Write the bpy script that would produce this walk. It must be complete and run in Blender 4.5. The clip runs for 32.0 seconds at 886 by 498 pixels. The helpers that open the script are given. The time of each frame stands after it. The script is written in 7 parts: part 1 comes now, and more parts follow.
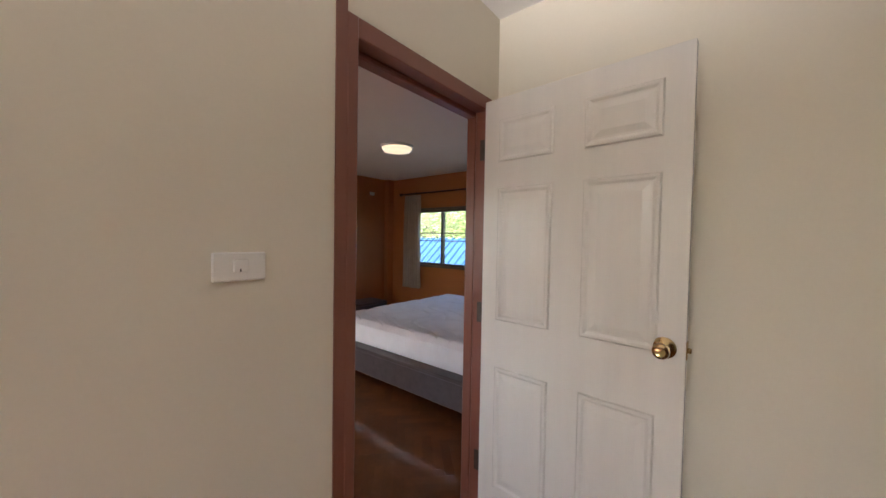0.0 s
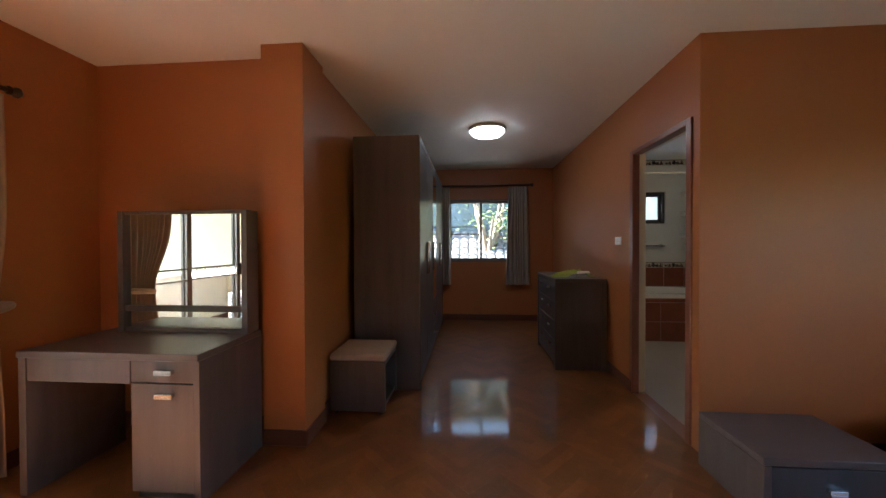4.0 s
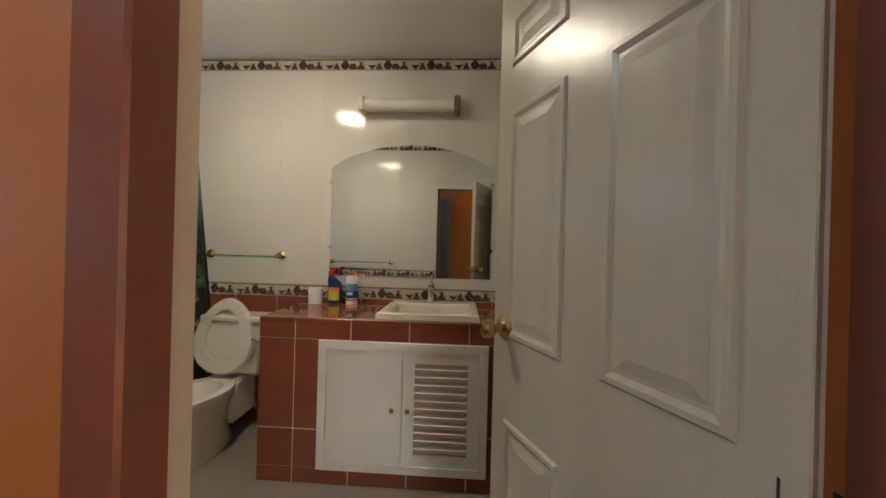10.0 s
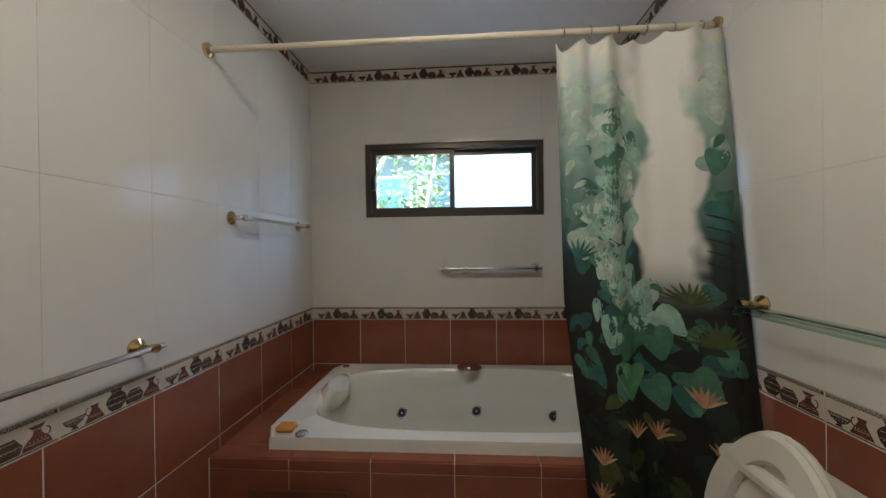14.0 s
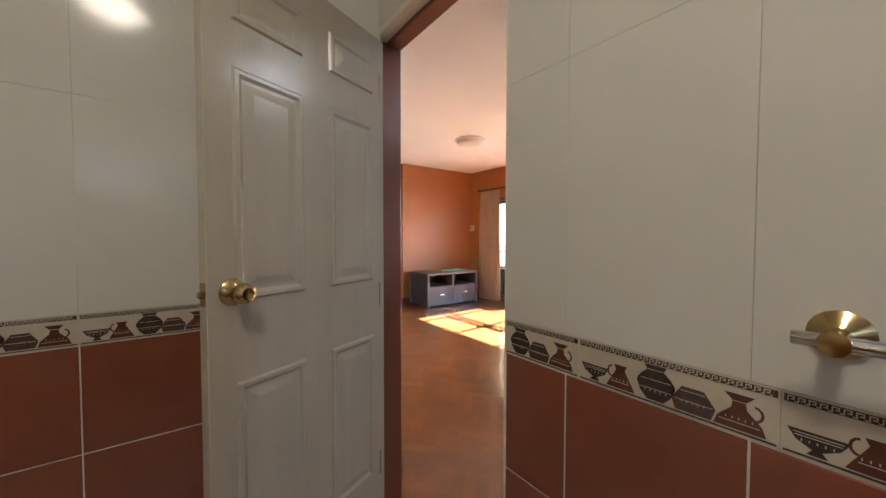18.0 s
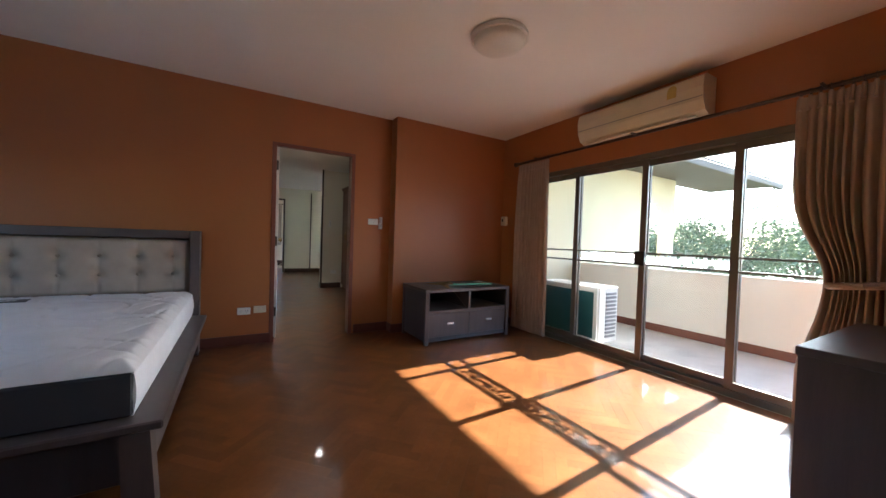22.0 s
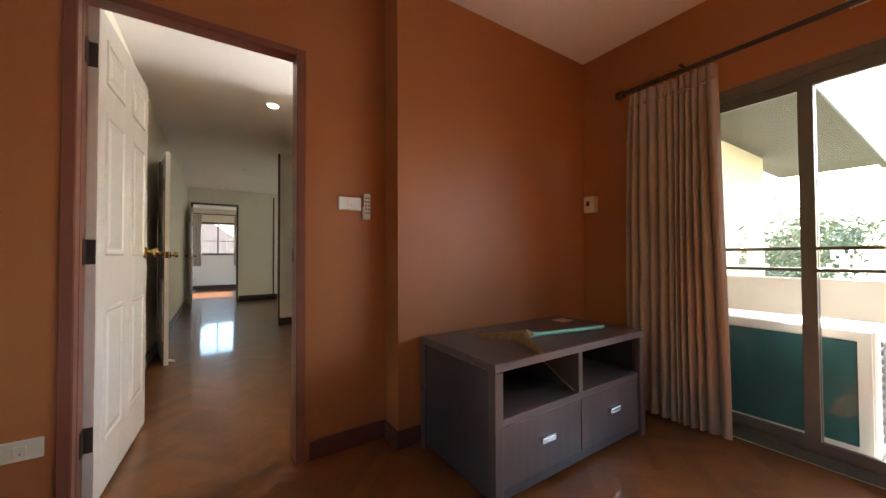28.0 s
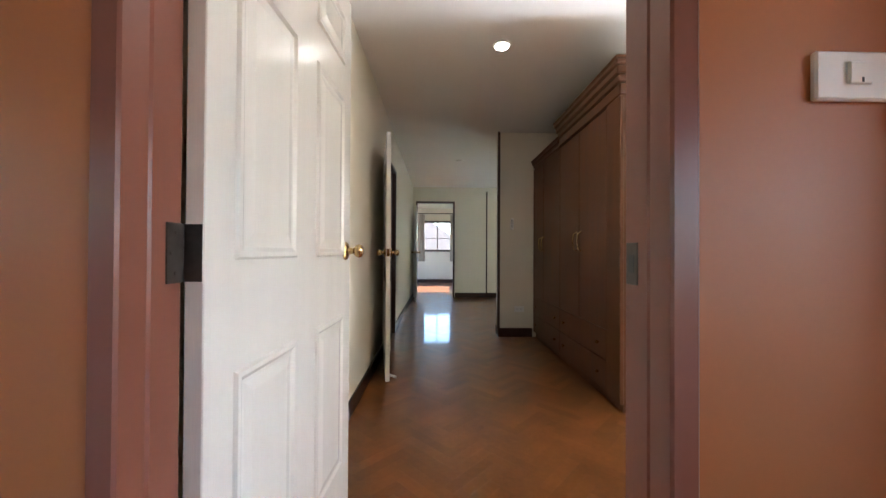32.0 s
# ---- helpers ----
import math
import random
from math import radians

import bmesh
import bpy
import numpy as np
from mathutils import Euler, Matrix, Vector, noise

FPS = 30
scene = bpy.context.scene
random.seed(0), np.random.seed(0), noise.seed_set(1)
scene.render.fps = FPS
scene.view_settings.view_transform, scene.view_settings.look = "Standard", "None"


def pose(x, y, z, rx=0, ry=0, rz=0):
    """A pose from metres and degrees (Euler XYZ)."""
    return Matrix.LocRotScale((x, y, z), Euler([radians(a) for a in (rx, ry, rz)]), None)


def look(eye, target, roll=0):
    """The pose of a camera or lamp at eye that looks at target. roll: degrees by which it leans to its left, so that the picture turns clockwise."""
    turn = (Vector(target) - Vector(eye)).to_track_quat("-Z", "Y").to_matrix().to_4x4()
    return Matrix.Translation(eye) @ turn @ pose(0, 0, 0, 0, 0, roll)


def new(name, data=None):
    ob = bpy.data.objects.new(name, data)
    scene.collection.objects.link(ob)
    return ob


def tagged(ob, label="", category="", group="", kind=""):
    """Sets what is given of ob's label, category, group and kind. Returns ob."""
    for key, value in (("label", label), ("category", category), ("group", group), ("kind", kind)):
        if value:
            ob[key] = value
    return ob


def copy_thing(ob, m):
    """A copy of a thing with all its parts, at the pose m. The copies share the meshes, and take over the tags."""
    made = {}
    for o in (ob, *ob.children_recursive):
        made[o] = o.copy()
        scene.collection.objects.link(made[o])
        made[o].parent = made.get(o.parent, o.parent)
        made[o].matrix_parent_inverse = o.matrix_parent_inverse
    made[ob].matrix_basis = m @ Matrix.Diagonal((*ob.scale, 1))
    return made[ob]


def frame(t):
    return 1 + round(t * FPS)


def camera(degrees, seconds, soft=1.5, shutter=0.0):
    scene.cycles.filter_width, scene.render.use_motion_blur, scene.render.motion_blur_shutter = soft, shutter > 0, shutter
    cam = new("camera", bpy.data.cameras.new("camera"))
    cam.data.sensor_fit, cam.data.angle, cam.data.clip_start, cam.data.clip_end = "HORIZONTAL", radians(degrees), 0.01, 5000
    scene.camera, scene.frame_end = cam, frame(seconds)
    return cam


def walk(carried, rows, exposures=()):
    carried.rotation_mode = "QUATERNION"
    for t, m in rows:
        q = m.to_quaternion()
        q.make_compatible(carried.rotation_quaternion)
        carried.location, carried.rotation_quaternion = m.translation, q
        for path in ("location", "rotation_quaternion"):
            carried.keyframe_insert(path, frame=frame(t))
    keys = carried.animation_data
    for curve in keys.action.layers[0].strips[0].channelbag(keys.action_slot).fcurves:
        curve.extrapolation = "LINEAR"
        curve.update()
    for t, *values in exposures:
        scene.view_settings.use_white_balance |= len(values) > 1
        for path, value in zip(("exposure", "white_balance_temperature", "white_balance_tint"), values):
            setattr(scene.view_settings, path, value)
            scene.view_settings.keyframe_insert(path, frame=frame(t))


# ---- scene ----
cam = camera(104.1, 32.0)
PATH = [
    (0, (-1.03, -1.022, 1.393), (0.522, 0.24, 1.337), 1.0),
    (0.5, (-0.685, -0.791, 1.382), (0.642, 0.703, 1.309), 1.0),
    (1, (-0.337, -0.47, 1.304), (0.681, 1.251, 1.262), 1.3),
    (1.5, (-0.096, -0.1, 1.268), (0.55, 1.793, 1.237), 1.4),
    (2, (0.073, 0.298, 1.24), (0.322, 2.283, 1.214), 1.1),
    (2.3, (0.114, 0.514, 1.203), (0.144, 2.514, 1.191), 0.9),
    (2.5, (0.153, 0.709, 1.202), (0.033, 2.705, 1.19), 0.5),
    (4.5, (0.171, 2.248, 1.268), (0.019, 4.242, 1.243), -0.2),
    (5, (0.249, 2.577, 1.26), (0.241, 4.577, 1.242), 0.3),
    (5.5, (0.321, 2.907, 1.236), (0.484, 4.9, 1.227), 0.8),
    (6, (0.379, 3.261, 1.22), (0.754, 5.226, 1.219), 1.3),
    (6.5, (0.379, 3.654, 1.214), (1.072, 5.53, 1.229), 1.5),
    (7, (0.384, 4.036, 1.23), (1.503, 5.693, 1.251), 1.2),
    (7.5, (0.407, 4.327, 1.23), (1.97, 5.575, 1.26), 0.6),
    (8, (0.501, 4.538, 1.237), (2.378, 5.23, 1.273), 0.2),
    (8.5, (0.658, 4.669, 1.227), (2.651, 4.897, 1.269), 0.3),
    (9, (0.87, 4.708, 1.211), (2.900, 4.766, 1.245), 0.0),
    (9.5, (1.083, 4.686, 1.221), (3.085, 4.718, 1.254), 0.9),
    (10, (1.246, 4.635, 1.255), (3.243, 4.744, 1.256), 1.5),
    (10.5, (1.385, 4.678, 1.239), (3.37, 4.926, 1.253), 2.2),
    (11, (1.55, 4.742, 1.259), (3.484, 5.25, 1.239), 1.9),
    (11.5, (1.715, 4.812, 1.235), (3.533, 5.646, 1.229), 1.1),
    (12, (1.85, 4.908, 1.235), (3.488, 6.055, 1.239), 0.1),
    (12.5, (2.002, 5.045, 1.28), (3.444, 6.431, 1.276), -0.7),
    (13, (2.218, 5.138, 1.291), (3.333, 6.799, 1.316), -0.8),
    (13.5, (2.503, 5.208, 1.328), (3.031, 7.137, 1.339), -0.9),
    (14, (2.677, 5.264, 1.371), (2.554, 7.26, 1.365), -0.7),
    (14.2, (2.768, 5.331, 1.379), (2.322, 7.28, 1.371), -0.2),
    (14.5, (2.783, 5.472, 1.397), (1.941, 7.287, 1.383), -0.1),
    (15, (2.786, 5.703, 1.427), (1.268, 7.005, 1.389), 0.9),
    (15.3, (2.818, 5.835, 1.441), (0.961, 6.577, 1.418), 0.7),
    (17.5, (2.345, 5.693, 1.183), (1.148, 4.092, 1.116), 0.5),
    (18, (2.298, 5.567, 1.188), (1.107, 3.962, 1.125), 0.1),
    (18.5, (2.284, 5.417, 1.183), (1.012, 3.874, 1.123), -0.3),
    (19, (2.24, 5.228, 1.168), (0.844, 3.797, 1.101), -1.3),
    (19.5, (2.125, 5.04, 1.155), (0.622, 3.727, 1.088), -1.2),
    (20, (1.955, 4.872, 1.135), (0.32, 3.702, 1.07), -1.3),
    (20.5, (1.667, 4.725, 1.124), (0.055, 3.545, 1.07), -0.5),
    (21, (1.343, 4.54, 1.122), (-0.23, 3.307, 1.075), 0.5),
    (21.5, (0.993, 4.242, 1.11), (-0.387, 2.795, 1.06), 1.4),
    (22, (0.73, 3.92, 1.095), (-0.284, 2.197, 1.048), 1.9),
    (22.5, (0.63, 3.507, 1.071), (0.061, 1.59, 1.041), 1.6),
    (23, (0.568, 3.176, 1.062), (0.447, 1.18, 1.043), 1.2),
    (23.5, (0.624, 2.919, 1.052), (0.769, 0.924, 1.046), 0.3),
    (24, (0.665, 2.722, 1.048), (0.910, 0.737, 1.046), -0.65),
    (24.5, (0.660, 2.532, 1.050), (0.845, 0.541, 1.048), -1.3),
    (25, (0.598, 2.342, 1.050), (0.581, 0.342, 1.047), -1.6),
    (25.5, (0.496, 2.163, 1.035), (0.162, 0.191, 1.048), -1.7),
    (26, (0.346, 2.044, 1.022), (-0.335, 0.163, 1.043), -2.0),
    (26.5, (0.189, 1.972, 1.031), (-0.84, 0.258, 1.035), -2.3),
    (28.5, (-0.045, 1.725, 1.011), (-1.134, 0.051, 1.05), -0.1),
    (29, (-0.061, 1.607, 1.014), (-0.797, -0.253, 1.049), -0.2),
    (29.5, (-0.027, 1.528, 1.021), (-0.471, -0.422, 1.05), -0.2),
    (30, (0.007, 1.468, 1.035), (-0.284, -0.511, 1.053), -0.2),
    (30.5, (0.014, 1.349, 1.046), (-0.168, -0.642, 1.057), -0.1),
    (31, (0.008, 1.112, 1.047), (-0.104, -0.885, 1.058), -0.2),
    (31.5, (-0.01, 0.829, 1.036), (-0.077, -1.17, 1.052), 0.0),
    (32, (-0.016, 0.489, 1.038), (-0.051, -1.511, 1.055), 0.3),
]
EXPOSURES = [
    (0, 2.75, 6350, 16), (1, 3.25, 6450, 11), (2, 3.35, 6050, 8), (4.5, 4.0, 6600, 10), (5, 4.5, 6900, 9), (6, 5.0, 5350, 7),
    (7, 4.95, 5350, 8), (8, 4.7, 6300, 10), (9, 4.4, 6600, 11), (10, 4.8, 6600, 11), (11, 5.0, 6500, 11), (12, 4.9, 6600, 12),
    (13, 4.85, 6350, 11), (14, 4.65, 5950, 11), (15, 4.5, 5900, 11), (18, 4.8, 6300, 12), (19, 4.1, 6700, 11), (20, 3.6, 6300, 11),
    (21, 3.6, 5900, 10), (22, 3.0, 5750, 8), (23, 3.25, 6200, 9), (24, 3.85, 6450, 10), (25, 4.1, 6700, 9), (26, 4.35, 6650, 10),
    (28.5, 3.3, 6700, 10), (29, 3.4, 6700, 10), (30, 4.1, 7000, 10), (31, 3.9, 6150, 9), (32, 3.7, 5850, 10),
]
walk(cam, [(t, look(eye, target, roll)) for t, eye, target, roll in PATH], EXPOSURES)

# ---- plan ----
CEIL = 2.515
WEST, EAST, FAR = -2.43, 3.60, 4.16      # bedroom faces
BX, BI, BE = 1.54, 1.65, 3.62            # bath wall outside, inside, mirror wall
BS, BN = 4.25, 7.54                      # bathroom south and north faces
DL, DN = -0.90, 7.72                     # dressing west and north faces
HALL_E, HALL_N, HALL_S = 0.53, -0.09, -7.40
BCEIL = 2.57
SUN = Vector((1.0, 0.05, -0.64)).normalized()

# ---- light ----
world = bpy.data.worlds.new("sky")
scene.world = world
world.use_nodes = True
wn = world.node_tree.nodes
sky = wn.new("ShaderNodeTexSky")
sky.sky_type, sky.sun_disc = "NISHITA", False
sky.sun_elevation, sky.sun_rotation = math.asin(-SUN.z), math.atan2(-SUN.x, -SUN.y)
world.node_tree.links.new(sky.outputs[0], wn["Background"].inputs[0])
wn["Background"].inputs[1].default_value = 0.15
sun = new("sun", bpy.data.lights.new("sun", "SUN"))
sun.data.energy, sun.data.angle, sun.data.color = 5.0, radians(0.55), (1.0, 0.93, 0.82)
sun.matrix_world = look((-30, 0, 20), Vector((-30, 0, 20)) + SUN)


# added area lamp standing in for sun reflected up through the unseen landing window
glow = new("landing_window_light", bpy.data.lights.new("landing_window_light", "AREA"))
glow.data.shape, glow.data.size, glow.data.size_y = "RECTANGLE", 1.56, 1.3
glow.data.energy, glow.data.spread, glow.data.color = 1.7, radians(24), (1.0, 0.98, 0.96)
glow.matrix_world = look((-3.585, -1.12, 1.60), (-2.585, -1.02, 2.02))


# ---- materials ----
def material(name, color, rough=0.5, metal=0.0, vary=0.06, scale=6.0, bump=0.02, grain=60.0, coat=0.0, island=0.0, piece=0.0,
             stretch=(1, 1, 1), second=None, emit=0.0, spec=0.5):
    m = bpy.data.materials.new(name)
    m.use_nodes = True
    nt = m.node_tree
    n, link = nt.nodes, nt.links.new
    b = n["Principled BSDF"]
    b.inputs["Roughness"].default_value, b.inputs["Metallic"].default_value = rough, metal
    b.inputs["Coat Weight"].default_value, b.inputs["Coat Roughness"].default_value = coat, 0.09
    b.inputs["Specular IOR Level"].default_value = spec
    geo, mp = n.new("ShaderNodeNewGeometry"), n.new("ShaderNodeMapping")
    link(geo.outputs["Position"], mp.inputs["Vector"])
    mp.inputs["Scale"].default_value = stretch
    big, fine, mix = n.new("ShaderNodeTexNoise"), n.new("ShaderNodeTexNoise"), n.new("ShaderNodeMix")
    for tex, s, d in ((big, scale, 4), (fine, grain, 3)):
        tex.inputs["Scale"].default_value, tex.inputs["Detail"].default_value = s, d
        link(mp.outputs[0], tex.inputs["Vector"])
    mix.data_type = "RGBA"
    dark = second or tuple(c * (1 - 3 * vary) for c in color)
    light = color if second else tuple(min(1, c * (1 + vary)) for c in color)
    mix.inputs["A"].default_value, mix.inputs["B"].default_value = (*dark, 1), (*light, 1)
    add = n.new("ShaderNodeMath")
    add.operation, add.use_clamp = "MULTIPLY_ADD", True
    link(fine.outputs["Fac"], add.inputs[0])
    add.inputs[1].default_value = 0.5
    sub = n.new("ShaderNodeMath")
    sub.operation = "MULTIPLY_ADD"
    link(big.outputs["Fac"], sub.inputs[0])
    sub.inputs[1].default_value, sub.inputs[2].default_value = 1.6, -0.5
    link(sub.outputs[0], add.inputs[2])
    link(add.outputs[0], mix.inputs["Factor"])
    out = mix.outputs["Result"]
    if island or piece:
        hue, rnd = n.new("ShaderNodeHueSaturation"), n.new("ShaderNodeMapRange")
        link(geo.outputs["Random Per Island"] if island else n.new("ShaderNodeObjectInfo").outputs["Random"], rnd.inputs["Value"])
        rnd.inputs["To Min"].default_value, rnd.inputs["To Max"].default_value = 1 - (island or piece), 1 + (island or piece)
        link(rnd.outputs[0], hue.inputs["Value"])
        link(out, hue.inputs["Color"])
        out = hue.outputs[0]
    link(out, b.inputs["Base Color"])
    rr = n.new("ShaderNodeMapRange")
    link(big.outputs["Fac"], rr.inputs["Value"])
    rr.inputs["To Min"].default_value, rr.inputs["To Max"].default_value = rough * 0.8, min(1, rough * 1.2)
    link(rr.outputs[0], b.inputs["Roughness"])
    if bump:
        bp = n.new("ShaderNodeBump")
        bp.inputs["Strength"].default_value, bp.inputs["Distance"].default_value = bump * 5, 0.004
        link(fine.outputs["Fac"], bp.inputs["Height"])
        link(bp.outputs[0], b.inputs["Normal"])
        link(bp.outputs[0], b.inputs["Coat Normal"])
    if emit:
        b.inputs["Emission Color"].default_value, b.inputs["Emission Strength"].default_value = (*color, 1), emit
    return m


def glass(name, tint=(0.95, 0.97, 0.97), rough=0.0):
    m = bpy.data.materials.new(name)
    m.use_nodes = True
    n, link = m.node_tree.nodes, m.node_tree.links.new
    n.clear()
    o, mx, tr, gl, fr = (n.new("ShaderNode" + k) for k in ("OutputMaterial", "MixShader", "BsdfTransparent", "BsdfGlossy", "LayerWeight"))
    tr.inputs[0].default_value = (*tint, 1)
    gl.inputs["Roughness"].default_value = 0.02
    fr.inputs[0].default_value = 0.5
    pw, ml = n.new("ShaderNodeMath"), n.new("ShaderNodeMath")
    pw.operation, ml.operation = "POWER", "MULTIPLY_ADD"
    pw.inputs[1].default_value, ml.inputs[1].default_value, ml.inputs[2].default_value = 5.0, 0.6, 0.03
    link(fr.outputs["Facing"], pw.inputs[0]), link(pw.outputs[0], ml.inputs[0])
    link(ml.outputs[0], mx.inputs[0]), link(tr.outputs[0], mx.inputs[1]), link(gl.outputs[0], mx.inputs[2]), link(mx.outputs[0], o.inputs[0])
    return m


ORANGE = material("orange_wall_paint", (0.40, 0.142, 0.042), 0.48, vary=0.03, scale=1.5, bump=0.012, grain=90)
WHITE = material("cream_wall_paint", (0.74, 0.68, 0.56), 0.5, vary=0.02, scale=1.2, bump=0.01, grain=90)
CEILING = material("white_ceiling_paint", (0.84, 0.815, 0.785), 0.7, vary=0.015, scale=1.5, bump=0.008)
TRIM = material("red_brown_gloss_paint", (0.21, 0.074, 0.047), 0.30, vary=0.02, scale=2, bump=0.01)
BASE = material("brown_skirting", (0.13, 0.043, 0.028), 0.35, vary=0.08, scale=5)
DARKTRIM = material("dark_wood_trim", (0.05, 0.022, 0.016), 0.35, vary=0.08)
PARQUET = material("varnished_parquet", (0.218, 0.081, 0.025), 0.35, vary=0.13, scale=4, bump=0.006, grain=40, island=0.13, coat=0.8, spec=0.2)
PARQUET1 = material("varnished_parquet_strip", (0.218, 0.081, 0.025), 0.35, vary=0.13, scale=4, bump=0.006, grain=40, piece=0.13, coat=0.8, spec=0.2)
for m in (PARQUET, PARQUET1):
    m.node_tree.nodes["Principled BSDF"].inputs["Coat Roughness"].default_value = 0.06
JOINT = material("dark_floor_joint", (0.05, 0.02, 0.012), 0.6)
LAMINATE = material("grey_brown_wood_laminate", (0.115, 0.086, 0.080), 0.42, vary=0.14, scale=3, bump=0.02, grain=45, stretch=(6, 6, 0.6), second=(0.066, 0.050, 0.047))
LAMTOP = material("grey_brown_laminate_top", (0.115, 0.088, 0.084), 0.38, scale=3, bump=0.015, grain=45, stretch=(0.8, 7, 7), second=(0.072, 0.055, 0.052))
LAMDARK = material("dark_blue_grey_laminate", (0.060, 0.052, 0.056), 0.33, scale=3, bump=0.02, grain=45, stretch=(6, 6, 0.6), second=(0.040, 0.035, 0.038))
DARKIN = material("dark_cabinet_inside", (0.03, 0.025, 0.025), 0.6)
CHROME = material("brushed_metal", (0.62, 0.61, 0.60), 0.25, 1.0, vary=0.02, bump=0.0)
STEEL = material("polished_chrome", (0.72, 0.71, 0.70), 0.1, 1.0, vary=0.02, bump=0.0)
BRASS = material("polished_brass", (0.60, 0.44, 0.21), 0.2, 1.0, vary=0.04, bump=0.0)
AGED = material("dark_aged_steel", (0.10, 0.085, 0.075), 0.4, 0.8, vary=0.12, scale=30)
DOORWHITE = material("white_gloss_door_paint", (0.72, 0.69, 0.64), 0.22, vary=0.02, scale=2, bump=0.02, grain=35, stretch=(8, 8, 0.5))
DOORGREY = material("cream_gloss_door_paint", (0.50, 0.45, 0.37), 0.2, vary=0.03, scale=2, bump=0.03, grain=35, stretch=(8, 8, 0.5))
MATTRESS = material("white_quilted_fabric", (0.80, 0.79, 0.81), 0.85, vary=0.03, scale=7, bump=0.03, grain=140)
MATSIDE = material("charcoal_mattress_fabric", (0.045, 0.045, 0.05), 0.85, bump=0.04, grain=150)
UPHOL = material("beige_grey_upholstery", (0.40, 0.31, 0.25), 0.8, vary=0.06, scale=9, bump=0.05, grain=180)
CURTAIN = material("taupe_satin_curtain", (0.38, 0.28, 0.225), 0.42, vary=0.05, scale=8, bump=0.02, grain=150, spec=0.6)
SHEER = material("silver_grey_satin_curtain", (0.40, 0.335, 0.28), 0.30, vary=0.05, scale=8, bump=0.02, grain=150)
ALU = material("bronze_window_frame", (0.075, 0.06, 0.048), 0.35, 0.5, vary=0.05)
ALUL = material("grey_brown_window_frame", (0.16, 0.14, 0.12), 0.4, 0.4, vary=0.05)
PLASTIC = material("white_plastic", (0.80, 0.78, 0.74), 0.35, vary=0.015, bump=0.0)
CREAMP = material("aged_cream_plastic", (0.68, 0.60, 0.46), 0.4, vary=0.03, bump=0.0)
BLACK = material("black_plastic", (0.02, 0.02, 0.022), 0.4, bump=0.0)
GREYP = material("grey_print", (0.25, 0.25, 0.26), 0.5, bump=0.0)
CERAMIC = material("cream_glazed_ceramic", (0.72, 0.68, 0.59), 0.08, vary=0.01, bump=0.0, coat=0.3)
TUB = material("ivory_acrylic_tub", (0.72, 0.70, 0.63), 0.12, vary=0.012, bump=0.0, coat=0.2)
TILEW = material("white_glazed_wall_tile", (0.68, 0.645, 0.59), 0.11, vary=0.015, scale=2.5, bump=0.006, grain=9, piece=0.012, spec=0.24)
TILER = material("terracotta_marbled_tile", (0.27, 0.088, 0.050), 0.08, vary=0.1, scale=7, bump=0.003, piece=0.06, second=(0.215, 0.066, 0.040))
TILEF = material("beige_grey_floor_tile", (0.31, 0.26, 0.215), 0.3, vary=0.02, scale=3, bump=0.006, piece=0.03)
GROUT = material("pale_pink_grout", (0.66, 0.55, 0.48), 0.7)
GROUTW = material("cream_grout", (0.68, 0.63, 0.57), 0.4)
LISTEL = material("cream_border_tile", (0.60, 0.52, 0.42), 0.15, vary=0.05, scale=12, bump=0.0)
POT_R = material("printed_pot_red_brown", (0.13, 0.05, 0.035), 0.15, vary=0.15, scale=30, bump=0.0)
POT_D = material("printed_pot_dark_brown", (0.065, 0.045, 0.038), 0.15, vary=0.15, scale=30, bump=0.0)
POT_B = material("printed_pot_umber", (0.10, 0.06, 0.05), 0.15, vary=0.15, scale=30, bump=0.0)
MIRROR = material("mirror_glass", (0.86, 0.88, 0.87), 0.01, 1.0, vary=0.0, bump=0.0)
GLASS = glass("clear_window_glass")
LAMP_W = material("warm_lit_diffuser", (1.0, 0.84, 0.56), 0.4, emit=0.15, bump=0.0)
LAMP_C = material("cool_lit_diffuser", (0.82, 0.92, 1.0), 0.4, emit=1.6, bump=0.0)
LAMP_B = material("amber_lit_diffuser", (1.0, 0.91, 0.73), 0.4, emit=2.1, bump=0.0)
LAMP_O = material("unlit_opal_diffuser", (0.72, 0.69, 0.64), 0.3, bump=0.0)
SPOT = material("lit_downlight", (1.0, 0.92, 0.80), 0.4, emit=9.0, bump=0.0)
FROST = glass("frosted_pane")
fn, fl = FROST.node_tree.nodes, FROST.node_tree.links.new
fn.clear()
fo, fx, ft, fd = (fn.new("ShaderNode" + k) for k in ("OutputMaterial", "MixShader", "BsdfTranslucent", "BsdfDiffuse"))
ft.inputs[0].default_value, fd.inputs[0].default_value, fx.inputs[0].default_value = (0.92, 0.95, 0.96, 1), (0.8, 0.8, 0.8, 1), 0.2
fl(ft.outputs[0], fx.inputs[1]), fl(fd.outputs[0], fx.inputs[2]), fl(fx.outputs[0], fo.inputs[0])
WOOD = material("brown_teak_wood", (0.165, 0.066, 0.030), 0.45, spec=0.25, vary=0.1, scale=3, bump=0.015, grain=40, stretch=(6, 6, 0.5), second=(0.095, 0.041, 0.019))
MASONRY = material("white_masonry_paint", (0.78, 0.75, 0.68), 0.8, vary=0.04, scale=1.5, bump=0.03)
YELLOWM = material("pale_yellow_render", (0.72, 0.62, 0.42), 0.8, vary=0.04, scale=1.5, bump=0.03)
BALTILE = material("grey_balcony_tile", (0.55, 0.53, 0.50), 0.5, vary=0.1, scale=6)
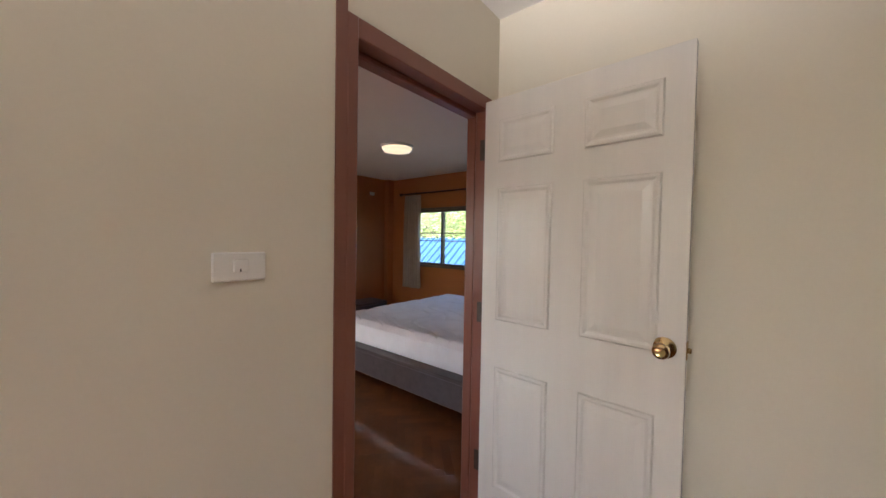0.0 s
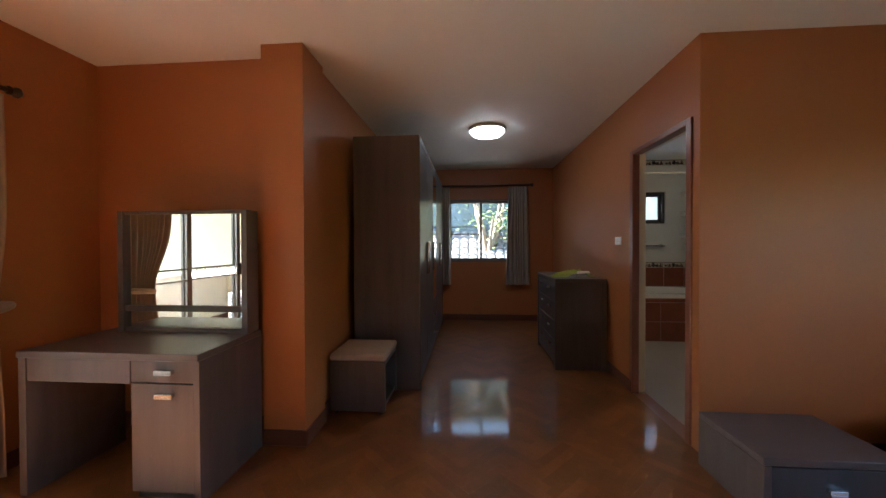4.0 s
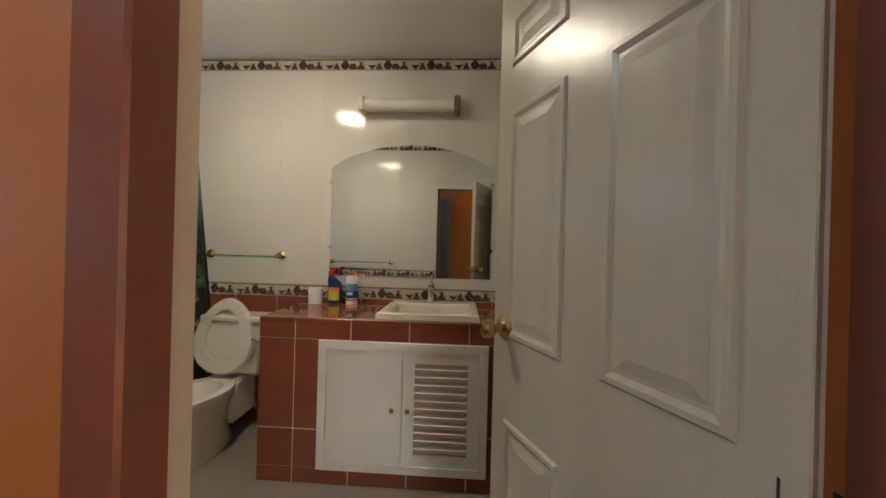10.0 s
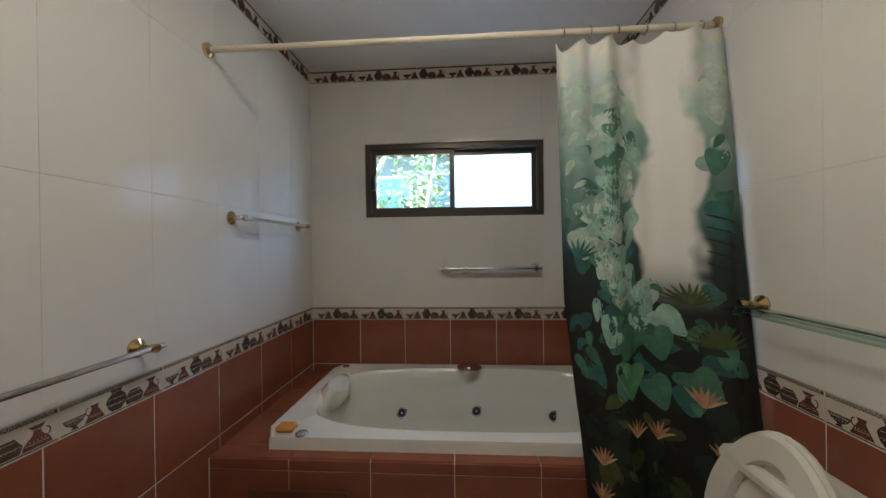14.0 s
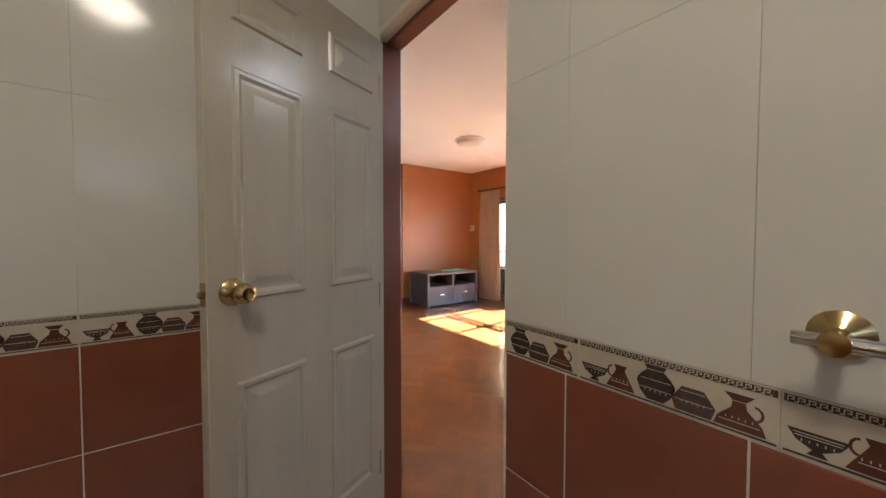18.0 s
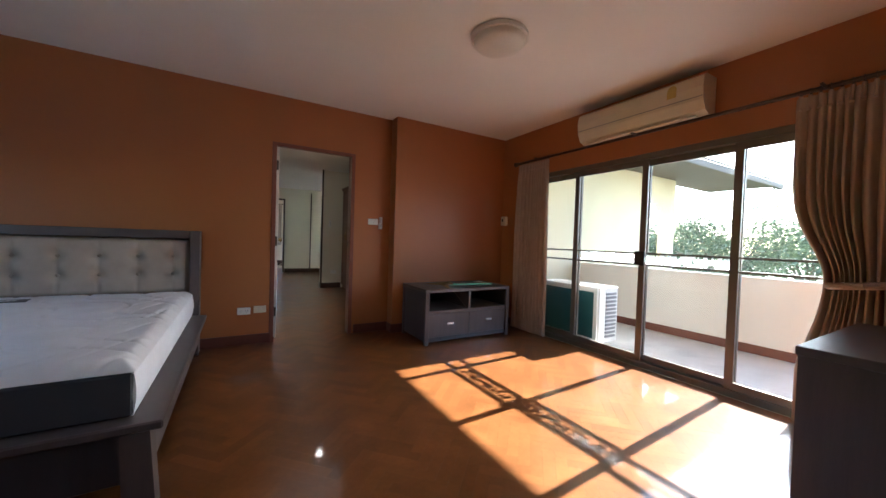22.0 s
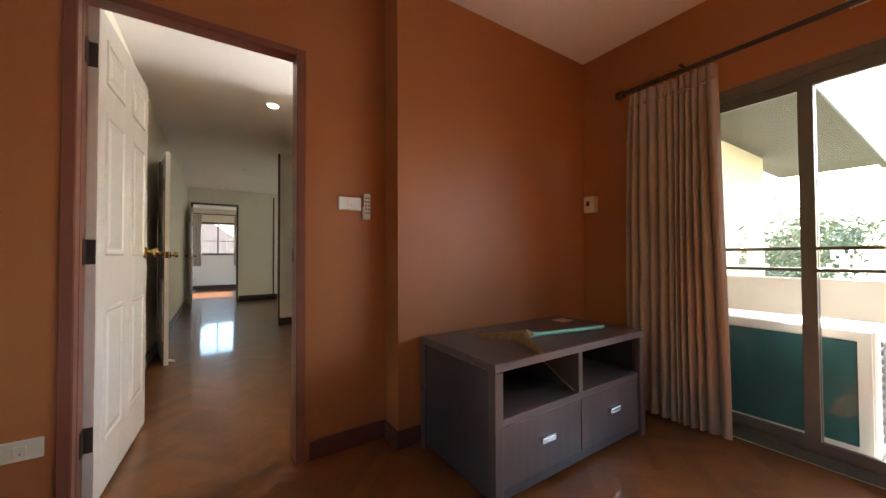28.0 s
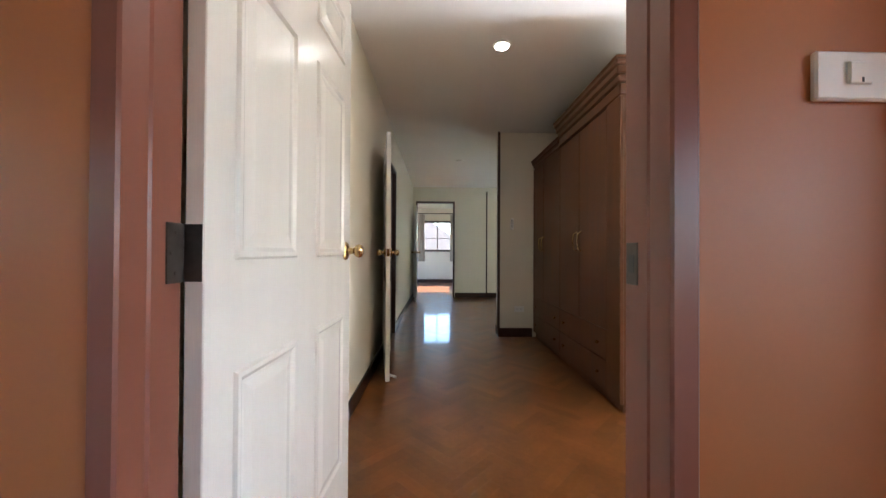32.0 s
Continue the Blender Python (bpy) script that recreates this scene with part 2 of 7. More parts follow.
ROOFB = material("blue_metal_roof", (0.028, 0.085, 0.19), 0.5, vary=0.08, scale=2)
ROOFW = material("pale_cement_roof_tile", (0.22, 0.225, 0.225), 0.7, vary=0.08, scale=3, island=0.06)
ROOFD = material("dark_brown_roof_tile", (0.10, 0.075, 0.065), 0.7, vary=0.12, scale=3)
GREYWALL = material("blue_grey_house_wall", (0.13, 0.18, 0.205), 0.7, vary=0.04, scale=1)
LEAF = material("green_leaf", (0.15, 0.21, 0.06), 0.6, vary=0.1, scale=1.2, bump=0.0, island=0.5)
LEAFD = material("dark_green_leaf", (0.20, 0.23, 0.16), 0.6, vary=0.1, scale=1.2, bump=0.0, island=0.5)
BARK = material("grey_bark", (0.28, 0.23, 0.18), 0.85, vary=0.15, scale=6, bump=0.08)
GRASS = material("grass_ground", (0.09, 0.12, 0.04), 0.9, vary=0.2, scale=0.6, bump=0.05)
GREEN = material("dark_teal_fins", (0.02, 0.10, 0.11), 0.5, vary=0.1, scale=20, grain=200)


# ---- building helpers ----
WORLD = {}


def thing(name, at, label, category, group="", kind=""):
    e = new(name)
    e.empty_display_size = 0.1
    e.matrix_basis = Matrix.Translation(at)
    WORLD[e] = Matrix.Translation(at)
    return tagged(e, label, category, group, kind)


def finish(name, bm, mat, smooth=False):
    bmesh.ops.recalc_face_normals(bm, faces=bm.faces[:])
    me = bpy.data.meshes.new(name)
    bm.to_mesh(me)
    bm.free()
    me.materials.append(mat)
    if smooth:
        for p in me.polygons:
            p.use_smooth = True
        me.set_sharp_from_angle(angle=radians(40))
    return me


def part(name, bm, mat, parent=None, label="", smooth=False):
    ob = new(name, finish(name, bm, mat, smooth))
    if parent:
        ob.parent = parent
        ob.matrix_parent_inverse = WORLD.get(parent, Matrix()).inverted()
    if label:
        ob["label"] = label
    return ob


def bx(bm, x0, y0, z0, x1, y1, z1, bev=0.0, m=None):
    vs = [bm.verts.new(p) for p in ((x0, y0, z0), (x1, y0, z0), (x1, y1, z0), (x0, y1, z0), (x0, y0, z1), (x1, y0, z1), (x1, y1, z1), (x0, y1, z1))]
    fs = [bm.faces.new([vs[i] for i in f]) for f in ((0, 3, 2, 1), (4, 5, 6, 7), (0, 1, 5, 4), (1, 2, 6, 5), (2, 3, 7, 6), (3, 0, 4, 7))]
    if bev:
        es = list({e for f in fs for e in f.edges})
        out = bmesh.ops.bevel(bm, geom=es, offset=bev, segments=1, affect="EDGES")
        vs = list({v for f in out["faces"] for v in f.verts})
    if m is not None:
        bmesh.ops.transform(bm, matrix=m, verts=[v for v in vs if v.is_valid])
    return bm


def box(*a, bev=0.0, m=None):
    return bx(bmesh.new(), *a, bev=bev, m=m)


def structure(name, bm, mat, label="", smooth=False):
    return tagged(part(name, bm, mat, None, label, smooth), kind="structure")


def tube(bm, pts, r, seg=10):
    pts = [Vector(p) for p in pts]
    rings = []
    for i, p in enumerate(pts):
        d = (pts[min(i + 1, len(pts) - 1)] - pts[max(i - 1, 0)]).normalized()
        side = d.orthogonal().normalized() if i == 0 else (side - d * side.dot(d)).normalized()
        up, rr = d.cross(side), r[i] if isinstance(r, (list, tuple)) else r
        rings.append([bm.verts.new(p + (side * math.cos(a) + up * math.sin(a)) * rr) for a in (2 * math.pi * k / seg for k in range(seg))])
    for a, b in zip(rings, rings[1:]):
        for k in range(seg):
            bm.faces.new((a[k], a[(k + 1) % seg], b[(k + 1) % seg], b[k]))
    bm.faces.new(rings[0][::-1]), bm.faces.new(rings[-1])
    return bm


def lathe(bm, profile, m, seg=24):
    """profile: radius and height pairs, turned about z and then placed by m."""
    rings = []
    for r, z in profile:
        if r < 1e-5:
            rings.append([bm.verts.new(m @ Vector((0, 0, z)))])
        else:
            rings.append([bm.verts.new(m @ Vector((r * math.cos(a), r * math.sin(a), z))) for a in (2 * math.pi * k / seg for k in range(seg))])
    for a, b in zip(rings, rings[1:]):
        for k in range(seg):
            j = (k + 1) % seg
            q = [a[k % len(a)], a[j % len(a)], b[j % len(b)], b[k % len(b)]]
            q = [v for i, v in enumerate(q) if v not in q[:i]]
            if len(q) > 2:
                bm.faces.new(q)
    for ring, flip in ((rings[0], True), (rings[-1], False)):
        if len(ring) > 2:
            bm.faces.new(ring[::-1] if flip else ring)
    return bm


def sheet(bm, f, nu, nv, thick=0.0, closed=False):
    """A surface f(u, v), with a back at the given depth along its normals."""
    p = [[Vector(f(i / nu, j / nv)) for j in range(nv + 1)] for i in range(nu + 1)]
    front = [[bm.verts.new(q) for q in row] for row in p]
    for i in range(nu):
        for j in range(nv):
            bm.faces.new((front[i][j], front[i + 1][j], front[i + 1][j + 1], front[i][j + 1]))
    if thick:
        bmesh.ops.recalc_face_normals(bm, faces=bm.faces[:])
        bmesh.ops.solidify(bm, geom=bm.faces[:], thickness=thick)
    return bm


def frame_bars(bm, axis, at, depth, a0, a1, z0, z1, w):
    """Four bars of a frame in the plane axis = at."""
    for b in ((a0, z0, a0 + w, z1), (a1 - w, z0, a1, z1), (a0 + w, z0, a1 - w, z0 + w), (a0 + w, z1 - w, a1 - w, z1)):
        slab(bm, axis, at, at + depth, *b)
    return bm


def slab(bm, axis, d0, d1, a0, z0, a1, z1, bev=0.0):
    if axis == "x":
        return bx(bm, d0, a0, z0, d1, a1, z1, bev)
    return bx(bm, a0, d0, z0, a1, d1, z1, bev)


def wall(name, axis, d0, d1, a0, a1, mat, holes=(), z0=0.0, z1=CEIL, label=""):
    """A wall between d0 and d1 across axis, from a0 to a1 along it, with holes (a0, z0, a1, z1) through it."""
    cuts = sorted({a0, a1, *(v for h in holes for v in (h[0], h[2]) if a0 < v < a1)})
    bm = bmesh.new()
    for p, q in zip(cuts, cuts[1:]):
        mine = sorted((h[1], h[3]) for h in holes if h[0] < (p + q) / 2 < h[2])
        low = z0
        for a, b in mine:
            if a > low + 1e-4:
                slab(bm, axis, d0, d1, p, low, q, a)
            low = b
        if low < z1 - 1e-4:
            slab(bm, axis, d0, d1, p, low, q, z1)
    return structure(name, bm, mat, label)


# ---- structure ----
T = 0.12
wall("wall_south", "y", HALL_N, 0.0, WEST - T, EAST + T, ORANGE, [(-0.37, 0, 0.425, 2.03)], label="orange painted bedroom wall with a doorway")
structure("wall_pier", box(WEST, 0.0, 0, -0.818, 0.16, CEIL), ORANGE, "orange painted projecting wall section")
wall("wall_west", "x", WEST - T, WEST, 0.0, FAR + 0.1, ORANGE, [(0.62, 0, 3.56, 1.95)], label="orange painted wall with a sliding balcony door")
wall("wall_east", "x", EAST, EAST + T, 0.0, FAR, ORANGE, [(0.62, 0.89, 3.60, 1.95)], label="orange painted wall with a wide window")
wall("wall_north_east", "y", 4.10, BS - 0.01, BI - 0.01, EAST + T, ORANGE, label="ochre orange painted wall")
wall("wall_north_west", "y", FAR, FAR + 0.1, WEST - T, DL, ORANGE, label="orange painted wall behind the dressing table")
structure("column_north", box(-1.135, 4.0, 0, -0.865, FAR + 0.14, CEIL), ORANGE, "orange painted corner column")
structure("column_east", box(3.46, 4.0, 0, EAST, 4.099, CEIL), ORANGE, "orange painted corner column")
structure("column_south_east", box(3.37, 0.0, 0, EAST, 0.13, CEIL), ORANGE, "orange painted corner column")
wall("wall_dressing_west", "x", DL - 0.1, DL, FAR + 0.14, DN, ORANGE, label="orange painted dressing room wall")
wall("wall_dressing_north", "y", DN, DN + T, DL - 0.1, BI - 0.01, ORANGE, [(-0.20, 0.97, 0.90, 2.02)], label="orange painted wall with a small window")
wall("wall_bath_west", "x", BX, BI - 0.01, 4.10, DN, ORANGE, [(4.195, 0, 4.962, 2.02)], label="orange painted wall with the bathroom doorway")
wall("wall_bath_south", "y", BS - 0.01, BS - 0.002, BI - 0.01, BE + T, GROUTW, z1=BCEIL, label="tiled bathroom wall")
wall("wall_bath_east", "x", BE + 0.002, BE + T, BS - 0.1, BN + T, GROUTW, z1=BCEIL, label="tiled bathroom wall behind the mirror")
wall("wall_bath_north", "y", BN + 0.002, BN + T, BI - 0.01, BE, GROUTW, [(2.02, 1.58, 3.20, 2.07)], z1=BCEIL, label="tiled bathroom wall with a small window")
wall("wall_bath_west_lining", "x", BI - 0.0099, BI - 0.002, BS, BN, GROUTW, [(BS - 1, 0, 4.9625, 2.045)], z1=BCEIL, label="tiled bathroom wall beside the door")
structure("ceiling", box(WEST - T, HALL_N, CEIL, EAST + T, BS - 0.01, CEIL + 0.1), CEILING, "white painted ceiling")
structure("ceiling_dressing", box(DL - 0.1, BS - 0.01, CEIL, BI - 0.01, DN + T, CEIL + 0.1), CEILING, "white painted dressing ceiling")
structure("ceiling_bath", box(BI - 0.01, BS - 0.01, BCEIL, BE + T, BN + T, BCEIL + 0.1), CEILING, "white bathroom ceiling")
structure("floor", box(WEST, HALL_N, -0.12, EAST, FAR, -0.010), JOINT, "dark subfloor under parquet")
structure("floor_dressing", box(DL, FAR, -0.12, BX, DN, -0.010), JOINT, "dark subfloor under parquet")
structure("floor_bathroom", box(BX, FAR, -0.12, BE + T, DN, -0.012), GROUT, "grout bed of the bathroom floor")

# hall
wall("wall_hall_east", "x", HALL_E, HALL_E + 0.12, HALL_S, HALL_N, WHITE, [(-3.95, 0, -3.12, 2.05)], label="cream painted corridor wall")
wall("trim_entry", "y", HALL_N - 0.0185, HALL_N - 0.0125, -0.425, -0.3862, TRIM, z1=2.12, label="red-brown door architrave")
wall("wall_hall_north", "y", HALL_N - 0.012, HALL_N - 0.002, -3.6, HALL_E, WHITE, [(-0.37, 0, 0.425, 2.065)], label="cream painted landing wall")
# the window opening in this unseen wall is added to light the landing
wall("wall_hall_west", "x", -3.72, -3.6, -3.75, HALL_N, WHITE, [(-1.94, 0.92, -0.30, 2.30)], label="cream painted landing wall with an added window opening")
wall("wall_hall_back", "x", -1.85, -1.75, -3.75, -2.00, WHITE, label="cream painted wall behind the wardrobe")
structure("wall_hall_back_end", box(-3.6, -2.10, 0, -1.85, -2.00, CEIL), WHITE, "cream painted wall")
structure("pillar_hall", box(-1.85, -3.95, 0, -0.785, -3.75, CEIL), WHITE, "cream painted wall end with dark trim")
wall("wall_hall_south", "y", HALL_S - 0.12, HALL_S, -3.0, HALL_E + 0.12, WHITE, [(-0.40, 0, 0.45, 2.17)], label="cream painted end wall with a doorway")
wall("wall_side_west", "x", -3.12, -3.0, HALL_S, -3.95, WHITE, [(-6.9, 0.8, -4.9, 2.2)], label="cream painted side wall")
structure("wall_side_return", box(-3.0, -3.95, 0, -1.85, -3.85, CEIL), WHITE, "cream painted side wall")
structure("ceiling_hall", box(-3.72, HALL_S - 0.12, CEIL, HALL_E + 0.12, HALL_N - 0.012, CEIL + 0.1), CEILING, "white corridor ceiling")
structure("floor_hall", box(-3.6, HALL_S - 4.2, -0.12, HALL_E + 2.5, HALL_N - 0.012, -0.010), JOINT, "dark subfloor under parquet")
# far room at the corridor's end
FR = -11.25
wall("wall_far_room_south", "y", FR - 0.12, FR, -2.0, 3.0, WHITE, [(-0.52, 1.05, 0.47, 2.09)], label="cream painted wall with a window")
wall("wall_far_room_west", "x", -2.1, -2.0, FR - 0.12, HALL_S - 0.12, WHITE, [(-10.1, 1.0, -8.5, 2.0)], label="cream painted wall with an added side window opening")
wall("wall_far_room_east", "x", 3.0, 3.1, FR - 0.12, HALL_S - 0.12, WHITE, label="cream painted wall")
structure("ceiling_far_room", box(-2.1, FR - 0.12, CEIL, 3.1, HALL_S - 0.12, CEIL + 0.1), CEILING, "white ceiling")
structure("wall_side_room", box(HALL_E + 1.6, -5.0, 0, HALL_E + 1.7, -2.4, CEIL), WHITE, "cream painted wall of a side room")
structure("ceiling_side_room", box(HALL_E + 0.12, -5.0, CEIL, HALL_E + 1.7, -2.4, CEIL + 0.1), CEILING, "white ceiling")
structure("wall_side_room_north", box(HALL_E + 0.12, -2.4, 0, HALL_E + 1.7, -2.3, CEIL), WHITE, "cream painted wall")
structure("wall_side_room_south", box(HALL_E + 0.12, -5.1, 0, HALL_E + 1.7, -5.0, CEIL), WHITE, "cream painted wall")


# ---- parquet ----
LS, WS = 0.30, 0.06


def clip(poly, rect):
    for axis, lim, keep in ((0, rect[0], 1), (0, rect[2], -1), (1, rect[1], 1), (1, rect[3], -1)):
        out = []
        for a, b in zip(poly, poly[1:] + poly[:1]):
            da, db = (a[axis] - lim) * keep, (b[axis] - lim) * keep
            if da >= 0:
                out.append(a)
            if da * db < 0:
                s = da / (da - db)
                out.append((a[0] + (b[0] - a[0]) * s, a[1] + (b[1] - a[1]) * s))
        poly = out
        if len(poly) < 3:
            return []
    return poly


def herringbone(rect):
    """Strips laid at 45 degrees, as corner lists, with their turn and middle."""
    g, c = 0.0002, math.sqrt(0.5)
    cx, cy = (rect[0] + rect[2]) / 2, (rect[1] + rect[3]) / 2
    n = int((rect[2] - rect[0] + rect[3] - rect[1]) / WS)
    for i in range(-n, n + 1):
        for j in range(-int(n * WS / LS) - 1, int(n * WS / LS) + 2):
            ox, oy = i * WS - j * LS, i * WS + j * LS
            for k, (u0, v0, u1, v1) in enumerate(((ox, oy, ox + LS, oy + WS), (ox - WS, oy, ox, oy + LS))):
                q = [(cx + c * (u - v), cy + c * (u + v)) for u, v in ((u0 + g, v0 + g), (u1 - g, v0 + g), (u1 - g, v1 - g), (u0 + g, v1 - g))]
                mx, my = sum(p[0] for p in q) / 4, sum(p[1] for p in q) / 4
                if rect[0] - 0.2 < mx < rect[2] + 0.2 and rect[1] - 0.2 < my < rect[3] + 0.2:
                    yield q, k, mx, my


def strip_mesh(polys, name, mat):
    verts, faces = [], []
    for q in polys:
        n, b = len(q), len(verts)
        verts += [(x, y, 0.0) for x, y in q] + [(x, y, -0.009) for x, y in q]
        faces.append(tuple(range(b, b + n)))
        faces += [(b + (i + 1) % n, b + i, b + n + i, b + n + (i + 1) % n) for i in range(n)]
    me = bpy.data.meshes.new(name)
    me.from_pydata(verts, [], faces)
    me.materials.append(mat)
    return me


def parquet(owner, rect, near=None):
    polys, single = [], []
    for q, k, mx, my in herringbone(rect):
        whole = clip(q, rect)
        if not whole:
            continue
        if near and near[0] < mx < near[2] and near[1] < my < near[3] and all(rect[0] <= x <= rect[2] and rect[1] <= y <= rect[3] for x, y in q):
            single.append((k, mx, my))
        else:
            polys.append(whole)
    rest = new("parquet_strips", strip_mesh(polys, "parquet_strips", PARQUET))
    rest.parent = bpy.data.objects[owner]
    tagged(rest, "red-brown varnished herringbone parquet strips", kind="stuff")
    if single:
        c, h, w = math.sqrt(0.5), LS / 2 - 0.0002, WS / 2 - 0.0002
        meshes = []
        for a, b in ((h, w), (w, h)):
            meshes.append(strip_mesh([[(c * (u - v), c * (u + v)) for u, v in ((-a, -b), (a, -b), (a, b), (-a, b))]], "parquet_strip", PARQUET1))
        for k, mx, my in single:
            ob = new("parquet_strip", meshes[k])
            ob.parent = bpy.data.objects[owner]
            ob.location = (mx, my, 0)


# ---- doors ----
def six_panel_leaf(parent, w, m, mat, h=1.99, t=0.035):
    """A six-panel leaf hinged at the origin of m, running along +x, its thickness along y."""
    leaf = part("leaf", box(0, -t / 2, 0.012, w, t / 2, h, bev=0.002, m=m), mat, parent)
    st, mid = 0.10 * w, 0.155 * w
    pw = (w - 2 * st - mid) / 2
    for z0, z1 in ((0.22, 0.80), (1.02, 1.635), (1.755, h - 0.10)):
        for x0 in (st, st + pw + mid):
            bm = bmesh.new()
            for s in (-1, 1):
                y = s * t / 2
                def rim(d, o):
                    return [bm.verts.new(m @ Vector((x, y + s * o, z))) for x, z in ((x0 + d, z0 + d), (x0 + pw - d, z0 + d), (x0 + pw - d, z1 - d), (x0 + d, z1 - d))]
                rings = [rim(0, 0.0005), rim(0.006, 0.007), rim(0.016, 0.007), rim(0.026, 0.0012), rim(0.034, 0.0012), rim(0.058, 0.006)]
                for a, b in zip(rings, rings[1:]):
                    for k in range(4):
                        bm.faces.new((a[k], a[(k + 1) % 4], b[(k + 1) % 4], b[k]))
                bm.faces.new(rings[-1])
            part("panel", bm, mat, parent)
    return leaf


def knob_set(parent, at, mat, m, t=0.035):
    """Round knobs on both sides of a leaf; at: x and z on the leaf."""
    for s in (-1, 1):
        mm = m @ Matrix.Translation((at[0], s * t / 2, at[1])) @ Matrix.Rotation(radians(-90 * s), 4, "X")
        bm = bmesh.new()
        lathe(bm, [(0.036, 0), (0.036, 0.004), (0.028, 0.012), (0.014, 0.016), (0.012, 0.034), (0.022, 0.042), (0.027, 0.055), (0.024, 0.066), (0.016, 0.071), (0.009, 0.069), (0, 0.069)], mm, 24)
        part("knob", bm, mat, parent, "polished round door knob", True)
    bm = box(-0.0015, -0.012, -0.03, 0.0015, 0.012, 0.03, m=m @ Matrix.Translation((at[0] + 0.062, 0, at[1])))
    bx(bm, 0, -0.008, -0.008, 0.012, 0.008, 0.008, 0.002, m=m @ Matrix.Translation((at[0] + 0.062, 0, at[1])))
    part("latch", bm, mat, parent, "metal latch plate")


def hinge(parent, at, mat):
    x, y, z = at
    bm = bmesh.new()
    for k in range(5):
        tube(bm, [(x, y, z - 0.05 + k * 0.02), (x, y, z - 0.0315 + k * 0.02)], 0.0065, 8)
    bx(bm, x - 0.004, y + 0.002, z - 0.05, x + 0.0, y + 0.036, z + 0.05)
    bx(bm, x - 0.036, y - 0.006, z - 0.05, x - 0.003, y - 0.003, z + 0.05)
    part("hinge", bm, mat, parent, "steel butt hinge")


def casing(name, axis, d0, d1, a0, a1, top, w, mat, label):
    """A door frame lining a hole a0..a1 and standing proud on both faces."""
    bm = bmesh.new()
    for p, q, z0, z1 in ((a0 - w, a0 + w, 0, top + 0.02), (a1 - w, a1 + w, 0, top + 0.02), (a0 + w, a1 - w, top - 0.018, top + 0.02)):
        slab(bm, axis, d0, d1, p, z0, q, z1, 0.004)
    return structure(name, bm, mat, label)


door = thing("entry_door", (0.40, -0.11, 0), "white six-panel bedroom door standing open into the corridor", "door")
DM = Matrix.Translation((0.405, -0.118, 0)) @ Matrix.Rotation(radians(-93.2), 4, "Z")
six_panel_leaf(door, 0.82, DM, DOORWHITE, 2.05)
knob_set(door, (0.76, 1.04), BRASS, DM)
for hz in (0.285, 1.034, 1.834):
    hinge(door, (0.4265, -0.1135, hz), AGED)
    plate_bm = box(0.4158, -0.107, hz - 0.05, 0.4186, -0.072, hz + 0.05)
    for sz in (-0.034, 0.0, 0.034):
        lathe(plate_bm, [(0.0035, 0.0002), (0.003, 0.0012), (0, 0.0014)], Matrix.Translation((0.4158, -0.09 + 0.01 * (sz == 0), hz + sz)) @ Matrix.Rotation(radians(-90), 4, "Y"), 8)
    part("hinge_plate", plate_bm, AGED, door, "steel hinge leaf screwed to the jamb")
bm = bmesh.new()
for p, q, z0, z1 in ((-0.386, -0.344, 0, 2.09), (0.419, 0.461, 0, 2.09), (-0.344, 0.419, 2.024, 2.09)):
    slab(bm, "y", HALL_N - 0.019, -0.041, p, z0, q, z1, 0.004)
for p, q, z0, z1 in ((-0.386, -0.344, 0, 2.043), (0.419, 0.461, 0, 2.043), (-0.344, 0.419, 2.005, 2.043)):
    slab(bm, "y", -0.0409, 0.012, p, z0, q, z1, 0.004)
structure("door_frame_entry", bm, TRIM, "red-brown painted door frame with a lower head towards the bedroom")
strike = thing("strike_plate", (-0.343, -0.085, 1.02), "small worn brass strike plate in the door jamb", "strike plate")
part("plate", box(-0.3438, -0.100, 0.985, -0.3416, -0.068, 1.055, bev=0.0006), AGED, strike)
part("keep", box(-0.3415, -0.092, 1.005, -0.3408, -0.076, 1.035), BLACK, strike, "dark latch hole")

bath_door = thing("bathroom_door", (BI, 4.27, 0), "cream six-panel bathroom door half open inwards", "door")
BM = Matrix.Translation((BI - 0.008, 4.241, 0)) @ Matrix.Rotation(radians(24), 4, "Z")
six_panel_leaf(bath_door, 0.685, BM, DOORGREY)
knob_set(bath_door, (0.622, 1.045), BRASS, BM)
for hz in (0.25, 0.955, 1.80):
    hinge(bath_door, (BI + 0.013, 4.233, hz), BRASS if hz > 1 else AGED)
bm = bmesh.new()
slab(bm, "x", BX - 0.012, BI + 0.006, 4.166, 0, 4.218, 2.045, 0.004)
slab(bm, "x", BX - 0.012, 1.585, 4.927, 0, 4.983, 2.045, 0.004)
slab(bm, "x", BX - 0.012, 1.60, 4.218, 2.007, 4.927, 2.045, 0.004)
structure("door_frame_bath", bm, TRIM, "red-brown painted bathroom door frame")
structure("door_reveal_bath", box(1.5855, 4.957, 0, BI - 0.001, 4.9622, 2.03), WHITE, "cream painted reveal beside the bathroom door")
structure("door_head_bath", box(1.6005, 4.218, 2.018, BI - 0.001, 4.957, 2.045), WHITE, "cream painted reveal above the bathroom door")


